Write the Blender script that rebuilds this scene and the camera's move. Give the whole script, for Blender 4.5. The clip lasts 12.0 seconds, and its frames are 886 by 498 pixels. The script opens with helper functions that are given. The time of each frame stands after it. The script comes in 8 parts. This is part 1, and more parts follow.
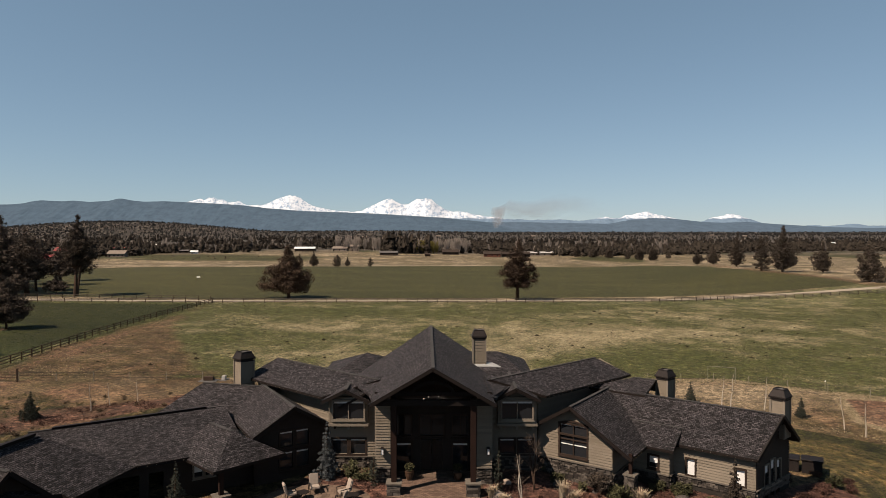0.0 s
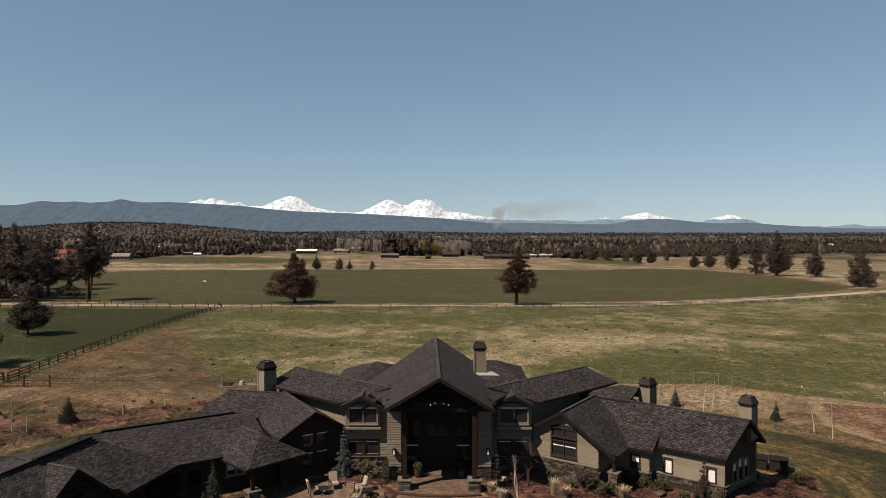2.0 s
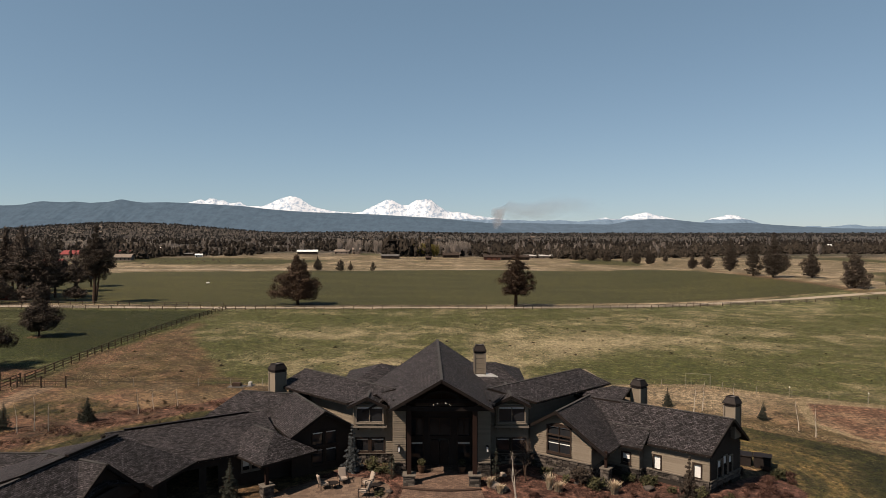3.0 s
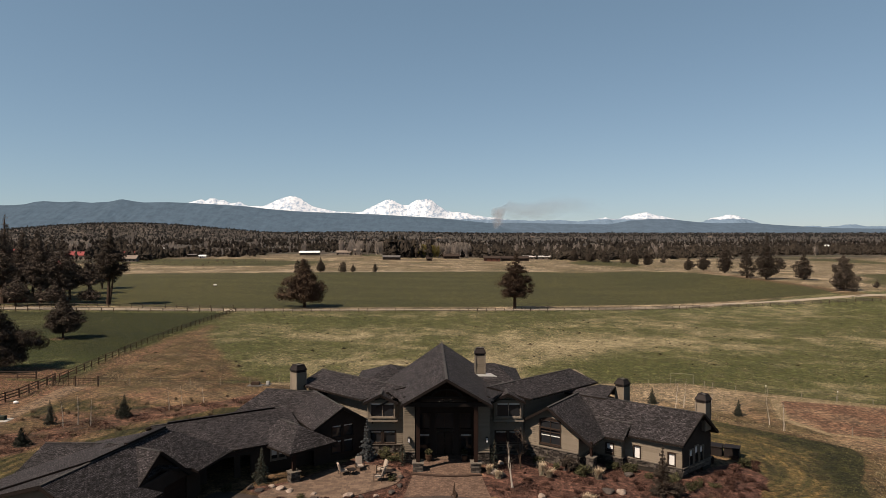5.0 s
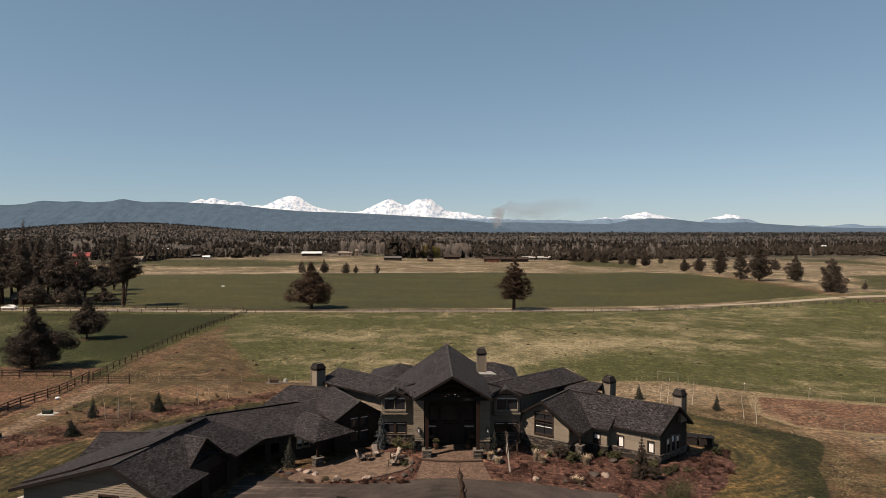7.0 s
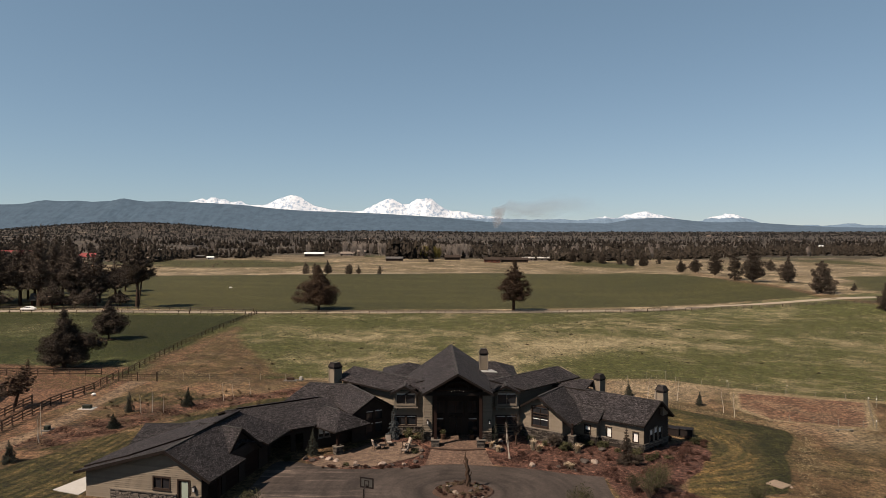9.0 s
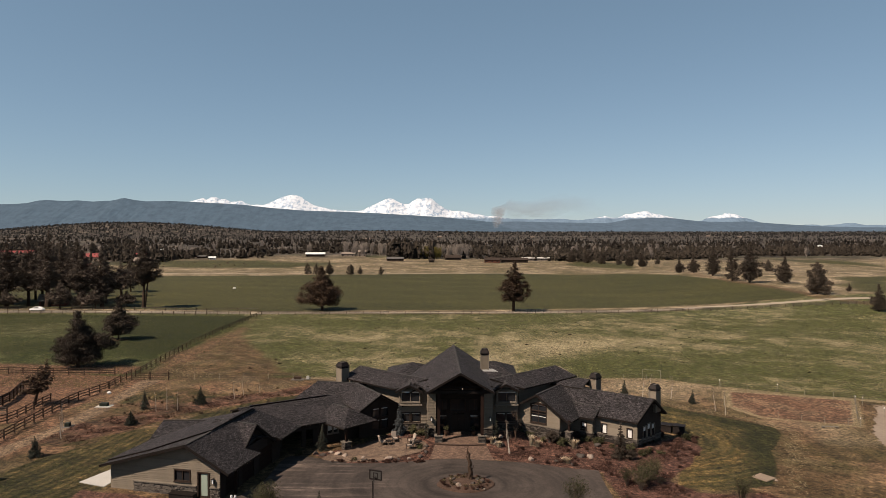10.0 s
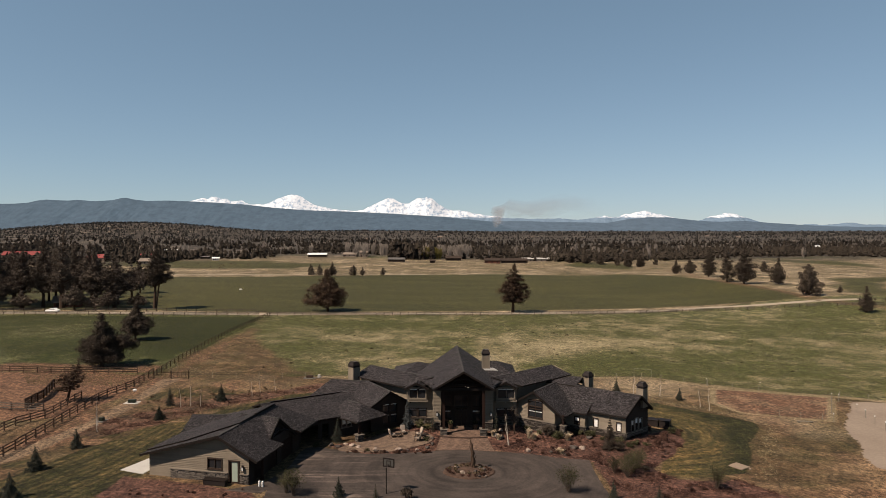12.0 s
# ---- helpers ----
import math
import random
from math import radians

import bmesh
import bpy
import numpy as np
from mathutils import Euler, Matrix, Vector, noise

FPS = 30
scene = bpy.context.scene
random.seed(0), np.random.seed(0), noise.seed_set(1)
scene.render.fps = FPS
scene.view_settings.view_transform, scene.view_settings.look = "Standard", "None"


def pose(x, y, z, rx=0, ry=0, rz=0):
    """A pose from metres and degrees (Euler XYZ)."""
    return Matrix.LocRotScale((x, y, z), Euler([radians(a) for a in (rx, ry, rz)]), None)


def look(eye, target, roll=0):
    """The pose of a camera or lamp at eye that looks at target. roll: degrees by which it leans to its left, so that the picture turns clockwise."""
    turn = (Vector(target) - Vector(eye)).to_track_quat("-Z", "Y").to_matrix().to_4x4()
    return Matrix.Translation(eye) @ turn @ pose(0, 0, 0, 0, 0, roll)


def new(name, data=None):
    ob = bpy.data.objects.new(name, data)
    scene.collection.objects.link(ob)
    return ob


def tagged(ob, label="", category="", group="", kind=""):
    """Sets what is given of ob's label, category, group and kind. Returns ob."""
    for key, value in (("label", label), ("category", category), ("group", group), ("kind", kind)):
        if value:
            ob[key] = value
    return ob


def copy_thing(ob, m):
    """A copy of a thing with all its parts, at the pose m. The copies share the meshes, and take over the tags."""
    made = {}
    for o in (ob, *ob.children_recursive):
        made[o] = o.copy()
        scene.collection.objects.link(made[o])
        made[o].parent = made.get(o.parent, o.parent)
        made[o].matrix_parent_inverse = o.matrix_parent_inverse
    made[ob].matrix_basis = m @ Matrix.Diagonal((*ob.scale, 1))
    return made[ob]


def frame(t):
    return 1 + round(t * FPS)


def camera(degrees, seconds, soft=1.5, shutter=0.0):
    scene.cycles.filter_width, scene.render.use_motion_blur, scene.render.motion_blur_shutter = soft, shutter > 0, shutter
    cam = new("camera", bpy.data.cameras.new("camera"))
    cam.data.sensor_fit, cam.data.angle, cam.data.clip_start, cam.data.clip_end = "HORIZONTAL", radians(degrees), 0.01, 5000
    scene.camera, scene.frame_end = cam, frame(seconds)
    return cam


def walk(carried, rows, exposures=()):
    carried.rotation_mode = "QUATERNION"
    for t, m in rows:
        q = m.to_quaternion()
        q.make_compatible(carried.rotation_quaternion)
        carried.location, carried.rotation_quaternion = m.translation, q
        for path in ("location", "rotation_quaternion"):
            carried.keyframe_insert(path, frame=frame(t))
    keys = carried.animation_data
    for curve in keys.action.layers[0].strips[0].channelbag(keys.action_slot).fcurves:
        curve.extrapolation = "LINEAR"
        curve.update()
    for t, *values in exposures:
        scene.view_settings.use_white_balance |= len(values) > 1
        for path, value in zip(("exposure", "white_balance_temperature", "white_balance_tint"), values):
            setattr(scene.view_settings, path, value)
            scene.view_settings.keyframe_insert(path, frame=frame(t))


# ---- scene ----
cam = camera(68.2, 12.0, soft=0.74)
rows = [
    (0.0, pose(0.808, -46.894, 18.371, 88.970, 0, 0)),
    (0.5, pose(0.691, -48.378, 18.925, 88.984, 0, 0)),
    (1.0, pose(0.588, -49.894, 19.446, 88.994, 0, 0)),
    (2.0, pose(0.402, -53.093, 20.412, 89.004, 0, 0)),
    (3.0, pose(0.214, -56.582, 21.307, 89.001, 0, 0)),
    (5.0, pose(-0.267, -64.449, 22.991, 88.965, 0, 0)),
    (6.0, pose(-0.581, -68.717, 23.816, 88.937, 0, 0)),
    (7.0, pose(-0.945, -73.086, 24.642, 88.903, 0, 0)),
    (9.0, pose(-1.771, -81.742, 26.297, 88.831, 0, 0)),
    (10.0, pose(-2.187, -85.883, 27.117, 88.795, 0, 0)),
    (11.0, pose(-2.564, -89.867, 27.919, 88.763, 0, 0)),
    (12.0, pose(-2.863, -93.746, 28.689, 88.736, 0, 0)),
]
walk(cam, rows)

# ---- sky, sun, exposure ----
SUN_FROM = Vector((-0.85, -0.52, 0.0)).normalized()
SUN_EL = 49.5
world = bpy.data.worlds.new("world")
scene.world = world
world.use_nodes = True
wn = world.node_tree.nodes
wl = world.node_tree.links
sky = wn.new("ShaderNodeTexSky")
sky.sky_type = "NISHITA"
sky.sun_disc = False
sky.sun_elevation = radians(SUN_EL)
sky.sun_rotation = math.atan2(SUN_FROM.x, SUN_FROM.y)
sky.altitude = 2200
sky.air_density = 1.0
sky.dust_density = 1.0
sky.ozone_density = 1.3
soft_blue = wn.new("ShaderNodeHueSaturation")
soft_blue.inputs["Saturation"].default_value = 0.84
wl.new(sky.outputs["Color"], soft_blue.inputs["Color"])
even = wn.new("ShaderNodeMix")
even.data_type = "RGBA"
even.inputs[0].default_value = 0.24
even.inputs[7].default_value = (2.5, 3.35, 4.35, 1)
wl.new(soft_blue.outputs["Color"], even.inputs[6])
lift = wn.new("ShaderNodeVectorMath")
lift.operation = "MULTIPLY"
lift.inputs[1].default_value = (1.02, 1.2, 1.2)
wl.new(even.outputs[2], lift.inputs[0])
over = wn.new("ShaderNodeVectorMath")
over.operation = "DIVIDE"
over.inputs[1].default_value = (30.0, 20.0, 24.0)
wl.new(lift.outputs[0], over.inputs[0])
plus = wn.new("ShaderNodeVectorMath")
plus.operation = "ADD"
plus.inputs[1].default_value = (1, 1, 1)
wl.new(over.outputs[0], plus.inputs[0])
hazed = wn.new("ShaderNodeVectorMath")
hazed.operation = "DIVIDE"
wl.new(lift.outputs[0], hazed.inputs[0])
wl.new(plus.outputs[0], hazed.inputs[1])
tint = wn.new("ShaderNodeMix")
tint.data_type = "RGBA"
tint.blend_type = "MULTIPLY"
tint.inputs[0].default_value = 1.0
tint.inputs[7].default_value = (0.945, 0.975, 0.97, 1)
wl.new(hazed.outputs[0], tint.inputs[6])
wl.new(tint.outputs[2], wn["Background"].inputs["Color"])
wn["Background"].inputs["Strength"].default_value = 0.05
sun = new("sun", bpy.data.lights.new("sun", "SUN"))
sun.data.energy = 5.0
sun.data.angle = radians(0.53)
sun.data.color = (1.0, 0.82, 0.66)
e = radians(SUN_EL)
sun.matrix_world = look(SUN_FROM * math.cos(e) * 50 + Vector((0, 0, math.sin(e) * 50)), (0, 0, 0))
scene.view_settings.exposure = 1.03

# ---- materials ----
TONE = 0.42


def mat(name, rough=0.8, metal=0.0):
    m = bpy.data.materials.new(name)
    m.use_nodes = True
    b = m.node_tree.nodes["Principled BSDF"]
    b.inputs["Roughness"].default_value = rough
    b.inputs["Metallic"].default_value = metal
    b.inputs["Specular IOR Level"].default_value = 0.12 if rough >= 0.6 else 0.4
    return m, m.node_tree.nodes, m.node_tree.links, b


def coords(n, l, kind="Object"):
    return n.new("ShaderNodeTexCoord").outputs[kind]


def noise_tex(n, l, vec, scale, detail=4.0, rough=0.6):
    t = n.new("ShaderNodeTexNoise")
    t.inputs["Scale"].default_value = scale
    t.inputs["Detail"].default_value = detail
    t.inputs["Roughness"].default_value = rough
    l.new(vec, t.inputs["Vector"])
    return t.outputs["Fac"]


def ramp(n, l, fac, stops):
    r = n.new("ShaderNodeValToRGB")
    el = r.color_ramp.elements
    while len(el) < len(stops):
        el.new(0.5)
    for k, (p, c) in enumerate(stops):
        el[k].position = p
        el[k].color = (*c, 1)
    l.new(fac, r.inputs["Fac"])
    return r.outputs["Color"]


def mixc(n, l, fac, a, b, mode="MIX"):
    x = n.new("ShaderNodeMix")
    x.data_type = "RGBA"
    x.blend_type = mode
    for sock, v in ((x.inputs[0], fac), (x.inputs[6], a), (x.inputs[7], b)):
        if isinstance(v, (int, float)):
            sock.default_value = v
        elif isinstance(v, tuple):
            sock.default_value = (*v, 1)
        else:
            l.new(v, sock)
    return x.outputs[2]


def bump(n, l, b, height, strength, dist):
    u = n.new("ShaderNodeBump")
    u.inputs["Strength"].default_value = strength
    u.inputs["Distance"].default_value = dist
    l.new(height, u.inputs["Height"])
    l.new(u.outputs["Normal"], b.inputs["Normal"])


def mottled(name, c0, c1, big=0.4, fine=9.0, rough=0.85, metal=0.0, relief=0.3, dist=0.02, island=0.0):
    """A surface that varies between two colours at two scales."""
    m, n, l, b = mat(name, rough, metal)
    v = coords(n, l)
    f1 = noise_tex(n, l, v, big, 3)
    f2 = noise_tex(n, l, v, fine, 5, 0.7)
    f = n.new("ShaderNodeMath")
    f.operation = "MULTIPLY_ADD"
    l.new(f1, f.inputs[0])
    f.inputs[1].default_value = 0.45
    half = n.new("ShaderNodeMath")
    half.operation = "MULTIPLY"
    half.inputs[1].default_value = 0.55
    l.new(f2, half.inputs[0])
    l.new(half.outputs[0], f.inputs[2])
    fac = f.outputs[0]
    if island:
        g = n.new("ShaderNodeNewGeometry")
        o = n.new("ShaderNodeObjectInfo")
        add = n.new("ShaderNodeMath")
        add.operation = "ADD"
        l.new(g.outputs["Random Per Island"], add.inputs[0])
        l.new(o.outputs["Random"], add.inputs[1])
        s = n.new("ShaderNodeMath")
        s.operation = "MULTIPLY_ADD"
        l.new(add.outputs[0], s.inputs[0])
        s.inputs[1].default_value = island
        l.new(fac, s.inputs[2])
        sub = n.new("ShaderNodeMath")
        sub.operation = "SUBTRACT"
        l.new(s.outputs[0], sub.inputs[0])
        sub.inputs[1].default_value = island
        fac = sub.outputs[0]
    c0, c1 = [tuple(v * TONE for v in c) for c in (c0, c1)]
    col = ramp(n, l, fac, [(0.3, c0), (0.7, c1)])
    l.new(col, b.inputs["Base Color"])
    if relief:
        bump(n, l, b, f2, relief, dist)
    return m


def shingle_mat():
    m, n, l, b = mat("asphalt_shingles", 0.92)
    b.inputs["Specular IOR Level"].default_value = 0.15
    v = coords(n, l)
    br = n.new("ShaderNodeTexBrick")
    uv = coords(n, l, "UV")
    l.new(uv, br.inputs["Vector"])
    br.inputs["Scale"].default_value = 1.0
    br.inputs["Brick Width"].default_value = 0.3
    br.inputs["Row Height"].default_value = 0.145
    br.inputs["Mortar Size"].default_value = 0.02
    br.inputs["Mortar Smooth"].default_value = 0.4
    br.inputs["Bias"].default_value = 0.0
    br.inputs["Color1"].default_value = (0.011, 0.0098, 0.0098, 1)
    br.inputs["Color2"].default_value = (0.07, 0.0635, 0.066, 1)
    br.inputs["Mortar"].default_value = (0.006, 0.0055, 0.0055, 1)
    f = noise_tex(n, l, v, 10.0, 3, 0.9)
    c = mixc(n, l, 1.0, br.outputs["Color"], ramp(n, l, f, [(0.42, (0.2, 0.2, 0.2)), (0.58, (1.9, 1.85, 1.85))]), "MULTIPLY")
    g = noise_tex(n, l, v, 0.5, 5)
    c = mixc(n, l, 1.0, c, ramp(n, l, g, [(0.3, (0.42, 0.425, 0.445)), (0.7, (0.7, 0.69, 0.7))]), "MULTIPLY")
    l.new(c, b.inputs["Base Color"])
    bump(n, l, b, br.outputs["Fac"], 0.8, -0.02)
    return m


def paver_mat(name, c0, c1, w, h):
    m, n, l, b = mat(name, 0.9)
    v = coords(n, l)
    br = n.new("ShaderNodeTexBrick")
    l.new(v, br.inputs["Vector"])
    br.inputs["Scale"].default_value = 1.0
    br.inputs["Brick Width"].default_value = w
    br.inputs["Row Height"].default_value = h
    br.inputs["Mortar Size"].default_value = 0.012
    br.inputs["Color1"].default_value = (*[v * TONE for v in c0], 1)
    br.inputs["Color2"].default_value = (*[v * TONE for v in c1], 1)
    br.inputs["Mortar"].default_value = (0.04, 0.03, 0.022, 1)
    f = noise_tex(n, l, v, 1.1, 6, 0.75)
    c = mixc(n, l, 0.7, br.outputs["Color"], ramp(n, l, f, [(0.35, (0.6, 0.6, 0.6)), (0.65, (1.4, 1.35, 1.3))]), "MULTIPLY")
    l.new(c, b.inputs["Base Color"])
    bump(n, l, b, br.outputs["Fac"], 0.5, -0.01)
    return m


def glass_mat():
    m, n, l, b = mat("window_glass", 0.04)
    b.inputs["Base Color"].default_value = (0.012, 0.013, 0.015, 1)
    b.inputs["Specular IOR Level"].default_value = 0.4
    f = noise_tex(n, l, coords(n, l), 0.8, 2)
    bump(n, l, b, f, 0.03, 0.02)
    return m


M_ROOF = shingle_mat()
M_CAP = mottled("shingle_ridge_cap", (0.028, 0.027, 0.027), (0.115, 0.11, 0.107), 0.6, 5, 0.92)
M_GLASS = glass_mat()
M_SIDING = mottled("tan_lap_siding", (0.235, 0.195, 0.148), (0.335, 0.28, 0.216), 0.6, 14, 0.75, island=0.25)
# brown wood; on walls out of the sun it also stands in for shade
M_BROWN = mottled("dark_wood_and_wall_shade", (0.03, 0.02, 0.015), (0.068, 0.045, 0.034), 0.8, 18, 0.7)
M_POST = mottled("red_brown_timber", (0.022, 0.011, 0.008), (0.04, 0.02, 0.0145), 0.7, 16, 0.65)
M_TRIM = mottled("taupe_trim_paint", (0.26, 0.22, 0.175), (0.34, 0.29, 0.235), 0.7, 16, 0.6)
M_FASCIA = mottled("black_brown_fascia", (0.012, 0.009, 0.008), (0.028, 0.02, 0.017), 0.7, 14, 0.6)
M_STONE = mottled("ledge_stone", (0.05, 0.042, 0.037), (0.2, 0.172, 0.148), 1.2, 7, 0.9, island=0.5, relief=0.6)
M_CAPST = mottled("cut_stone_cap", (0.14, 0.12, 0.1), (0.24, 0.21, 0.175), 1.2, 9, 0.9)
M_FLASH = mottled("pale_metal_flashing", (0.5, 0.5, 0.48), (0.66, 0.66, 0.64), 1, 9, 0.45, 0.3)
M_METAL = mottled("dark_metal", (0.018, 0.014, 0.013), (0.045, 0.036, 0.033), 1, 12, 0.6, 0.1)
M_WHITE = mottled("white_paint", (0.95, 0.95, 0.93), (1.2, 1.2, 1.17), 1, 10, 0.5)
M_CONC = mottled("pale_concrete", (0.55, 0.53, 0.49), (0.72, 0.7, 0.66), 0.5, 6, 0.9)


def asphalt_mat():
    """Worn asphalt with paler tyre arcs round the planting island."""
    m, n, l, b = mat("worn_asphalt", 0.9)
    v = coords(n, l)
    sh = n.new("ShaderNodeVectorMath")
    sh.operation = "SUBTRACT"
    sh.inputs[1].default_value = (0.3, -12.8, 0)
    l.new(v, sh.inputs[0])
    sq = n.new("ShaderNodeVectorMath")
    sq.operation = "MULTIPLY"
    sq.inputs[1].default_value = (0.8, 1.0, 0.0)
    l.new(sh.outputs[0], sq.inputs[0])
    ln = n.new("ShaderNodeVectorMath")
    ln.operation = "LENGTH"
    l.new(sq.outputs[0], ln.inputs[0])
    cmb = n.new("ShaderNodeCombineXYZ")
    l.new(ln.outputs["Value"], cmb.inputs[0])
    swing = n.new("ShaderNodeMath")
    swing.operation = "MULTIPLY"
    swing.inputs[1].default_value = 5.0
    l.new(noise_tex(n, l, v, 0.14, 4), swing.inputs[0])
    l.new(swing.outputs[0], cmb.inputs[1])
    arcs = noise_tex(n, l, cmb.outputs[0], 0.75, 3, 0.6)
    big = noise_tex(n, l, v, 0.16, 5, 0.65)
    fine = noise_tex(n, l, v, 4.0, 6, 0.8)
    col = ramp(n, l, big, [(0.3, (0.0195, 0.0163, 0.0146)), (0.7, (0.042, 0.0347, 0.031))])
    col = mixc(n, l, 0.75, col, ramp(n, l, arcs, [(0.36, (0.72, 0.72, 0.72)), (0.66, (1.55, 1.5, 1.45))]), "MULTIPLY")
    along_doors = n.new("ShaderNodeMapping")
    along_doors.inputs["Rotation"].default_value = (0, 0, radians(9))
    along_doors.inputs["Scale"].default_value = (0.1, 1.1, 1.0)
    l.new(v, along_doors.inputs["Vector"])
    scuff = noise_tex(n, l, along_doors.outputs["Vector"], 0.8, 5, 0.7)
    lane = n.new("ShaderNodeSeparateXYZ")
    l.new(v, lane.inputs[0])
    west_ = n.new("ShaderNodeMapRange")
    west_.inputs["From Min"].default_value = -6.0
    west_.inputs["From Max"].default_value = -14.0
    l.new(lane.outputs[0], west_.inputs["Value"])
    scuffed = mixc(n, l, 1.0, col, ramp(n, l, scuff, [(0.42, (0.74, 0.74, 0.74)), (0.56, (1.0, 0.99, 0.98)), (0.66, (2.4, 2.3, 2.2))]), "MULTIPLY")
    col = mixc(n, l, west_.outputs[0], col, scuffed)
    col = mixc(n, l, 0.6, col, ramp(n, l, fine, [(0.35, (0.65, 0.65, 0.65)), (0.65, (1.35, 1.35, 1.35))]), "MULTIPLY")
    l.new(col, b.inputs["Base Color"])
    bump(n, l, b, fine, 0.3, 0.01)
    return m


M_ASPH = asphalt_mat()
M_SAND = mottled("arena_sand", (0.28, 0.22, 0.17), (0.42, 0.34, 0.27), 0.15, 2.5, 0.95)
M_GRAVEL = mottled("pale_gravel_road", (0.38, 0.32, 0.255), (0.56, 0.475, 0.385), 0.1, 1.5, 0.95)
M_BARK = mottled("pine_bark", (0.05, 0.032, 0.022), (0.13, 0.085, 0.06), 0.8, 8, 0.95, relief=0.7)
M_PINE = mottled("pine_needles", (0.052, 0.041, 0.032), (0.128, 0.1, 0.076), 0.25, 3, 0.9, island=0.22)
# lighter copy of the pine needles: distance haze put into the colour
M_GROVE = mottled("haze_paled_pine_needles", (0.07, 0.054, 0.043), (0.165, 0.13, 0.102), 0.25, 3, 0.9, island=0.22)
M_JUNI = mottled("rusty_juniper_foliage", (0.042, 0.027, 0.018), (0.135, 0.09, 0.06), 0.3, 3, 0.9, island=0.22)
M_BLUESPRUCE = mottled("silver_spruce_needles", (0.09, 0.1, 0.105), (0.24, 0.26, 0.265), 0.8, 6, 0.9, island=0.25)
M_SPRUCE = mottled("green_spruce_needles", (0.04, 0.045, 0.034), (0.125, 0.13, 0.102), 0.8, 6, 0.9, island=0.25)
M_FOREST = mottled("far_conifers", (0.012, 0.0095, 0.0075), (0.068, 0.054, 0.04), 0.02, 0.2, 0.9, relief=0, island=0.3)
M_BARE = mottled("bare_far_branches", (0.24, 0.2, 0.175), (0.5, 0.43, 0.375), 0.05, 0.4, 0.9, relief=0, island=0.5)
M_TWIG = mottled("pale_aspen_bark", (0.5, 0.43, 0.36), (0.8, 0.72, 0.62), 2, 12, 0.9)
M_RAIL = mottled("brown_fence_board", (0.055, 0.036, 0.026), (0.13, 0.086, 0.063), 0.8, 9, 0.85, island=0.3)
M_GREYRAIL = mottled("grey_fence_board", (0.10, 0.085, 0.07), (0.2, 0.175, 0.15), 0.8, 9, 0.85, island=0.3)
M_ROCK = mottled("tan_boulder", (0.26, 0.2, 0.16), (0.6, 0.48, 0.4), 1.1, 6, 0.95, relief=0.6)
M_LAVA = mottled("dark_lava_boulder", (0.05, 0.042, 0.038), (0.15, 0.125, 0.11), 1.1, 6, 0.95, relief=0.7)
M_STRAW = mottled("straw_grass_blades", (0.6, 0.47, 0.32), (0.9, 0.74, 0.54), 2, 12, 0.9, island=0.3, relief=0)
M_REDSHRUB = mottled("red_brown_shrub_twigs", (0.048, 0.023, 0.018), (0.135, 0.07, 0.051), 1.5, 10, 0.9, island=0.4, relief=0)
M_GRNSHRUB = mottled("olive_shrub_leaves", (0.045, 0.045, 0.02), (0.13, 0.125, 0.06), 1.5, 10, 0.85, island=0.4, relief=0)
M_CUSHION = mottled("beige_cushion_cloth", (0.42, 0.34, 0.28), (0.58, 0.49, 0.41), 2, 20, 0.95)
M_REDROOF = mottled("red_barn_roof", (0.26, 0.05, 0.05), (0.4, 0.1, 0.09), 0.1, 0.6, 0.6)
M_TANWALL = mottled("pale_far_wall", (0.25, 0.2, 0.16), (0.4, 0.33, 0.28), 0.1, 0.6, 0.9)
M_DARKWALL = mottled("dark_far_wall", (0.04, 0.03, 0.025), (0.09, 0.065, 0.05), 0.1, 0.6, 0.9)
M_PALEGLASS = mottled("frosted_pale_glass", (0.42, 0.5, 0.42), (0.5, 0.58, 0.5), 0.8, 6, 0.25, relief=0)
M_BULB, bn_, bl_, bb_ = mat("lit_bulb", 0.4)
bb_.inputs["Base Color"].default_value = (1.0, 0.85, 0.6, 1)
bb_.inputs["Emission Color"].default_value = (1.0, 0.85, 0.62, 1)
bb_.inputs["Emission Strength"].default_value = 1.6
M_PAVER = paver_mat("brick_pavers", (0.14, 0.09, 0.067), (0.26, 0.175, 0.134), 0.3, 0.15)
M_PATIO = paver_mat("tan_stone_pavers", (0.15, 0.105, 0.078), (0.25, 0.18, 0.135), 0.55, 0.4)
M_WIRE = mottled("dull_fence_wire", (0.06, 0.05, 0.042), (0.11, 0.095, 0.08), 1, 9, 0.7)
M_BARETWIG = mottled("grey_brown_twigs", (0.09, 0.065, 0.05), (0.19, 0.145, 0.115), 2, 12, 0.9, relief=0, island=0.3)
# the forest's colour greyed, so that air haze is painted in
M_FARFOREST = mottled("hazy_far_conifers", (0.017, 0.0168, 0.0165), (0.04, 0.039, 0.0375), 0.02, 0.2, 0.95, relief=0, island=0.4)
M_YELLOW = mottled("yellow_budding_leaves", (0.16, 0.13, 0.03), (0.3, 0.25, 0.08), 0.1, 1, 0.9, relief=0, island=0.4)
M_GREYROOF = mottled("grey_far_roof", (0.12, 0.11, 0.1), (0.2, 0.19, 0.18), 0.1, 1, 0.7)
M_REDWALL = mottled("red_brown_boards", (0.13, 0.05, 0.035), (0.2, 0.085, 0.06), 0.2, 2, 0.9)
M_CARWHITE = mottled("white_car_paint", (1.6, 1.6, 1.6), (1.75, 1.75, 1.75), 1, 10, 0.25, relief=0)
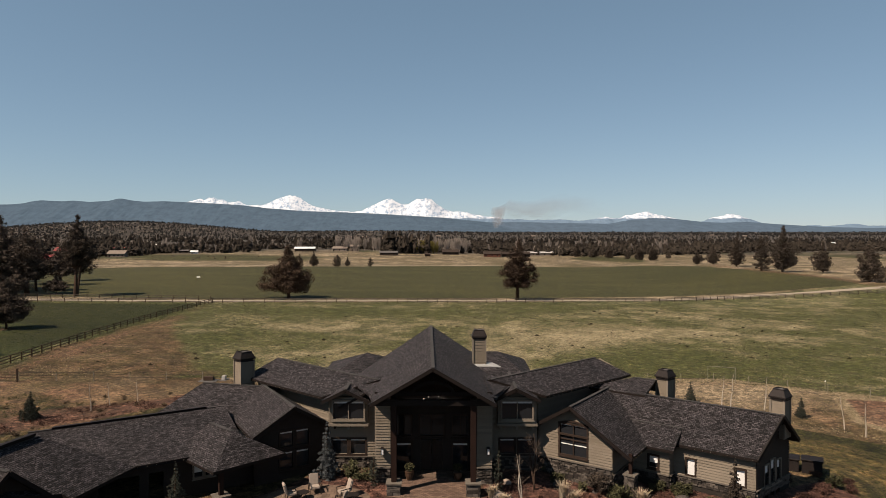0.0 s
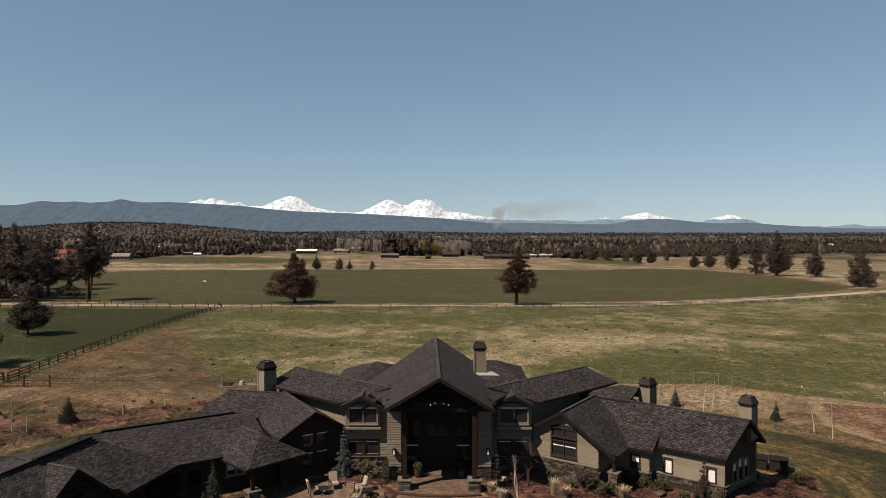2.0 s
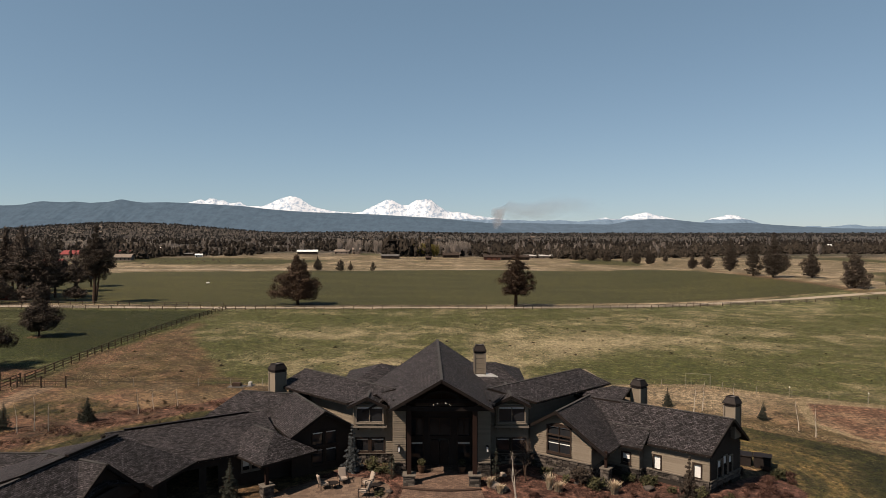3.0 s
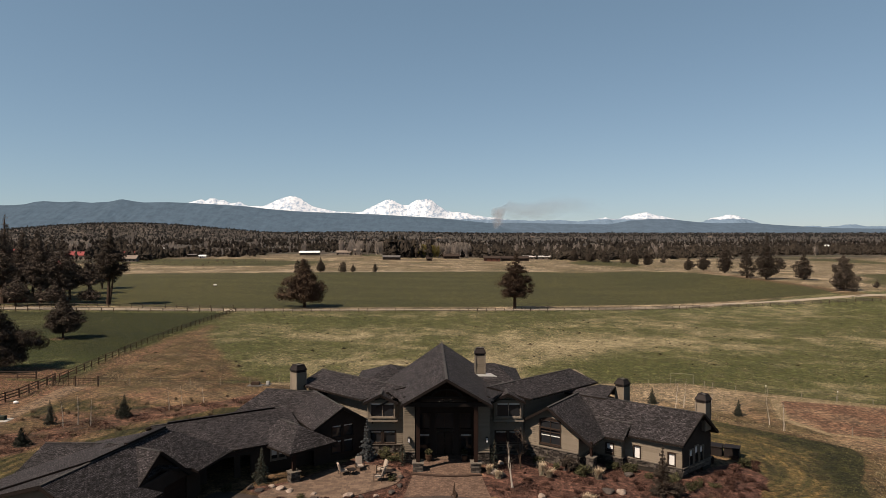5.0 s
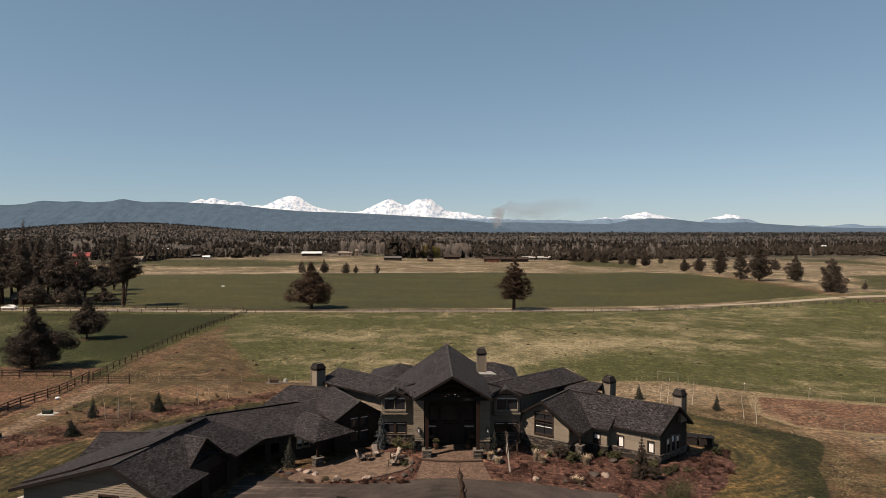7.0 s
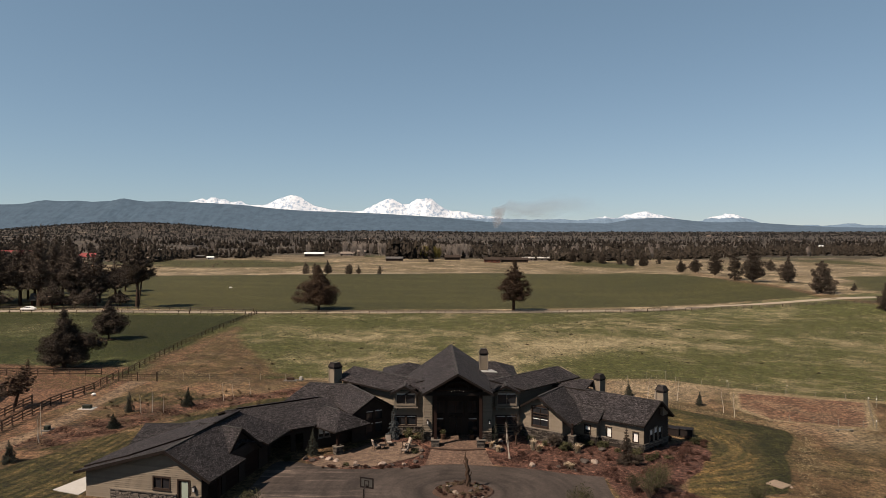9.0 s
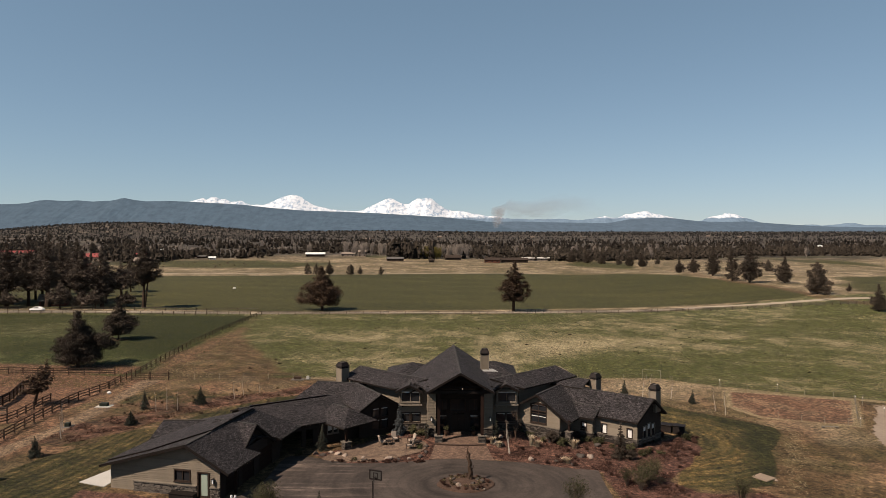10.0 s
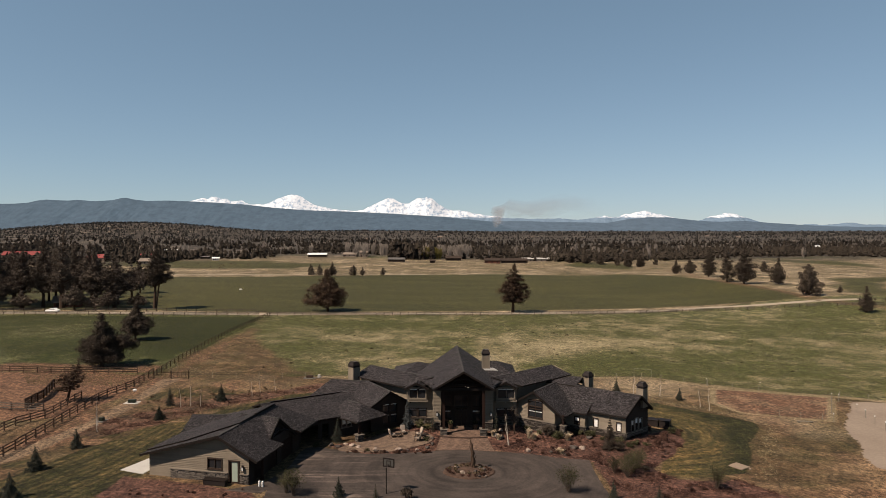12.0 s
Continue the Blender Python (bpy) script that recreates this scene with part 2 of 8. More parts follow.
M_TYRE = mottled("black_rubber", (0.01, 0.01, 0.01), (0.02, 0.02, 0.02), 1, 10, 0.8)
M_TERRA = mottled("brown_glazed_pot", (0.06, 0.035, 0.022), (0.12, 0.07, 0.045), 1, 9, 0.4)
M_GRNBOX = mottled("green_utility_box", (0.018, 0.026, 0.018), (0.032, 0.042, 0.03), 1, 8, 0.6)
M_BOARD = mottled("clear_backboard", (0.07, 0.068, 0.065), (0.11, 0.107, 0.1), 1, 8, 0.3)
M_STRAWDARK = mottled("dry_sage_twigs", (0.12, 0.085, 0.05), (0.26, 0.19, 0.12), 1.5, 10, 0.9, island=0.4, relief=0)
M_DARKSOIL = mottled("dark_turned_soil", (0.018, 0.014, 0.008), (0.04, 0.032, 0.02), 1, 6, 0.95)
M_STEP = mottled("dark_brick_step", (0.05, 0.032, 0.024), (0.1, 0.064, 0.048), 1, 8, 0.9)
M_ROCKPAD = mottled("tan_flagstone", (0.3, 0.23, 0.17), (0.42, 0.33, 0.25), 0.6, 5, 0.95)
M_GOAL = mottled("weathered_cream_pipe", (0.26, 0.235, 0.19), (0.36, 0.33, 0.275), 1, 8, 0.6)

# ---- shared builders ----
def smooth(a, b, x):
    t = np.clip((np.asarray(x, float) - a) / (b - a), 0, 1)
    return t * t * (3 - 2 * t)


def ground_z(x, y):
    """Height of the land: a gentle tilt, a low pad under the house, rising far off."""
    x, y = np.asarray(x, float), np.asarray(y, float)
    z = -0.9 - 0.013 * np.clip(x, -130, 130)
    pad = np.exp(-(((x + 1) / 11.0) ** 2 + ((y - 6) / 9.0) ** 2) ** 2)
    z = z * (1 - pad) + (-0.12) * pad
    far = np.clip(y - 420, 0, None)
    z = z + 0.0145 * far + 0.45 * np.sin(x * 0.021 + 1) * np.sin(y * 0.017) * smooth(40, 160, y)
    hill = 43 * np.exp(-(((x + 980) / 390.0) ** 2 + ((y - 1950) / 420.0) ** 2)) + 9 * np.exp(-(((x + 300) / 500.0) ** 2 + ((y - 2900) / 420.0) ** 2))
    bench = 4.3 * smooth(85, 165, x) * smooth(105, 185, y) * (1 - 0.9 * smooth(340, 480, y))
    return z + hill + bench


def gz(x, y):
    return float(ground_z(x, y))


def part(name, bm, material, parent=None, label=""):
    me = bpy.data.meshes.new(name)
    bm.to_mesh(me)
    bm.free()
    me.materials.append(material)
    ob = new(name, me)
    ob.parent = parent
    if label:
        ob["label"] = label
    return ob


def thing(name, label, category, x=0, y=0, z=0, group="", kind=""):
    ob = new(name)
    ob.location = (x, y, z)
    ob.empty_display_size = 0.3
    return tagged(ob, label, category, group, kind)


def add_box(bm, x0, x1, y0, y1, z0, z1, m=None):
    vs = [bm.verts.new((x, y, z)) for z in (z0, z1) for x, y in ((x0, y0), (x1, y0), (x1, y1), (x0, y1))]
    for f in ((3, 2, 1, 0), (4, 5, 6, 7), (0, 1, 5, 4), (1, 2, 6, 5), (2, 3, 7, 6), (3, 0, 4, 7)):
        bm.faces.new([vs[i] for i in f])
    if m is not None:
        for v in vs:
            v.co = m @ v.co
    return vs


def add_beam(bm, p, q, w, h=None, up=(0, 0, 1)):
    """A squared bar from p to q."""
    p, q, h = Vector(p), Vector(q), h or w
    d = (q - p).normalized()
    s = d.cross(Vector(up))
    s = s.normalized() if s.length > 1e-4 else Vector((1, 0, 0))
    u = s.cross(d)
    vs = [bm.verts.new(c + s * a * w / 2 + u * b * h / 2) for c in (p, q) for a, b in ((-1, -1), (1, -1), (1, 1), (-1, 1))]
    for f in ((0, 1, 2, 3), (7, 6, 5, 4), (0, 4, 5, 1), (1, 5, 6, 2), (2, 6, 7, 3), (3, 7, 4, 0)):
        bm.faces.new([vs[i] for i in f])


def add_tube(bm, pts, radii, sides=6):
    rings = []
    for k, (p, r) in enumerate(zip(pts, radii)):
        p = Vector(p)
        d = (Vector(pts[min(k + 1, len(pts) - 1)]) - Vector(pts[max(k - 1, 0)])).normalized()
        s = d.cross(Vector((0.3, 1, 0.1))).normalized()
        t = d.cross(s)
        rings.append([bm.verts.new(p + (s * math.cos(a) + t * math.sin(a)) * r) for a in (2 * math.pi * i / sides for i in range(sides))])
    for a, b in zip(rings, rings[1:]):
        for i in range(sides):
            bm.faces.new((a[i], a[(i + 1) % sides], b[(i + 1) % sides], b[i]))
    bm.faces.new(rings[-1])


def flat_mesh(name, verts, faces, material):
    me = bpy.data.meshes.new(name)
    me.from_pydata(verts, [], faces)
    me.materials.append(material)
    me.update()
    return me


# ---- ground ----
def inside(poly, X, Y):
    """Signed distance to a closed outline, positive inside."""
    P = np.array(poly, float)
    best = np.full(X.shape, 1e9)
    odd = np.zeros(X.shape, bool)
    for (x0, y0), (x1, y1) in zip(P, np.roll(P, -1, 0)):
        dx, dy = x1 - x0, y1 - y0
        t = np.clip(((X - x0) * dx + (Y - y0) * dy) / (dx * dx + dy * dy + 1e-9), 0, 1)
        best = np.minimum(best, np.hypot(X - x0 - t * dx, Y - y0 - t * dy))
        hit = ((y0 > Y) != (y1 > Y)) & (X < (x1 - x0) * (Y - y0) / (y1 - y0 + 1e-12) + x0)
        odd ^= hit
    return np.where(odd, best, -best)


def axis_steps(parts_):
    out = [parts_[0][0]]
    for a, b, step in parts_:
        n = max(1, round((b - a) / step))
        out += list(a + (b - a) * (np.arange(n) + 1) / n)
    return np.array(out)


GX = axis_steps([(-4200, -1500, 150), (-1500, -400, 50), (-400, -140, 8), (-140, -75, 1.5), (-75, 75, 0.42), (75, 160, 1.5), (160, 400, 8), (400, 1500, 50), (1500, 4200, 150)])
GY = axis_steps([(-260, -60, 20), (-60, -36, 2), (-36, 46, 0.42), (46, 62, 0.75), (62, 136, 1.5), (136, 200, 0.8), (200, 240, 2.0), (240, 420, 4), (420, 1200, 30), (1200, 4800, 120)])
GXX, GYY = np.meshgrid(GX, GY)
nx, ny = len(GX), len(GY)


def soft_noise(scale, seed):
    """Smooth value noise over the ground, about -1 to 1."""
    r = np.random.default_rng(seed).uniform(-1, 1, (256, 256))
    u, v = GXX / scale, GYY / scale
    i, j = np.floor(u).astype(int), np.floor(v).astype(int)
    a, b = u - i, v - j
    a, b = a * a * (3 - 2 * a), b * b * (3 - 2 * b)
    g = lambda p, q: r[p % 256, q % 256]
    return (g(i, j) * (1 - a) + g(i + 1, j) * a) * (1 - b) + (g(i, j + 1) * (1 - a) + g(i + 1, j + 1) * a) * b


wob = 1.2 * soft_noise(7, 1) + 0.7 * soft_noise(2.6, 2)
wide = 5 * soft_noise(30, 3) + 3 * soft_noise(11, 4)
far_field = [(-200, 152), (-103, 150.6), (-67, 148.2), (-20, 155), (22, 161), (70, 174), (96.2, 183.7), (120, 185.4), (144.6, 186.4), (158.4, 194.8), (159.4, 240.8), (156.3, 282.9), (148.9, 332.2), (129, 392.5), (47, 400), (-36, 378), (-119, 338), (-179, 332), (-230, 300)]
stubble = [(-430, 290), (-250, 150), (-103, 141), (-67, 139.5), (-20, 143.5), (22, 147), (65, 156), (116, 176.5), (160, 192), (200, 196), (420, 215), (640, 420), (640, 660), (260, 640), (171, 600), (130, 640), (44, 650), (-52, 620), (-186, 665), (-280, 600), (-430, 560)]
dry_near = [(-60.7, 36), (-46.5, 42.3), (-27.8, 40.2), (10.7, 41.5), (39.7, 43.2), (49.8, 36.8), (62, 31), (71, 28.6), (90, 20), (130, 0), (150, -60), (-160, -60), (-160, -10), (-90, 0), (-62, 10)]
dry_diag = [(-64, 135), (-61, 115), (-55, 88), (-42, 62), (-30, 42), (-60.7, 36)]
lawn = [(20, 17), (35, 22.8), (39.4, 18.3), (44, 13.9), (47, 10.9), (46.8, 7.9), (41.5, 0.4), (37.5, -8.6), (35.3, -12.4), (28, -14), (24, -12.8), (27, -6), (32, 2), (31, 9), (25, 13)]
back_lawn = [(-30.9, 25), (-37.7, 15.6), (-43.4, 7.4), (-47, 4.5), (-51, -5.5), (-54, -14), (-56, -24), (-41, -23), (-38, -8), (-36, 0), (-27, 6), (-22, 16), (-12, 19), (0, 27), (12, 27), (24, 20), (25, 24), (10, 31), (-10, 29)]
red_bank = [(-47.4, 17), (-40.8, 24.8), (-32, 29.5), (-26.7, 34), (-25.8, 29.8), (-32.4, 23.3), (-38.5, 18), (-42.7, 12), (-46.3, 4.5), (-52, -2), (-56, 0), (-55, 8)]
red_plot = [(45, 23), (50, 34), (62, 31), (69.8, 28), (60.4, 12.1), (53.2, 14.3), (47.8, 16.3)]
corral = [(-100, 27), (-100, 41), (-76, 41.5), (-62, 39), (-60.5, 26), (-62, 10), (-70, 5), (-80, 8), (-84, 20)]
beds = [(3.4, 1), (5, 6), (9, 7), (14, 7), (20, 6.5), (26, 4.5), (28, 4), (31.5, 6), (32.5, 1), (28, -6), (24.2, -11), (26, -14.3), (29.5, -14.8), (33.6, -14), (37, -20), (30, -27), (19, -27), (16.8, -20), (16.9, -8.6), (8.4, -6.2), (3.4, -4.6)]
bed2 = [(-19, -3.5), (-14, -6.6), (-9, -6.5), (-3.4, -5.0), (-3.3, 1.5), (-5, 5), (-9, 5), (-11, 2.5), (-15, -1.5)]
bed3 = [(-41, -16), (-24.5, -19.5), (-22, -24), (-30, -26), (-42, -22)]
Z_FIELD = smooth(-1.2, 1.2, inside(far_field, GXX, GYY) + 0.25 * wob)
paddock = [(-66, 135), (-66.5, 98), (-66, 75), (-64.5, 54), (-63, 42), (-100, 43), (-175, 60), (-175, 133)]
Z_FIELD = np.maximum(Z_FIELD, 0.95 * smooth(-1.0, 1.0, inside(paddock, GXX, GYY) + wob) * smooth(-1.3, 0.7, soft_noise(22, 8) + 0.035 * (GYY - 75)))
for strip in ([(225.1, 303), (284.5, 326.1), (196.2, 193), (182.5, 209.3)], [(347, 651), (460, 593), (388, 487), (359, 560)], [(127, 605), (189, 532), (166, 473), (106, 492)], [(-330, 470), (-200, 430), (-120, 440), (-90, 520), (-200, 560), (-330, 560)]):
    Z_FIELD = np.maximum(Z_FIELD, 0.7 * smooth(-8, 8, inside(strip, GXX, GYY) + 1.2 * wide))
Z_STUB = smooth(-3, 3, inside(stubble, GXX, GYY) + 0.5 * wide)
Z_DRY = np.maximum(smooth(-1.2, 1.2, inside(dry_near, GXX, GYY) + wob), 0.85 * smooth(-5, 5, inside(dry_diag, GXX, GYY) + 1.5 * wob))
def blob(x, y, sx, sy):
    return np.exp(-(((GXX - x) / sx) ** 2 + ((GYY - y) / sy) ** 2))


Z_STRAW = 0.9 * blob(28, 84, 20, 12) + 0.7 * blob(10, 63, 14, 9) + 0.25 * blob(70, 98, 26, 8) + 0.5 * blob(-12, 58, 22, 6) + 0.12 * blob(100, 80, 30, 12) + 0.4 * blob(-20, 90, 26, 9) + 0.15 * blob(45, 126, 30, 7) - 0.7 * blob(42, 54, 22, 7) - 0.5 * blob(-30, 120, 20, 12) - 0.5 * blob(25, 128, 18, 9) - 0.4 * blob(-35, 72, 12, 12) - 0.9 * blob(-72, 90, 16, 26) - 0.3 * blob(-95, 75, 14, 16) + 0.3 * soft_noise(13, 31) + 0.4 * soft_noise(4, 32) + 0.3 * soft_noise(2.2, 33)
west = smooth(-92, -112, GXX + 3 * wob) * smooth(140, 120, GYY) * smooth(42, 50, GYY)
Z_STRAW = Z_STRAW + 0.1 * west
Z_FIELD = Z_FIELD * (1 - 0.5 * west)
Z_LUSH = smooth(-1.2, 1.2, inside(paddock, GXX, GYY) + wob) * (1 - 0.15 * west)
Z_LAWN = np.maximum(smooth(-0.4, 0.4, inside(lawn, GXX, GYY) + 0.2 * wob), smooth(-0.8, 0.8, inside(back_lawn, GXX, GYY) + 0.5 * wob))
thin_grass = [(-56, 32), (-42, 31), (-34, 24), (-43, 8), (-48, -4), (-55, -22), (-62, -24), (-57, -6), (-54.5, 6)]
Z_LAWN = np.maximum(Z_LAWN, smooth(-2.5, 2.5, inside(thin_grass, GXX, GYY) + wob) * np.clip(0.5 + 0.3 * soft_noise(3, 61), 0.15, 0.8))
Z_RED = np.maximum(smooth(-1.5, 1.5, inside(red_bank, GXX, GYY) + wob), np.maximum(smooth(-1, 1, inside(red_plot, GXX, GYY) + 0.5 * wob), smooth(-1.5, 1.5, inside(corral, GXX, GYY) + wob)))
ditch = [(187.2, 464.8), (160.2, 324.3), (158.3, 252.1), (158.8, 213), (155.7, 181.4), (166.4, 158.9), (183.6, 149.5)]
ditch_d = np.full(GXX.shape, 1e9)
for (x0, y0), (x1, y1) in zip(ditch, ditch[1:]):
    tt_ = np.clip(((GXX - x0) * (x1 - x0) + (GYY - y0) * (y1 - y0)) / ((x1 - x0) ** 2 + (y1 - y0) ** 2), 0, 1)
    ditch_d = np.minimum(ditch_d, np.hypot(GXX - x0 - tt_ * (x1 - x0), GYY - y0 - tt_ * (y1 - y0)))
Z_RED = np.maximum(Z_RED, 0.5 * smooth(9, 3, ditch_d + 0.4 * wide))
rub = np.full(GXX.shape, 1e9)
for (x0, y0), (x1, y1) in (((-64.4, 138), (-65.1, 98.3)), ((-65.1, 98.3), (-62.8, 54.2)), ((-62.8, 54.2), (-60.5, 38.5))):
    tt_ = np.clip(((GXX - x0) * (x1 - x0) + (GYY - y0) * (y1 - y0)) / ((x1 - x0) ** 2 + (y1 - y0) ** 2), 0, 1)
    rub = np.minimum(rub, np.abs(GXX - 3.2 - x0 - tt_ * (x1 - x0)) + 3 * np.abs(GYY - y0 - tt_ * (y1 - y0)))
Z_RED = np.maximum(Z_RED, 0.6 * smooth(5.5, 1.0, rub + 1.4 * wob) * smooth(132, 70, GYY))
Z_RED = np.maximum(Z_RED, 0.75 * np.exp(-(((GXX + 86) / 3.6) ** 2 + ((GYY - 82.6) / 3) ** 2)) + 0.8 * np.exp(-(((GXX + 72) / 8) ** 2 + ((GYY - 48) / 4) ** 2)))
Z_RED = np.maximum(Z_RED, smooth(-34, -46, GXX) * smooth(44, 36, GYY) * np.clip(0.44 + 0.3 * soft_noise(5, 81) + 0.2 * soft_noise(1.7, 82), 0, 0.7))
Z_RED = np.maximum(Z_RED, 0.75 * smooth(-1, 3, GYY - 40) * smooth(53, 47, GYY + wob) * smooth(-104, -96, GXX) * smooth(-62, -65, GXX))
Z_RED = np.maximum(Z_RED, 0.52 * blob(44, -19, 16, 5) + 0.5 * blob(50, 10, 7, 9))
Z_LAWN = np.maximum(Z_LAWN, np.clip(0.6 * blob(52, 0, 9, 8) + 0.14 * soft_noise(1.6, 63), 0, 0.55))
Z_MULCH = np.maximum.reduce([smooth(-0.5, 0.5, inside(p, GXX, GYY) + 0.3 * wob) for p in (beds, bed2, bed3)])
Z_MULCH = np.maximum(Z_MULCH, 0.5 * smooth(-1.0, 1.0, inside(red_bank, GXX, GYY) + wob))
lane_line = [(-57.2, 36), (-56.2, 20), (-56.3, 6), (-58.5, -8), (-63, -20)]
lane_d = np.full(GXX.shape, 1e9)
for (x0, y0), (x1, y1) in zip(lane_line, lane_line[1:]):
    tt_ = np.clip(((GXX - x0) * (x1 - x0) + (GYY - y0) * (y1 - y0)) / ((x1 - x0) ** 2 + (y1 - y0) ** 2), 0, 1)
    lane_d = np.minimum(lane_d, np.hypot(GXX - x0 - tt_ * (x1 - x0), GYY - y0 - tt_ * (y1 - y0)))
Z_LANE = 0.95 * smooth(2.2, 0.9, lane_d + 0.4 * wob)
Z_SCRUB = smooth(560, 700, GYY + 8 * wide + 120 * smooth(-180, -330, GXX))
Z_BLEACH = np.clip(0.95 * blob(38, 35, 26, 8) + 0.8 * blob(54, 8, 6, 8) + 0.5 * blob(0, 38, 30, 3) + 0.3 * soft_noise(4, 51) - 0.1, 0, 0.9)
lawn_in = inside(lawn, GXX, GYY)
arcs = np.hypot(GXX - 24, 1.25 * (GYY - 6))
Z_SWATH = np.where(lawn_in > -1, smooth(0.3, 6.0, lawn_in + 0.6 * wob + 0.4 * (38 - GXX)) * (0.66 + 0.2 * np.sin(2.1 * arcs + 0.8 * wob) + 0.24 * np.sin(5.3 * arcs + 1.2 * soft_noise(5, 44))) + 0.16 * soft_noise(0.9, 41), 0.3 + 0.24 * np.sin(5.2 * lane_d + 0.7 * soft_noise(7, 1)) + 0.14 * np.sin(1.6 * lane_d + wob) + 0.22 * soft_noise(1.1, 42))
straw_lines = [[(45.5, 23), (50, 34), (62, 31), (69.8, 28), (60.4, 12.1), (53.2, 14.3), (47.8, 16.3), (45.5, 23)], [(-27.8, 40.2), (10.7, 41.5), (39.7, 43.2), (49.8, 36.8), (62, 31), (71, 28.6), (82, 24)], [(36, 24), (41, 19.5), (47.5, 13), (49, 8), (44.5, 0.5), (40, -8), (37, -14)]]
Z_EDGE = np.zeros(GXX.shape)
for line, wide_ in zip(straw_lines[:2], (0.7, 1.0)):
    for (x0, y0), (x1, y1) in zip(line, line[1:]):
        tt_ = np.clip(((GXX - x0) * (x1 - x0) + (GYY - y0) * (y1 - y0)) / ((x1 - x0) ** 2 + (y1 - y0) ** 2), 0, 1)
        Z_EDGE = np.maximum(Z_EDGE, 0.85 * smooth(wide_ + 0.7, wide_ - 0.7, np.hypot(GXX - x0 - tt_ * (x1 - x0), GYY - y0 - tt_ * (y1 - y0)) + 0.25 * wob))
Z_EDGE = np.maximum(Z_EDGE, 0.3 * smooth(-1, 1, inside(red_plot, GXX, GYY)) * (1 + 0.4 * soft_noise(2.5, 71)))
LV = np.zeros((ny, nx, 3))
LV[..., 0], LV[..., 1], LV[..., 2] = GXX, GYY, ground_z(GXX, GYY)
idx = np.arange(nx * ny).reshape(ny, nx)
quads = np.stack([idx[:-1, :-1], idx[:-1, 1:], idx[1:, 1:], idx[1:, :-1]], -1).reshape(-1, 4)


def ground_mat():
    m, n, l, b = mat("pasture_and_soil", 0.95)
    b.inputs["Specular IOR Level"].default_value = 0.15
    v = coords(n, l)

    def zone(name):
        a = n.new("ShaderNodeAttribute")
        a.attribute_name = name
        return a.outputs["Fac"]

    clump = noise_tex(n, l, v, 1.3, 8, 0.92)

    def ragged(name, gain=3.0, bite=0.8):
        """A zone's share with its border broken up by the sward."""
        h = n.new("ShaderNodeMath")
        h.operation = "MULTIPLY_ADD"
        l.new(clump, h.inputs[0])
        h.inputs[1].default_value = bite
        l.new(zone(name), h.inputs[2])
        r = n.new("ShaderNodeMapRange")
        r.inputs["From Min"].default_value = 0.5 + 0.5 * bite - 0.5 / gain
        r.inputs["From Max"].default_value = 0.5 + 0.5 * bite + 0.5 / gain
        l.new(h.outputs[0], r.inputs["Value"])
        return r.outputs[0]

    fine = noise_tex(n, l, v, 1.7, 6, 0.75)
    tuft = noise_tex(n, l, v, 0.7, 8, 0.85)
    patch = noise_tex(n, l, v, 0.055, 5, 0.62)
    stretch = n.new("ShaderNodeMapping")
    stretch.inputs["Scale"].default_value = (0.012, 0.05, 0.05)
    l.new(v, stretch.inputs["Vector"])
    band = noise_tex(n, l, stretch.outputs["Vector"], 1.0, 4, 0.6)
    green = ramp(n, l, tuft, [(0.34, (0.026, 0.03, 0.009)), (0.52, (0.063, 0.072, 0.022)), (0.66, (0.17, 0.15, 0.065))])
    straw = ramp(n, l, tuft, [(0.34, (0.08, 0.07, 0.032)), (0.66, (0.44, 0.385, 0.25))])
    mixer = n.new("ShaderNodeMath")
    mixer.operation = "ADD"
    l.new(patch, mixer.inputs[0])
    l.new(band, mixer.inputs[1])
    half = n.new("ShaderNodeMath")
    half.operation = "MULTIPLY"
    half.inputs[1].default_value = 0.5
    l.new(mixer.outputs[0], half.inputs[0])
    bias = n.new("ShaderNodeMath")
    bias.operation = "MULTIPLY_ADD"
    l.new(half.outputs[0], bias.inputs[0])
    bias.inputs[1].default_value = 0.3
    more = n.new("ShaderNodeMath")
    more.operation = "MULTIPLY_ADD"
    l.new(zone("straw"), more.inputs[0])
    more.inputs[1].default_value = 0.21
    l.new(clump, more.inputs[2])
    l.new(more.outputs[0], bias.inputs[2])
    cut = n.new("ShaderNodeMapRange")
    cut.inputs["From Min"].default_value = 0.64
    cut.inputs["From Max"].default_value = 0.86
    l.new(bias.outputs[0], cut.inputs["Value"])
    col = mixc(n, l, cut.outputs[0], green, straw)
    stub = ramp(n, l, noise_tex(n, l, v, 0.035, 8, 0.72), [(0.4, (0.1, 0.086, 0.048)), (0.5, (0.16, 0.132, 0.086)), (0.62, (0.29, 0.242, 0.178))])
    stub = mixc(n, l, 0.2, stub, ramp(n, l, band, [(0.4, (0.7, 0.7, 0.66)), (0.6, (1.35, 1.3, 1.25))]), "MULTIPLY")
    stub = mixc(n, l, 0.8, stub, ramp(n, l, noise_tex(n, l, v, 0.16, 6, 0.8), [(0.4, (0.5, 0.5, 0.47)), (0.6, (1.5, 1.46, 1.42))]), "MULTIPLY")
    col = mixc(n, l, ragged("stubble"), col, stub)
    field = ramp(n, l, clump, [(0.36, (0.021, 0.0228, 0.007)), (0.53, (0.048, 0.0502, 0.016)), (0.6, (0.11, 0.098, 0.043)), (0.7, (0.3, 0.245, 0.152))])
    field = mixc(n, l, 0.6, field, ramp(n, l, band, [(0.38, (0.75, 0.78, 0.75)), (0.62, (1.4, 1.3, 1.25))]), "MULTIPLY")
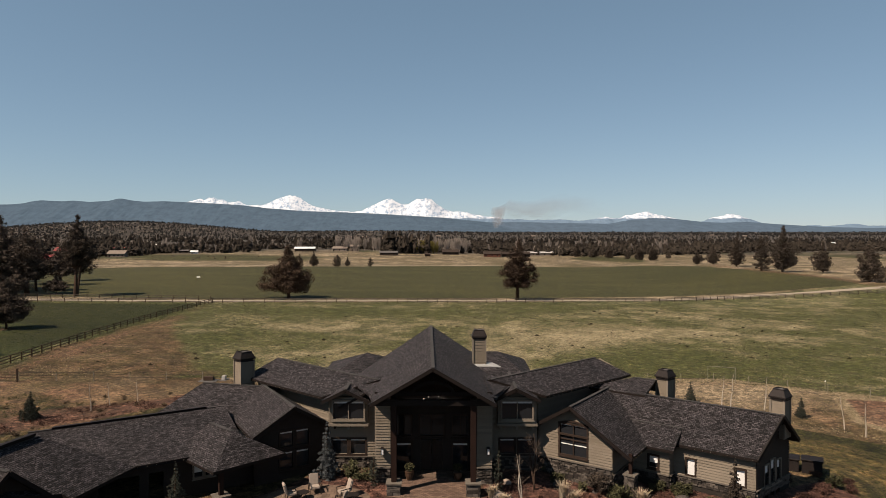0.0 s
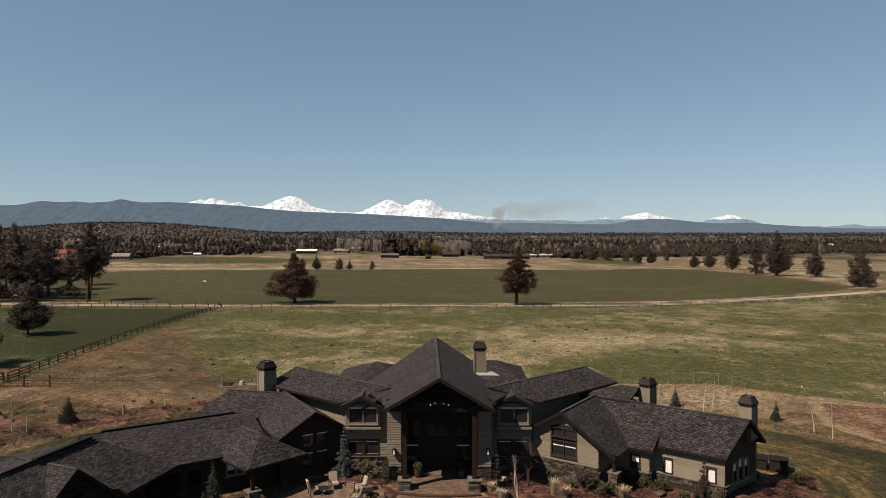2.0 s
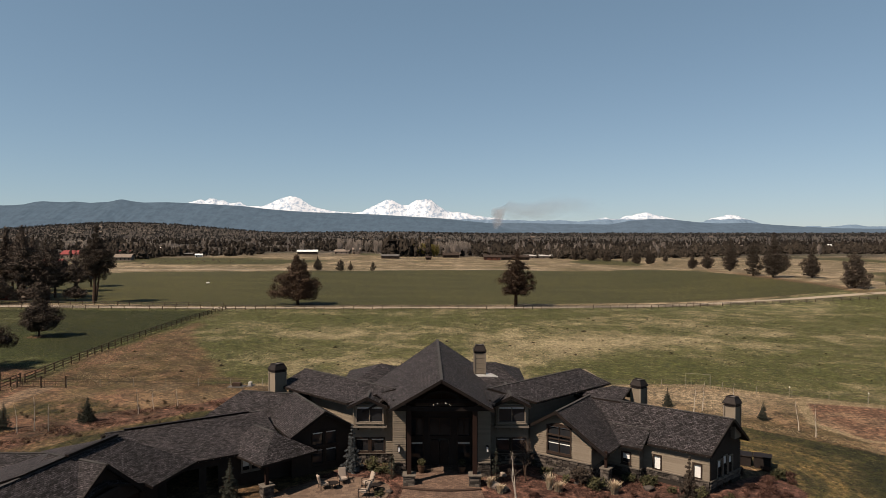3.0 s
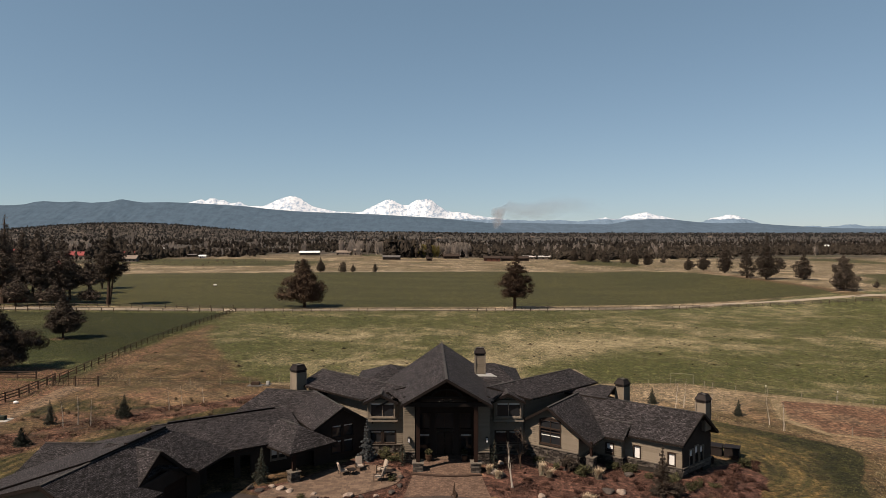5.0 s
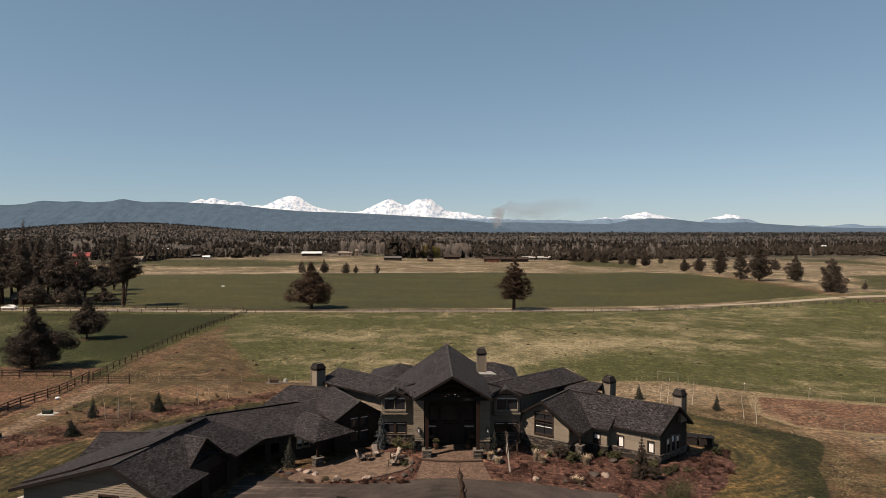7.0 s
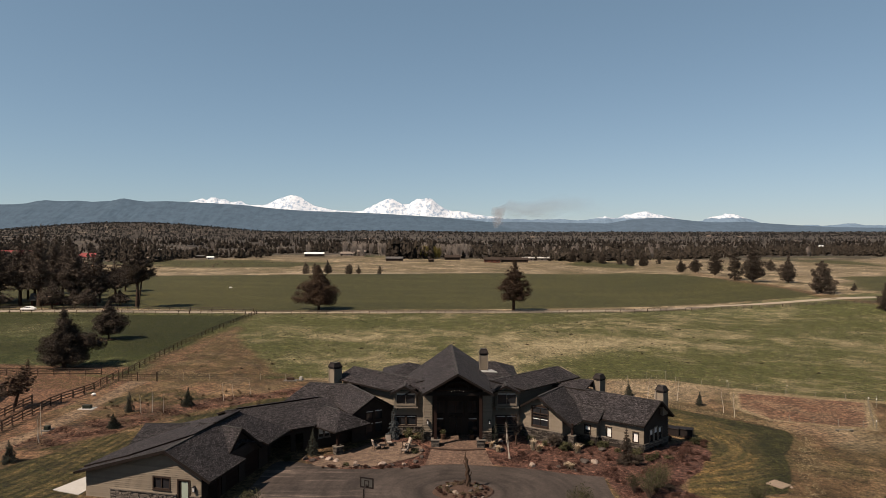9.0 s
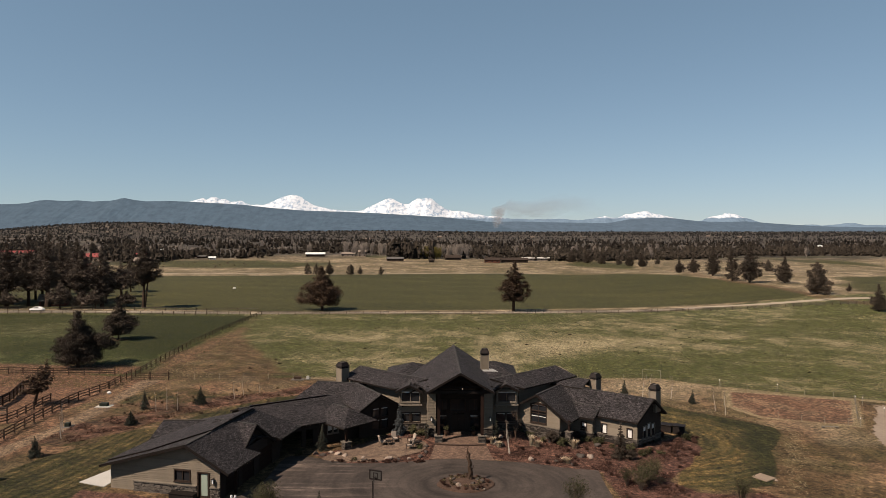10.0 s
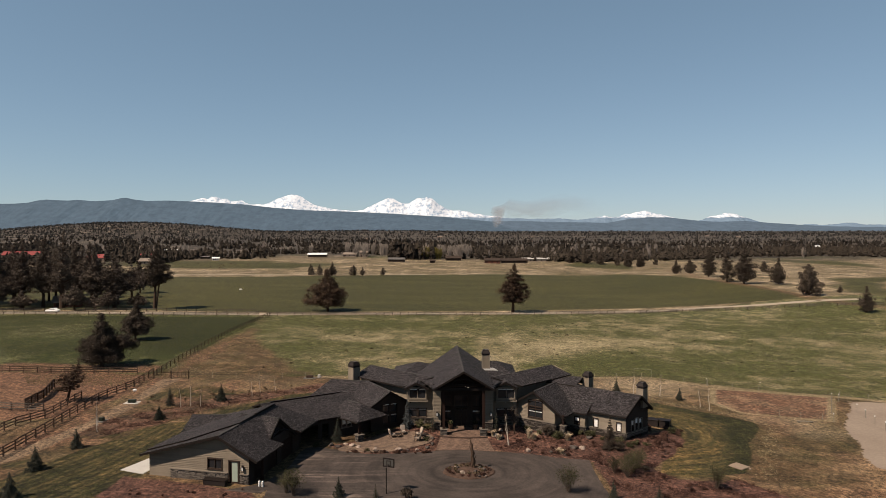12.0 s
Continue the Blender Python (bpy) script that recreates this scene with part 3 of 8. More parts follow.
    col = mixc(n, l, ragged("field"), col, field)
    col = mixc(n, l, zone("lush"), col, mixc(n, l, 1.0, col, (0.53, 0.61, 0.48), "MULTIPLY"))
    dry = ramp(n, l, fine, [(0.32, (0.06, 0.042, 0.025)), (0.68, (0.262, 0.18, 0.117))])
    dry2 = mixc(n, l, 0.5, dry, ramp(n, l, patch, [(0.4, (0.06, 0.048, 0.022)), (0.5, (0.117, 0.084, 0.049)), (0.62, (0.275, 0.206, 0.14))]))
    worn = noise_tex(n, l, v, 0.22, 6, 0.75)
    dry2 = mixc(n, l, 0.9, dry2, ramp(n, l, worn, [(0.38, (0.36, 0.34, 0.27)), (0.52, (0.74, 0.7, 0.62)), (0.66, (1.2, 1.17, 1.1))]), "MULTIPLY")
    olive = ramp(n, l, fine, [(0.32, (0.03, 0.027, 0.012)), (0.68, (0.12, 0.1, 0.048))])
    dry2 = mixc(n, l, ramp(n, l, noise_tex(n, l, v, 0.09, 7, 0.7), [(0.46, (0.0, 0.0, 0.0)), (0.6, (0.8, 0.8, 0.8))]), dry2, olive)
    pale = ramp(n, l, fine, [(0.32, (0.11, 0.088, 0.055)), (0.68, (0.4, 0.317, 0.218))])
    dry2 = mixc(n, l, 1.0, dry2, (0.94, 0.895, 0.87), "MULTIPLY")
    dry2 = mixc(n, l, zone("bleach"), dry2, pale)
    col = mixc(n, l, ragged("dry"), col, dry2)
    red = ramp(n, l, fine, [(0.32, (0.052, 0.0275, 0.0185)), (0.5, (0.118, 0.067, 0.043)), (0.68, (0.255, 0.154, 0.102))])
    red = mixc(n, l, 0.6, red, ramp(n, l, clump, [(0.4, (0.6, 0.58, 0.52)), (0.62, (1.5, 1.5, 1.45))]), "MULTIPLY")
    col = mixc(n, l, ragged("red"), col, red)
    col = mixc(n, l, ragged("edge", 2.0), col, pale)
    lawn_c = ramp(n, l, tuft, [(0.32, (0.026, 0.024, 0.01)), (0.55, (0.066, 0.055, 0.025)), (0.75, (0.16, 0.124, 0.065))])
    lawn_c = mixc(n, l, 0.7, lawn_c, ramp(n, l, patch, [(0.42, (0.75, 0.8, 0.72)), (0.62, (1.7, 1.5, 1.4))]), "MULTIPLY")
    lawn_c = mixc(n, l, 1.0, lawn_c, ramp(n, l, zone("swath"), [(0.1, (0.4, 0.47, 0.38)), (0.5, (1.0, 1.0, 1.0)), (0.9, (2.0, 1.75, 1.58))]), "MULTIPLY")
    col = mixc(n, l, ragged("lawn"), col, lawn_c)
    mulch = ramp(n, l, fine, [(0.3, (0.024, 0.0125, 0.01)), (0.5, (0.078, 0.04, 0.031)), (0.7, (0.175, 0.097, 0.07))])
    col = mixc(n, l, ragged("mulch"), col, mulch)
    lane_c = ramp(n, l, fine, [(0.3, (0.105, 0.074, 0.05)), (0.7, (0.205, 0.149, 0.101))])
    col = mixc(n, l, ragged("lane"), col, lane_c)
    scrub = ramp(n, l, noise_tex(n, l, v, 0.03, 6, 0.75), [(0.4, (0.028, 0.024, 0.02)), (0.54, (0.06, 0.051, 0.041)), (0.66, (0.2, 0.17, 0.14))])
    col = mixc(n, l, zone("scrub"), col, scrub)
    speck = noise_tex(n, l, v, 1.8, 8, 0.95)
    col = mixc(n, l, 1.0, col, ramp(n, l, speck, [(0.41, (0.12, 0.12, 0.112)), (0.59, (1.0, 0.965, 0.925))]), "MULTIPLY")
    drift = noise_tex(n, l, v, 0.45, 7, 0.8)
    col = mixc(n, l, 0.75, col, ramp(n, l, drift, [(0.4, (0.62, 0.63, 0.62)), (0.6, (1.38, 1.36, 1.34))]), "MULTIPLY")
    l.new(col, b.inputs["Base Color"])
    bump(n, l, b, fine, 0.6, 0.12)
    return m


M_GROUND = ground_mat()
me = flat_mesh("ground", LV.reshape(-1, 3).tolist(), quads.tolist(), M_GROUND)
for zname, arr in (("field", Z_FIELD), ("stubble", Z_STUB), ("dry", Z_DRY), ("red", Z_RED), ("lawn", Z_LAWN), ("mulch", Z_MULCH), ("scrub", Z_SCRUB), ("lane", Z_LANE), ("straw", Z_STRAW), ("swath", Z_SWATH), ("bleach", Z_BLEACH), ("lush", Z_LUSH), ("edge", Z_EDGE)):
    me.attributes.new(zname, "FLOAT", "POINT").data.foreach_set("value", arr.ravel().astype(np.float32))
me.polygons.foreach_set("use_smooth", [True] * len(me.polygons))
ground = tagged(new("ground", me), "pasture, dry grass and bare soil round a ranch house", "ground", kind="structure")


def curve_loop(points, per=6):
    """A closed smooth outline through the points."""
    P = [Vector((*p, 0)) for p in points]
    out, n = [], len(P)
    for i in range(n):
        a, b, c, d = P[i - 1], P[i], P[(i + 1) % n], P[(i + 2) % n]
        for k in range(per):
            t = k / per
            out.append(0.5 * ((2 * b) + (c - a) * t + (2 * a - 5 * b + 4 * c - d) * t * t + (3 * b - a - 3 * c + d) * t ** 3))
    return [(p.x, p.y) for p in out]


def sheet(name, outline, lift, material, label, category, grid=1.5, kind="structure"):
    """A level-following patch inside an outline, with a skirt down into the soil."""
    bm = bmesh.new()
    vs = [bm.verts.new((x, y, 0)) for x, y in outline]
    face = bm.faces.new(vs)
    if face.normal.z < 0:
        face.normal_flip()
    edge = [e_ for e_ in bm.edges]
    xs, ys = [p[0] for p in outline], [p[1] for p in outline]
    for axis, lo, hi in ((0, min(xs), max(xs)), (1, min(ys), max(ys))):
        for c in np.arange(lo + grid, hi, grid):
            no = (1, 0, 0) if axis == 0 else (0, 1, 0)
            bmesh.ops.bisect_plane(bm, geom=bm.verts[:] + bm.edges[:] + bm.faces[:], plane_co=(c if axis == 0 else 0, c if axis else 0, 0), plane_no=no)
    for v in bm.verts:
        v.co.z = gz(v.co.x, v.co.y) + lift
    rim = bmesh.ops.extrude_edge_only(bm, edges=[e_ for e_ in bm.edges if e_.is_boundary])
    for g in rim["geom"]:
        if isinstance(g, bmesh.types.BMVert):
            g.co.z -= 0.4
    bmesh.ops.recalc_face_normals(bm, faces=bm.faces[:])
    ob = part(name, bm, material)
    return tagged(ob, label, category, kind=kind)


drive = curve_loop([(-21.5, -4.6), (-17, -5.2), (-13.8, -6.5), (-9, -6.3), (-2.4, -4.9), (1.5, -4.6), (5, -5.2), (8.4, -5.7), (12.6, -7.2), (16.2, -7.95), (16.4, -8.05), (16.45, -8.3), (16.2, -12.1), (16.1, -17.1), (15.7, -20.5), (10, -27), (-8, -32), (-20, -30), (-23, -20), (-22.3, -12)])
sheet("driveway", drive, 0.03, M_ASPH, "worn grey asphalt driveway with tyre marks", "driveway")
entry_walk = [(-3.2, 4.5), (-3.2, -0.6), (-3.9, -5.1), (0, -4.75), (4.2, -5.2), (3.5, -0.6), (3.4, 4.5)]
sheet("entry_walk", entry_walk, 0.05, M_PAVER, "red-brown brick paver walk before the front door", "pavement", 0.8)
patio = curve_loop([(-17.2, -4.9), (-13.8, -6.1), (-10, -5.7), (-7, -3.9), (-4.6, -2.2), (-4.6, 0.2), (-7, 1.8), (-10, 2.2), (-13, 0.4)])
sheet("patio", patio, 0.06, M_PATIO, "tan stone paver patio beside the driveway", "patio", 0.8)
sand = curve_loop([(78, 24.3), (71.7, 24.8), (71.3, 24.6), (67.5, 18.8), (63.1, 12.5), (60.0, 7.7), (58.4, 3.4), (57.1, -0.6), (54.7, -5), (54, -10.4), (58, -18), (80, -20), (95, 0), (92, 22)], 14)
jag = random.Random(77)
sand = [(x + jag.uniform(-0.35, 0.35), y + jag.uniform(-0.35, 0.35)) for x, y in sand]
sheet("arena", sand, 0.03, M_SAND, "bare pale sand riding arena", "arena", 3)
road_mid = [(-170, 140.5), (-110, 142.5), (-67, 142.5), (-20, 147), (22, 151.5), (70, 163), (98.8, 174.9), (121.6, 175.4), (145.7, 176.3), (172, 179.9)]
bend = curve_loop([(x, y - 2.2) for x, y in road_mid] + [(x, y + 2.2) for x, y in reversed(road_mid)], 4)
sheet("gravel_road", bend, 0.04, M_GRAVEL, "pale gravel farm road between fence and field", "road", 12)

track_mid = [(-240, 352), (-192.7, 364), (-150, 362), (-99, 364), (-46, 377), (6, 394), (60, 404)]
track = curve_loop([(x, y - 1.6) for x, y in track_mid] + [(x, y + 1.6) for x, y in reversed(track_mid)], 4)
sheet("dirt_track", track, 0.06, M_GRAVEL, "pale dirt track along the far edge of the field", "track", 14)

# ---- the house ----
M_MORTAR = mottled("dark_stone_joints", (0.03, 0.026, 0.022), (0.06, 0.052, 0.045), 1, 9, 0.95)
house = thing("house", "large tan-sided ranch house with dark shingle roofs and stone base", "house")


def along(p, ang, k):
    return (p[0] + k * math.cos(radians(ang)), p[1] + k * math.sin(radians(ang)))


EAVES = {}


def block(start, ang, length, wa, wb, z_ridge, za, zb, hip0=0.0, hip1=0.0, prow=0.0, thick=0.2, name="roof", skew=0.0, skew_b=None, cut_b=()):
    """A pitched roof: the ridge runs from start along ang; side a lies to its left, side b to its right. hip0, hip1 pull the ridge's ends in, skew turns the first rake, cut_b notches side b."""
    d = Vector((math.cos(radians(ang)), math.sin(radians(ang)), 0))
    n = Vector((-d.y, d.x, 0))
    s = Vector((start[0], start[1], 0))
    r0, r1 = s + d * hip0 + Vector((0, 0, z_ridge)), s + d * (length - hip1) + Vector((0, 0, z_ridge))
    a0, a1 = s + n * wa + Vector((0, 0, za)), s + d * length + n * wa + Vector((0, 0, za))
    b0, b1 = s - n * wb + Vector((0, 0, zb)), s + d * length - n * wb + Vector((0, 0, zb))
    a1, b1 = a1 - d * prow, b1 - d * prow
    a0, b0 = a0 + d * skew, b0 - d * (skew if skew_b is None else skew_b)
    planes = [(a0, a1, r1, r0), (b1, b0, r0, r1)]
    if cut_b:
        notch = [s + d * u - n * k + Vector((0, 0, z_ridge + (zb - z_ridge) * k / wb)) for u, k in cut_b]
        planes[1] = (b1, *notch[::-1], b0, r0, r1)
    if hip0:
        planes.append((b0, a0, r0))
    if hip1:
        planes.append((a1, b1, r1))
    bm = bmesh.new()
    uv = bm.loops.layers.uv.new("uv")
    ends = set()
    for pl in planes:
        down = Vector((0, 0, -thick))
        up_dir = (pl[-1] - pl[0])
        ax = (pl[1] - pl[0]).normalized()
        top = [bm.verts.new(p) for p in pl]
        low = [bm.verts.new(p + down) for p in pl]
        f = bm.faces.new(top)
        f.normal_update()
        nn = f.normal.copy()
        ay = nn.cross(ax)
        for lp in f.loops:
            w = lp.vert.co - pl[0]
            lp[uv].uv = (w.dot(ax) + 3.3 * len(ends), w.dot(ay))
        ends.add(len(ends))
        bm.faces.new(low[::-1])
        k = len(pl)
        for i in range(k):
            bm.faces.new((top[i], low[i], low[(i + 1) % k], top[(i + 1) % k]))
    bmesh.ops.recalc_face_normals(bm, faces=bm.faces[:])
    for f in bm.faces:
        if f.normal.z < 0.25:
            f.material_index = 1
    ob = part(name, bm, M_ROOF, house)
    EAVES[ob.name] = (a0, a1, b0, notch[0] if cut_b else b1)
    ob.data.materials.append(M_FASCIA)
    # ridge cap
    cap = bmesh.new()
    add_beam(cap, r0 + Vector((0, 0, 0.0)), r1 + Vector((0, 0, 0.0)), 0.26, 0.05)
    part("ridge_cap", cap, M_CAP, ob)
    return ob


HALL = block((0.1, -0.85), 91.4, 8, 4.45, 4.45, 9.15, 6.55, 6.55)
HALLB = block((-0.04, 5.0), 91.4, 16.5, 7.4, 7.4, 9.13, 4.85, 4.85, prow=4.5)
block((-6.9, 4.55), 90, 6, 1.85, 1.85, 6.35, 5.4, 5.4)
block((6.6, 4.55), 90, 6, 1.85, 1.85, 6.45, 5.5, 5.5)
UPR = block((4.67, 6.29), 42, 15.4, 3.2, 3.4, 6.78, 5.6, 5.55, 0, 0.9, skew=-3.0)
UPL = block((-4.37, 6.29), 138, 14.5, 3.6, 3.2, 6.75, 5.5, 5.6, skew=3.0)
block((-11.6, 21.5), 0, 8.8, 5, 6.5, 6.25, 4.4, 4.3, 4.4, 4.3)
block((0.0, 20.5), 0, 9.8, 5, 7, 6.55, 4.9, 4.4, 0, 3.2)
RIGHT = block((26.2, 1.7), 142, 14, 3.0, 3.2, 5.1, 2.32, 2.6, skew=1.1, skew_b=0.5)
block((19.4, 10.0), 142, 5.2, 2.6, 3.0, 5.9, 5.05, 4.4, 0, 3.2)
block((20.0, 11.25), 170, 7.0, 3.0, 3.0, 4.75, 3.6, 3.6, 1.6, 0)
RGAB = block((10.7, 3.8), 55, 8.6, 3.1, 4.85, 5.2, 3.3, 2.0)
block(along(along((23.9, -0.3), 142, 6.2), 52, 1.1), 142, 5.0, 2.15, 1.0, 3.35, 2.05, 3.0)
LGAB = block((-10.7, 3.7), 121, 9, 3.3, 3.3, 5.2, 3.2, 3.2)
block((-23.6, 13.5), -14, 10.1, 4, 4.5, 5.05, 3, 2.7, 2.5, 0)
LLONG = block((-17.6, 8.0), 213, 14, 6.4, 4, 4.2, 2.4, 3.0)
PORCH = block((-12.95, -0.25), 137, 6.0, 2.9, 2.9, 3.95, 2.25, 2.2, 2.7, 0)
GARAGE = block((-29.2, -17.9), 77.5, 17.6, 10.3, 5.0, 5.2, 2.3, 2.45, 0, 3.1, cut_b=((7.0, 5.0), (5.9, 3.6), (9.2, 3.2), (11.7, 4.4), (11.9, 5.0)))
block((-24.1, -9.6), 157, 6, 3.18, 2.7, 4.95, 3.22, 2.3, skew=-1.0, skew_b=0.7)
gd, gn = Vector((*along((0, 0), 77.5, 1), 0)), Vector((*along((0, 0), 167.5, 1), 0))
for name, lift_, layer in (("upper_roof", 0.17, ((1.3, 10.35), (1.5, 5.2), (4.9, -0.05), (14.2, -0.05), (14.2, 10.35))),):
    bm = bmesh.new()
    uvl = bm.loops.layers.uv.new("uv")
    tops = [bm.verts.new(Vector((-29.2, -17.9, 5.2 - 0.2816 * k + lift_)) + gd * s + gn * k) for s, k in layer]
    lows = [bm.verts.new(v.co - Vector((0, 0, 0.2))) for v in tops]
    bm.faces.new(tops)
    bm.faces.new(lows[::-1])
    for i in range(len(tops)):
        bm.faces.new((tops[i], lows[i], lows[(i + 1) % len(tops)], tops[(i + 1) % len(tops)]))
    bmesh.ops.recalc_face_normals(bm, faces=bm.faces[:])
    for f in bm.faces:
        f.material_index = 0 if f.normal.z > 0.5 else 1
        for lp in f.loops:
            lp[uvl].uv = (lp.vert.co.dot(gd), lp.vert.co.dot(gn) * 1.04)
    part(name, bm, M_ROOF, GARAGE).data.materials.append(M_FASCIA)
block((-37.7, -3.2), 0, 9, 4, 6, 3.65, 2, 1.9)


# valley flaps where the hall's roof runs out over the bays
for sx in (-1, 1):
    bm = bmesh.new()
    tops = [bm.verts.new((0.1 + sx * x, y, z)) for x, y, z in ((4.15, 0.6, 6.74), (4.15, 8.0, 6.8), (6.7, 8.4, 6.25), (6.3, 6.2, 6.3), (5.0, 3.4, 6.22), (4.7, 1.6, 6.4))]
    lows = [bm.verts.new(v.co - Vector((0, 0, 0.16))) for v in tops]
    bm.faces.new(tops)
    bm.faces.new(lows[::-1])
    for i in range(6):
        bm.faces.new((tops[i], lows[i], lows[(i + 1) % 6], tops[(i + 1) % 6]))
    bmesh.ops.recalc_face_normals(bm, faces=bm.faces[:])
    flap_uv = bm.loops.layers.uv.new("uv")
    for f in bm.faces:
        for lp in f.loops:
            lp[flap_uv].uv = (lp.vert.co.y, lp.vert.co.x * 1.15)
    part("roof_valley", bm, M_ROOF, HALL)


# strings of tiny white lights under the front eaves
def light_string(roof, p, q):
    bm = bmesh.new()
    n = round((q - p).length / 0.6)
    for k in range(n):
        c = p.lerp(q, (k + 0.5) / n) + Vector((0, 0, -0.1))
        out = Vector((q.y - p.y, p.x - q.x, 0)).normalized() * 0.05
        for s_ in (1, -1):
            if s_ * out.y > 0:
                continue
            e_ = c + out * s_
            add_box(bm, e_.x - 0.014, e_.x + 0.014, e_.y - 0.014, e_.y + 0.014, e_.z - 0.03, e_.z + 0.01)
    bmesh.ops.recalc_face_normals(bm, faces=bm.faces[:])
    tagged(part("light_string", bm, M_TRIM, roof, "string of small white lights"), kind="stuff")


for roof, side in ((LLONG, 0), (PORCH, 0), (RGAB, 2), (RIGHT, 0), (UPR, 2), (UPL, 0), (GARAGE, 2), (LGAB, 0)):
    light_string(roof, EAVES[roof.name][side], EAVES[roof.name][side + 1])
# black vents along two ridges
for ridge_of, p_, q_ in ((LLONG, (*along((-17.6, 8.0), 213, 1.5), 4.26), (*along((-17.6, 8.0), 213, 12.5), 4.26)), (GARAGE, (*along((-29.2, -17.9), 77.5, 9.0), 5.4), (*along((-29.2, -17.9), 77.5, 14.2), 5.4))):
    bm = bmesh.new()
    add_beam(bm, p_, q_, 0.34, 0.16)
    bmesh.ops.recalc_face_normals(bm, faces=bm.faces[:])
    part("ridge_vent", bm, M_FASCIA, ridge_of, "black ridge vent")
# saddle in front of the hall's chimney: pale flashing on top, shingles falling towards the court
bm = bmesh.new()
vs = [bm.verts.new(p) for p in ((3.2, 11.7, 6.74), (5.95, 11.7, 6.7), (6.3, 9.0, 5.72), (4.8, 9.0, 6.35), (4.6, 13.0, 6.3), (6.2, 13.0, 5.4))]
for f in ((0, 3, 2, 1), (0, 1, 5, 4), (1, 2, 5)):
    bm.faces.new([vs[i] for i in f])
uvl = bm.loops.layers.uv.new("uv")
for f in bm.faces:
    for lp in f.loops:
        lp[uvl].uv = (lp.vert.co.x, lp.vert.co.y * 1.07)
bmesh.ops.recalc_face_normals(bm, faces=bm.faces[:])
part("roof_saddle", bm, M_ROOF, HALLB)
bm = bmesh.new()
vs = [bm.verts.new(p) for p in ((3.25, 11.62, 6.8), (6.0, 11.62, 6.76), (5.3, 12.3, 7.02), (3.5, 12.3, 7.02))]
lo = [bm.verts.new(v.co - Vector((0, 0, 0.06))) for v in vs]
bm.faces.new(vs)
for i in range(4):
    bm.faces.new((vs[i], lo[i], lo[(i + 1) % 4], vs[(i + 1) % 4]))
bmesh.ops.recalc_face_normals(bm, faces=bm.faces[:])
part("chimney_flashing", bm, M_FLASH, HALLB, "pale metal flashing plate")


def cut(lo, hi, holes):
    """The stretches of lo to hi that no hole covers."""
    out = [(lo, hi)]
    for a, b in holes:
        out = [(p, q) for s0, s1 in out for p, q in ((s0, min(s1, a)), (max(s0, b), s1)) if q - p > 0.02]
    return out


def span(top, z):
    """Where a wall with the given top line, a polyline of (s, z), is still standing at height z."""
    lo, hi = None, None
    for (s0, z0), (s1, z1) in zip(top, top[1:]):
        for k in range(25):
            s_ = s0 + (s1 - s0) * k / 24
            if z0 + (z1 - z0) * k / 24 >= z - 1e-6:
                lo = s_ if lo is None else min(lo, s_)
                hi = s_ if hi is None else max(hi, s_)
    return None if lo is None else (lo, hi)




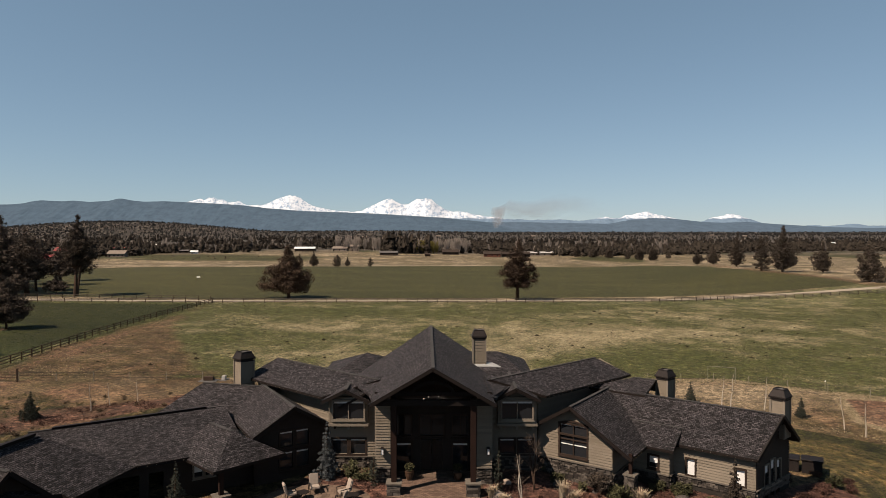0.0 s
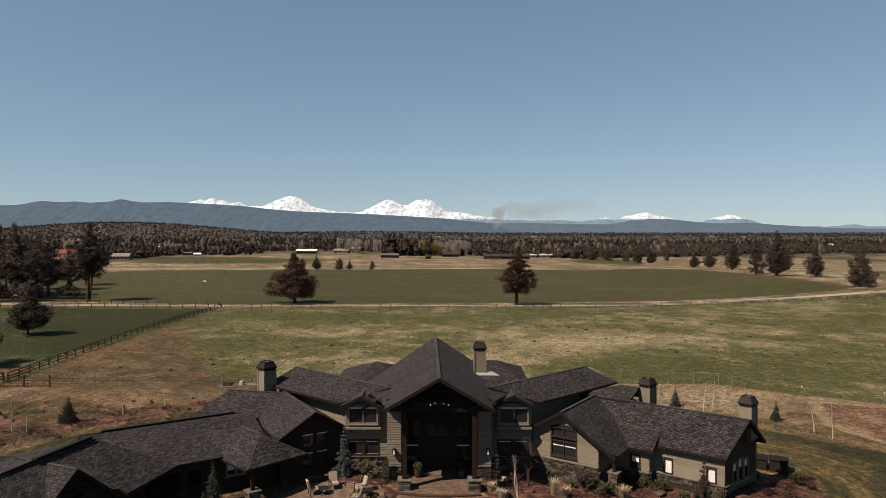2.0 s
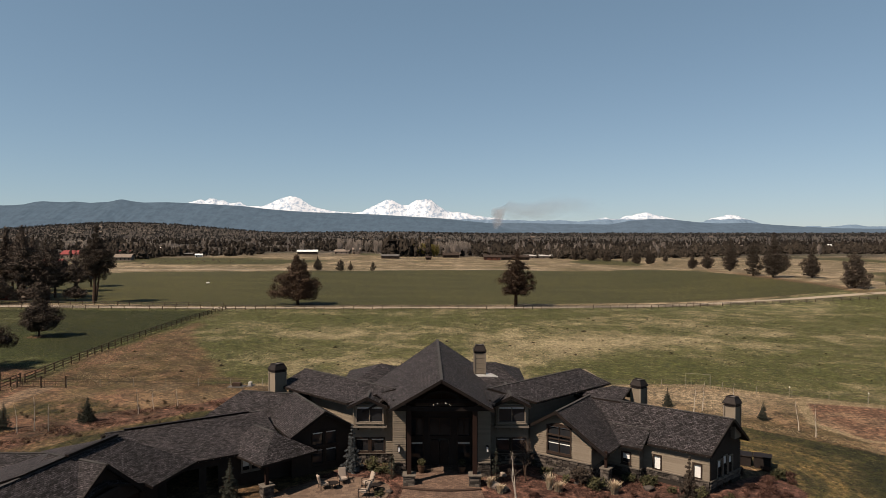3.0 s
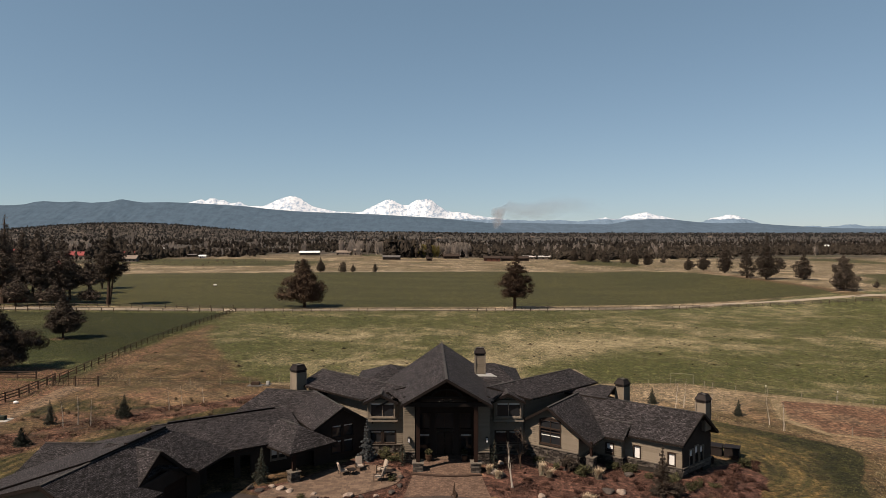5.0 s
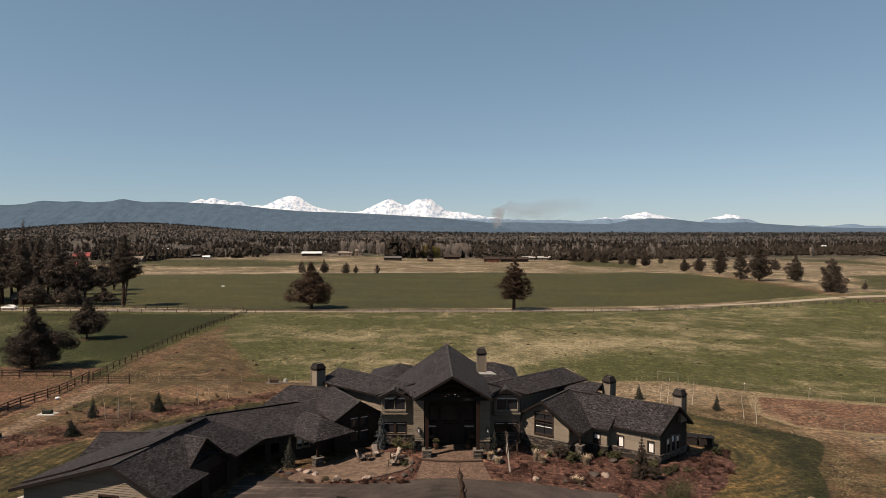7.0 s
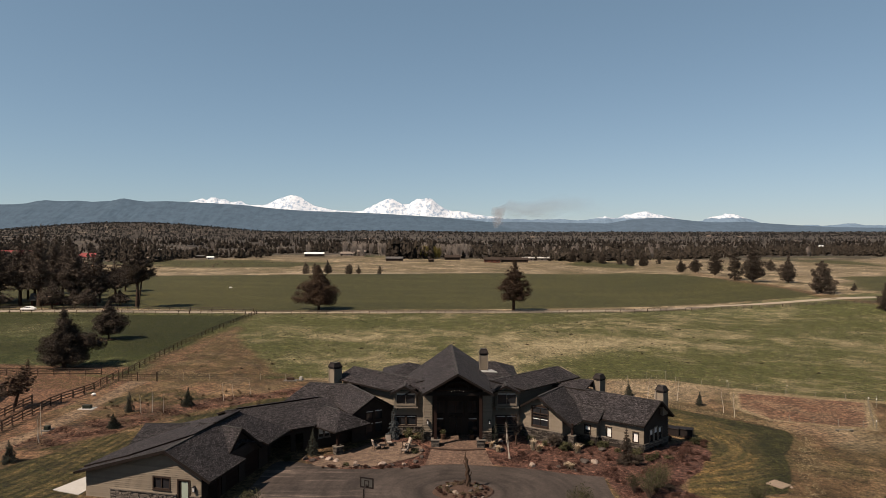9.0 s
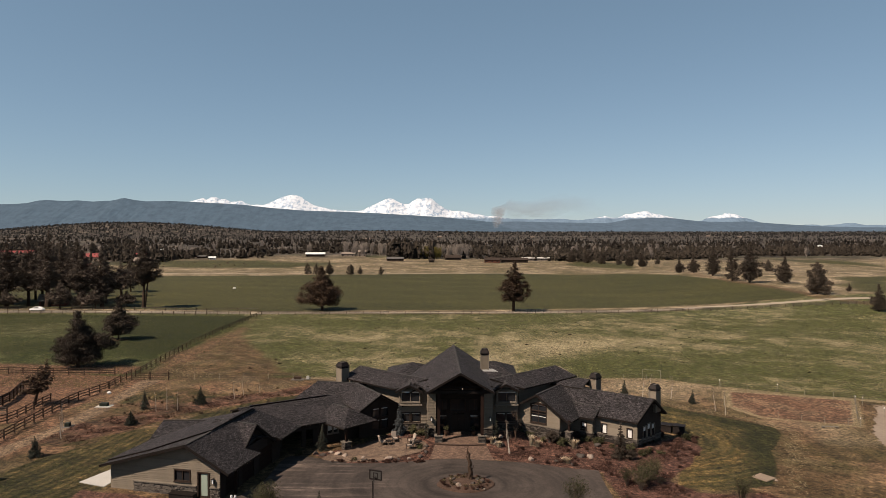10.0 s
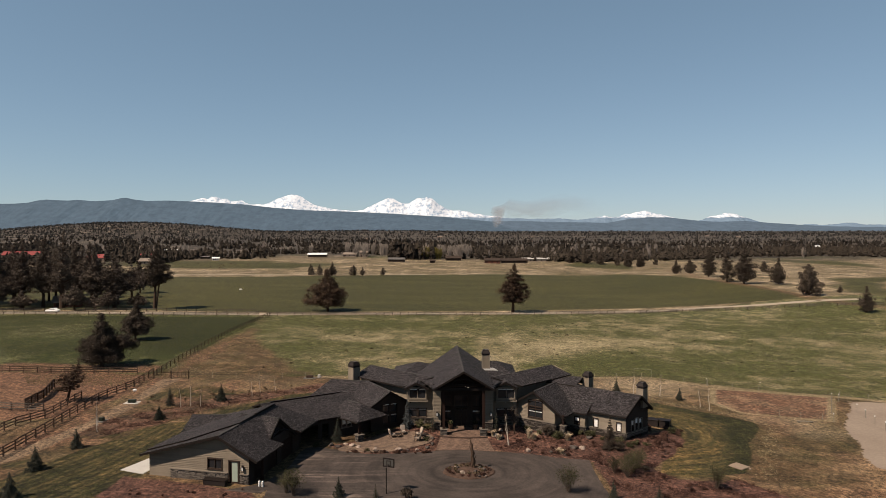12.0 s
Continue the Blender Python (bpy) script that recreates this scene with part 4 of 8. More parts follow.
def wall(p0, p1, z0, top, holes=(), stone=None, material=None, step=0.21, single_stones=False):
    """A wall of lapped boards from p0 to p1, its outside to the right; holes: (s0, s1, z0, z1); stone: the top of its stone base."""
    a, b = Vector((*p0, 0)), Vector((*p1, 0))
    d = (b - a).normalized()
    n = Vector((d.y, -d.x, 0))
    length = (b - a).length
    if not isinstance(top, list):
        top = [(0, top), (length, top)]
    hi_z = max(z for _, z in top)
    material = material or M_SIDING
    bm = bmesh.new()
    z = stone if stone is not None else z0
    P = lambda s, q, w: a + d * s + n * q + Vector((0, 0, w))
    while z < hi_z - 0.02:
        z1 = min(z + step, hi_z)
        e0, e1 = span(top, z), span(top, z1 - 1e-4)
        if e0 is None:
            break
        e1 = e1 or ((e0[0] + e0[1]) / 2 - 0.01, (e0[0] + e0[1]) / 2 + 0.01)
        hs = [(h[0], h[1]) for h in holes if h[2] < z1 - 0.03 and h[3] > z + 0.03]
        for s0, s1 in cut(e0[0], e0[1], hs):
            t0 = e1[0] if s0 == e0[0] else s0
            t1 = e1[1] if s1 == e0[1] else s1
            vs = [bm.verts.new(v) for v in (P(s0, 0.06, z), P(s1, 0.06, z), P(t1, 0.0, z1), P(t0, 0.0, z1), P(s0, -0.16, z), P(s1, -0.16, z), P(t1, -0.16, z1), P(t0, -0.16, z1))]
            for f in ((0, 1, 2, 3), (7, 6, 5, 4), (0, 4, 5, 1), (3, 2, 6, 7), (1, 5, 6, 2), (0, 3, 7, 4)):
                bm.faces.new([vs[i] for i in f])
        z = z1
    bmesh.ops.recalc_face_normals(bm, faces=bm.faces[:])
    w_ = part("wall", bm, material, house)
    if stone is not None:
        m_ = Matrix.Translation(a) @ Matrix(((d.x, n.x, 0, 0), (d.y, n.y, 0, 0), (0, 0, 1, 0), (0, 0, 0, 1)))
        bm = bmesh.new()
        for s0, s1 in cut(0, length, [(h[0], h[1]) for h in holes if h[2] < stone]):
            add_box(bm, s0, s1, -0.15, 0.03, z0, stone - 0.045, m_)
        bmesh.ops.recalc_face_normals(bm, faces=bm.faces[:])
        st = part("stone_base", bm, M_MORTAR, house, "stacked ledge stone base")
        r = random.Random(int(abs(p0[0] * 37 + p0[1] * 11)))
        z, rest = z0, bmesh.new()
        while z < stone - 0.05:
            h = min(r.choice((0.12, 0.16, 0.22)), stone - z)
            s_ = 0.0
            while s_ < length - 0.02:
                q = min(r.uniform(0.16, 0.5), length - s_)
                if z + h > -0.75 and not any(x0 < s_ + q / 2 < x1 and w0 < z + h / 2 < w1 for x0, x1, w0, w1 in holes):
                    bm = bmesh.new() if single_stones else rest
                    o = r.uniform(0.04, 0.14)
                    g = 0.014
                    vs = [bm.verts.new(P(x, y, w)) for w in (z + g, z + h - g) for x, y in ((s_ + g, o), (s_ + q - g, o + r.uniform(-0.03, 0.03)), (s_ + q - g, -0.14), (s_ + g, -0.14))]
                    for f in ((3, 2, 1, 0), (4, 5, 6, 7), (0, 1, 5, 4), (1, 2, 6, 5), (2, 3, 7, 6), (3, 0, 4, 7)):
                        bm.faces.new([vs[i] for i in f])
                    if single_stones:
                        bmesh.ops.recalc_face_normals(bm, faces=bm.faces[:])
                        part("stone", bm, M_STONE, st)
                s_ += q
            z += h
        if not single_stones:
            bmesh.ops.recalc_face_normals(rest, faces=rest.faces[:])
            tagged(part("stone_facing", rest, M_STONE, st), kind="stuff")
        for s0, s1 in cut(0, length, [(h[0], h[1]) for h in holes if h[2] < stone < h[3]]):
            bm = bmesh.new()
            add_box(bm, s0, s1, -0.1, 0.17, stone - 0.04, stone + 0.05, m_)
            bmesh.ops.recalc_face_normals(bm, faces=bm.faces[:])
            part("stone_ledge", bm, M_CAPST, st)
    return a, d, n


def window(frame_of, s0, s1, z0, z1, cols=1, rows_=1, casing=M_BROWN, blind=0.0, wide=0.13):
    """A window set into a wall: casing, bars, pane set back, sill; blind: how much of it a white blind covers."""
    a, d, n = frame_of
    m_ = Matrix.Translation(a) @ Matrix(((d.x, n.x, 0, 0), (d.y, n.y, 0, 0), (0, 0, 1, 0), (0, 0, 0, 1)))
    bm = bmesh.new()
    add_box(bm, s0 - wide, s0, -0.1, 0.09, z0 - wide, z1 + wide, m_)
    add_box(bm, s1, s1 + wide, -0.1, 0.09, z0 - wide, z1 + wide, m_)
    add_box(bm, s0, s1, -0.1, 0.09, z0 - wide, z0, m_)
    add_box(bm, s0, s1, -0.1, 0.10, z1, z1 + wide, m_)
    bmesh.ops.recalc_face_normals(bm, faces=bm.faces[:])
    w_ = part("window", bm, casing, house)
    bars_ = [(s0 + (s1 - s0) * k / cols - 0.04, s0 + (s1 - s0) * k / cols + 0.04, -0.08, 0.03, z0, z1) for k in range(1, cols)]
    bars_ += [(s0, s1, -0.078, 0.028, z0 + (z1 - z0) * k / rows_ - 0.04, z0 + (z1 - z0) * k / rows_ + 0.04) for k in range(1, rows_)]
    for q_ in bars_:
        bm = bmesh.new()
        add_box(bm, *q_, m_)
        bmesh.ops.recalc_face_normals(bm, faces=bm.faces[:])
        part("glazing_bar", bm, casing, w_)
    bm = bmesh.new()
    add_box(bm, s0, s1, -0.08, -0.065, z0, z1, m_)
    bmesh.ops.recalc_face_normals(bm, faces=bm.faces[:])
    pane = part("pane", bm, M_GLASS, w_)
    if blind:
        bm = bmesh.new()
        add_box(bm, s0 + 0.03, s1 - 0.03, -0.06, -0.045, z1 - (z1 - z0) * blind, z1 - 0.005, m_)
        bmesh.ops.recalc_face_normals(bm, faces=bm.faces[:])
        part("blind", bm, M_WHITE, w_, "white window blind")
    bm = bmesh.new()
    add_box(bm, s0 - wide - 0.04, s1 + wide + 0.04, -0.05, 0.15, z0 - wide - 0.07, z0 - wide, m_)
    bmesh.ops.recalc_face_normals(bm, faces=bm.faces[:])
    part("sill", bm, casing, w_)
    return w_


# entry front: flanking walls, porch inside
w = wall((-4.3, 2.2), (-3.15, 2.2), -0.5, 6.4, stone=1.0, single_stones=True)
w = wall((3.35, 2.2), (4.5, 2.2), -0.5, 6.4, stone=1.0, single_stones=True)
wall((-5.1, 5.5), (-4.3, 5.5), -0.5, 6.0, stone=0.75)
wall((4.5, 5.5), (5.1, 5.5), -0.5, 6.0, stone=0.75)
# porch inside: the brown is dark enough to carry the recess's shade too
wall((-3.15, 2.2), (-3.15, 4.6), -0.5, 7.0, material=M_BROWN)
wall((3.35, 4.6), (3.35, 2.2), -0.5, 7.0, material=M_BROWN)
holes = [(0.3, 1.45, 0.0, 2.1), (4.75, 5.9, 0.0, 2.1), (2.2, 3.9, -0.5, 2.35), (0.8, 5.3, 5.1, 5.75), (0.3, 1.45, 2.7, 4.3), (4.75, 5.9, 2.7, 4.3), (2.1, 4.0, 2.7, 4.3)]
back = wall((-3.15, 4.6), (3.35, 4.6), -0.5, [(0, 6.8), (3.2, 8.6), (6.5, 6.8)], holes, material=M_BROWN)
for s0, s1, z0, z1 in (holes[0], holes[1]):
    window(back, s0, s1, z0, z1, 1, 1, blind=0.08)
window(back, 0.8, 5.3, 5.1, 5.75, 4, 1)
for h in holes[4:]:
    window(back, *h, cols=2)
bm = bmesh.new()
for s0 in (2.2, 3.07):
    add_box(bm, s0 + 0.02 - 3.15, s0 + 0.81 - 3.15, 4.62, 4.7, -0.08, 2.3)
    add_box(bm, s0 + 0.14 - 3.15, s0 + 0.69 - 3.15, 4.59, 4.62, 0.2, 1.0)
    add_box(bm, s0 + 0.14 - 3.15, s0 + 0.69 - 3.15, 4.59, 4.62, 1.2, 2.1)
door = part("front_door", bm, M_BROWN, house, "dark panelled double front door")
bm = bmesh.new()
for s0 in (-0.12, 0.02):
    add_box(bm, s0, s0 + 0.04, 4.52, 4.57, 0.8, 1.25)
part("door_handle", bm, M_METAL, door)
# hall sides and rear
wall((-4.3, 8), (-4.3, 2.2), -0.5, 6.4)
wall((4.5, 2.2), (4.5, 8), -0.5, 6.4)
wall((6.5, 19), (-6.5, 19), -0.5, [(0, 5.0), (6.5, 8.6), (13, 5.0)], [(2, 11, 0.2, 4.5)])
# bays with an upper box window and two lower windows
for sx in (-1, 1):
    x0, x1 = (-8.35, -5.1) if sx < 0 else (5.1, 8.35)
    lo = [(0.3, 1.45, 0.95, 2.15), (1.75, 2.9, 0.95, 2.15)]
    up = (0.42, 2.83, 3.9, 5.3)
    b_ = wall((x0, 5.5), (x1, 5.5), -0.5, [(0, 5.3), (1.62, 6.05), (3.25, 5.3)], lo + [up], stone=0.75, single_stones=True)
    for h in lo:
        window(b_, *h, blind=0.12)
    window((b_[0] + Vector((0, -0.5, 0)), b_[1], b_[2]), *up, cols=2, casing=M_TRIM, wide=0.13, blind=0.12)
    bm = bmesh.new()
    for p0, p1, q0, q1, w0, w1 in ((x0 + 0.1, x0 + 0.3, 5.06, 5.5, 3.52, 5.5), (x1 - 0.3, x1 - 0.1, 5.06, 5.5, 3.52, 5.5), (x0 + 0.3, x1 - 0.3, 5.06, 5.5, 3.52, 3.66), (x0 + 0.3, x1 - 0.3, 5.06, 5.5, 5.42, 5.6)):
        add_box(bm, p0, p1, q0, q1, w0, w1)
    part("window_box", bm, M_SIDING, house, "tan boarded box of the bay window")
    bm = bmesh.new()
    add_box(bm, x0 + 0.02, x1 - 0.02, 4.84, 5.5, 3.34, 3.52)
    for k in (0.35, 1.6, 2.85):
        add_box(bm, x0 + k - 0.08, x0 + k + 0.08, 4.98, 5.5, 3.06, 3.34)
    part("bay_ledge", bm, M_TRIM, house)
    wall((x0, 9), (x0, 5.5), -0.5, 5.4) if sx < 0 else wall((x1, 5.5), (x1, 9), -0.5, 5.4)
# upper wings
q = along((-6.6, 8.3), 228, 2.5)
wall(along(q, 138, 10.9), q, -0.5, 5.7, stone=0.6)
wall(along(along((-6.6, 8.3), 138, 10.9), 48, 2.6), along(q, 138, 10.9), -0.5, [(0, 5.7), (2.6, 6.6), (5.1, 5.7)])
q = along((6.9, 8.3), -48, 2.5)
wall(q, along(q, 42, 12.4), -0.5, 5.7, stone=0.6)
wall(along(q, 42, 12.4), along(along((6.9, 8.3), 42, 12.4), 132, 2.6), -0.5, [(0, 5.7), (2.5, 6.6), (5.1, 5.7)])
# right wing
q = (23.64, 0.53)
far = along(q, 142, 10.2)
fr = wall(far, q, -1.6, 2.35, [(5.25, 5.85, 0.0, 1.2), (8.85, 9.45, 0.0, 1.15)], stone=-0.15)
window(fr, 5.25, 5.85, 0.0, 1.2, blind=1.0)
window(fr, 8.85, 9.45, 0.0, 1.15, blind=1.0)
q2 = along(q, 40, 5.6)
# gable end away from the sun: brown boards put its shade into the colour
ge = wall(q, q2, -1.6, [(0, 2.45), (2.7, 4.7), (5.6, 2.4)], [(1.3, 2.0, -0.2, 1.4), (2.3, 3.0, -0.2, 1.6), (3.3, 4.0, -0.2, 1.4)], stone=-0.15, material=M_BROWN)
for h in ((1.3, 2.0, -0.2, 1.4), (2.3, 3.0, -0.2, 1.6), (3.3, 4.0, -0.2, 1.4)):
    window(ge, *h, casing=M_TRIM, wide=0.09, blind=0.4)
wall(q2, along(q2, 142, 13), -1.6, 2.35)
# right gable with its tall window
tip = along((10.7, 3.8), 55, 0.6)
p0, p1 = along(tip, 145, 3.0), along(tip, -35, 3.2)
tall = (1.9, 4.15, 1.2, 3.6)
rg = wall(p0, p1, -0.9, [(0, 3.15), (3.0, 4.95), (6.2, 3.05)], [tall], stone=0.72, single_stones=True)
wn_ = window(rg, *tall, cols=2, rows_=2, blind=0.04)
bm = bmesh.new()
a_, d_, n_ = rg
m_ = Matrix.Translation(a_) @ Matrix(((d_.x, n_.x, 0, 0), (d_.y, n_.y, 0, 0), (0, 0, 1, 0), (0, 0, 0, 1)))
for k in range(8):
    u0, u1 = k / 4 - 1, (k + 1) / 4 - 1
    add_beam(bm, m_ @ Vector((3.025 + 1.25 * u0, 0.05, 3.6 + 0.3 * (1 - u0 * u0))), m_ @ Vector((3.025 + 1.25 * u1, 0.05, 3.6 + 0.3 * (1 - u1 * u1))), 0.16, 0.13)
part("arched_head", bm, M_BROWN, wn_)
bm = bmesh.new()
fan = [bm.verts.new(m_ @ Vector((3.025 + 1.2 * u, 0.03, 3.6 + 0.3 * (1 - u * u)))) for u in (k / 4 - 1 for k in range(9))]
rear = [bm.verts.new(v.co - m_.to_3x3() @ Vector((0, 0.05, 0))) for v in fan]
bm.faces.new(fan)
bm.faces.new(rear[::-1])
for k in range(9):
    bm.faces.new((fan[k], rear[k], rear[(k + 1) % 9], fan[(k + 1) % 9]))
bmesh.ops.recalc_face_normals(bm, faces=bm.faces[:])
part("pane", bm, M_GLASS, wn_)
bm = bmesh.new()
a_, d_, n_ = rg
m_ = Matrix.Translation(a_) @ Matrix(((d_.x, n_.x, 0, 0), (d_.y, n_.y, 0, 0), (0, 0, 1, 0), (0, 0, 0, 1)))
add_box(bm, 1.75, 4.3, -0.02, 0.11, 2.72, 2.86, m_)
part("transom", bm, M_BROWN, wn_)
bm = bmesh.new()
add_box(bm, 1.94, 4.1, -0.062, -0.045, 1.98, 2.06, m_)
part("blind", bm, M_WHITE, wn_, "rolled white blind")
wall(p1, along(p1, 55, 5.5), -1.2, 2.9, stone=0.3)
wall(along(p0, 55, 5), p0, -0.9, 3.1, stone=0.72)
# little side bay between the gable and the right wing
lb = along(along((23.9, -0.3), 142, 10.2), -128, 0.45)
sb = wall(lb, along(lb, -38, 3.5), -1.4, 2.2, [(1.9, 2.6, 0.3, 1.2)], stone=-0.1)
window(sb, 1.9, 2.6, 0.3, 1.2, blind=0.6)
wall(along(lb, -38, 3.5), along(along(lb, -38, 3.5), 52, 1.0), -1.4, 2.2, stone=-0.1)
# left gable wing, the shade on its front put into dark brown
tip = along((-10.7, 3.7), 121, 0.6)
p0, p1 = along(tip, 211, 3.0), along(tip, 31, 3.0)
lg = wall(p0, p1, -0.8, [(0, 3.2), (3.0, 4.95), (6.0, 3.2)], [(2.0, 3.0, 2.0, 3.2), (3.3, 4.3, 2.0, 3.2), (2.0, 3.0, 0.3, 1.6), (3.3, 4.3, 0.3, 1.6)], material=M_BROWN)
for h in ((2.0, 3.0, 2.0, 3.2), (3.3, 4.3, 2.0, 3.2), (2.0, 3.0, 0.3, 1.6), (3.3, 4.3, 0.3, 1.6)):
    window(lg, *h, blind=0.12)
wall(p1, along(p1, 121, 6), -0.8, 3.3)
# long left wing behind the garden, its front's shade painted as dark brown boards
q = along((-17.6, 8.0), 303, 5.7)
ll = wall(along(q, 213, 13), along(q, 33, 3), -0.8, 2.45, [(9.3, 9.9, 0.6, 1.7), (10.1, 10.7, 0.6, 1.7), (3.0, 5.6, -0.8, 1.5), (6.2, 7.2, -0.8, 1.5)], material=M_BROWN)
window(ll, 9.3, 9.9, 0.6, 1.7, casing=M_TRIM, blind=0.7)
window(ll, 10.1, 10.7, 0.6, 1.7, casing=M_TRIM, blind=0.7)
back_l = along((-17.6, 8.0), 123, 3.4)
wall(back_l, along(back_l, 213, 14), -0.8, 3.0)
wall(along(along((-21.6, 13), -14, 1.5), 76, 3.4), along(along((-21.6, 13), -14, 1.5), 256, 3.4), -0.8, 2.9)
# garage block
tip = along((-29.2, -17.9), 77.5, 0.8)
p0, p1 = along(tip, 167.5, 9.6), along(tip, -12.5, 3.6)
gh = [(7.9, 9.65, 1.1, 2.15), (10.7, 11.85, -0.6, 2.05)]
gw = wall(p0, p1, -0.8, [(0, 2.5), (9.6, 4.9), (13.2, 3.15)], gh, stone=None)
window(gw, *gh[0], cols=2, blind=0.05)
a_, d_, n_ = gw
m_ = Matrix.Translation(a_) @ Matrix(((d_.x, n_.x, 0, 0), (d_.y, n_.y, 0, 0), (0, 0, 1, 0), (0, 0, 0, 1)))
bm = bmesh.new()
for x0, x1, z0, z1 in ((10.55, 10.7, -0.6, 2.2), (11.85, 12.0, -0.6, 2.2), (10.7, 11.85, 2.05, 2.2)):
    add_box(bm, x0, x1, -0.1, 0.1, z0, z1, m_)
add_box(bm, 10.7, 11.85, -0.09, -0.04, -0.6, 2.05, m_)
side_door = part("side_door", bm, M_BROWN, house, "brown side door with a pale glass panel")
bm = bmesh.new()
add_box(bm, 10.98, 11.7, -0.04, -0.015, -0.35, 1.95, m_)
part("door_glass", bm, M_PALEGLASS, side_door)
bm = bmesh.new()
add_box(bm, 11.75, 11.81, -0.03, 0.06, 0.5, 0.56, m_)
part("door_handle", bm, M_METAL, side_door)
wall(along(p0, 77.5, 13), p0, -0.8, 2.45)
st = Vector((*along(p0, -12.5, 2.9), 0))
wall(along(along(p0, -12.5, 2.9), -102.5, 0.06), along(along(p0, -12.5, 10.5), -102.5, 0.06), -0.8, 0.64, stone=0.62)
wall(along(along(p0, -12.5, 12.05), -102.5, 0.06), along(along(p0, -12.5, 13.2), -102.5, 0.06), -0.8, 0.64, stone=0.62)
# door wall turned from the sun, its shade put into the dark brown
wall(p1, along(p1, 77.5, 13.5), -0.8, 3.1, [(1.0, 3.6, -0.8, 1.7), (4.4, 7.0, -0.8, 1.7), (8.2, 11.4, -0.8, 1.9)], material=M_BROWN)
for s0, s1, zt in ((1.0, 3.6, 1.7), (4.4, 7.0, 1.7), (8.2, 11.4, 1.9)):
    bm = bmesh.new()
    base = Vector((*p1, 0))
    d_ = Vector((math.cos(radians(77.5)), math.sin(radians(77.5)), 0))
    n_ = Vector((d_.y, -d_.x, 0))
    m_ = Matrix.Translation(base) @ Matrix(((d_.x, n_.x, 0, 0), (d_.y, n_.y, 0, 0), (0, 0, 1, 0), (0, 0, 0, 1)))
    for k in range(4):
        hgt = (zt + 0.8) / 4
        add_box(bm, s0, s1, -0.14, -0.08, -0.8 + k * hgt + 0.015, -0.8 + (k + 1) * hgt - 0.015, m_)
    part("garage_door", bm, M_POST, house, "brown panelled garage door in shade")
# dormer face over the garage doors, dark brown carrying its shade
dm = wall((-24.9, -12.5), (-24.5, -9.4), 2.0, [(0, 3.1), (3.13, 4.7)], [(1.9, 2.8, 2.9, 3.7)], material=M_BROWN)
window(dm, 1.9, 2.8, 2.9, 3.7)
wall((-24.5, -9.4), (-22.9, -7.3), 2.0, [(0, 4.7), (2.64, 2.4)], material=M_BROWN)


# chimneys
def chimney(x, y, z0, z1, side, ang):
    c = Matrix.Translation((x, y, 0)) @ Matrix.Rotation(radians(ang), 4, "Z")
    bm = bmesh.new()
    h = side / 2
    z, rings = z0, []
    while z < z1 - 0.02:
        zt = min(z + 0.26, z1)
        for w_, q in ((z, h + 0.035), (zt, h)):
            rings.append([bm.verts.new(c @ Vector((sx * q, sy * q, w_))) for sx, sy in ((-1, -1), (1, -1), (1, 1), (-1, 1))])
        z = zt
    for r0, r1 in zip(rings, rings[1:]):
        for i in range(4):
            bm.faces.new((r0[i], r0[(i + 1) % 4], r1[(i + 1) % 4], r1[i]))
    ch = part("chimney", bm, M_SIDING, house, "tan boarded chimney with a dark metal cap")
    for sx, sy in ((-1, -1), (1, -1), (1, 1), (-1, 1)):
        bm = bmesh.new()
        add_box(bm, sx * (h + 0.01) - 0.07, sx * (h + 0.01) + 0.07, sy * (h + 0.01) - 0.07, sy * (h + 0.01) + 0.07, z0, z1, c)
        part("corner_board", bm, M_TRIM, ch)
    bm = bmesh.new()
    for za, zb, q0, q1 in ((z1 - 0.02, z1 + 0.1, h + 0.07, h + 0.07), (z1 + 0.1, z1 + 0.17, h - 0.03, h - 0.03), (z1 + 0.17, z1 + 0.29, h + 0.14, h + 0.14), (z1 + 0.29, z1 + 0.78, h + 0.13, h - 0.1)):
        vs = [bm.verts.new(c @ Vector((sx * q, sy * q, w_))) for w_, q in ((za, q0), (zb, q1)) for sx, sy in ((-1, -1), (1, -1), (1, 1), (-1, 1))]
        for f in ((3, 2, 1, 0), (4, 5, 6, 7), (0, 1, 5, 4), (1, 2, 6, 5), (2, 3, 7, 6), (3, 0, 4, 7)):
            bm.faces.new([vs[i] for i in f])
    cap = part("cap", bm, M_METAL, ch, "dark bronze metal chimney cap")
    bm = bmesh.new()
    for x0, x1, y0, y1 in ((-1, 1, -1, -0.84), (-1, 1, 0.84, 1), (-1, -0.84, -0.84, 0.84), (0.84, 1, -0.84, 0.84)):
        add_box(bm, x0 * (h - 0.09), x1 * (h - 0.09), y0 * (h - 0.09), y1 * (h - 0.09), z1 + 0.77, z1 + 0.84, c)
    part("flue_rim", bm, M_METAL, cap)
    bm = bmesh.new()
    add_tube(bm, [c @ Vector((0.05, 0, z1 + 0.76)), c @ Vector((0.05, 0, z1 + 0.82))], [h * 0.4, h * 0.38], 10)
    part("flue", bm, M_GREYROOF, cap)
    return ch


chimney(-17.4, 12.8, 2.0, 7.1, 1.22, 45)
chimney(4.1, 12.6, 5.5, 9.15, 1.1, 0)
chimney(20.25, 10.1, 3.0, 6.0, 1.05, -50)
chimney(26.8, 3.3, 3.0, 5.9, 1.0, -50)


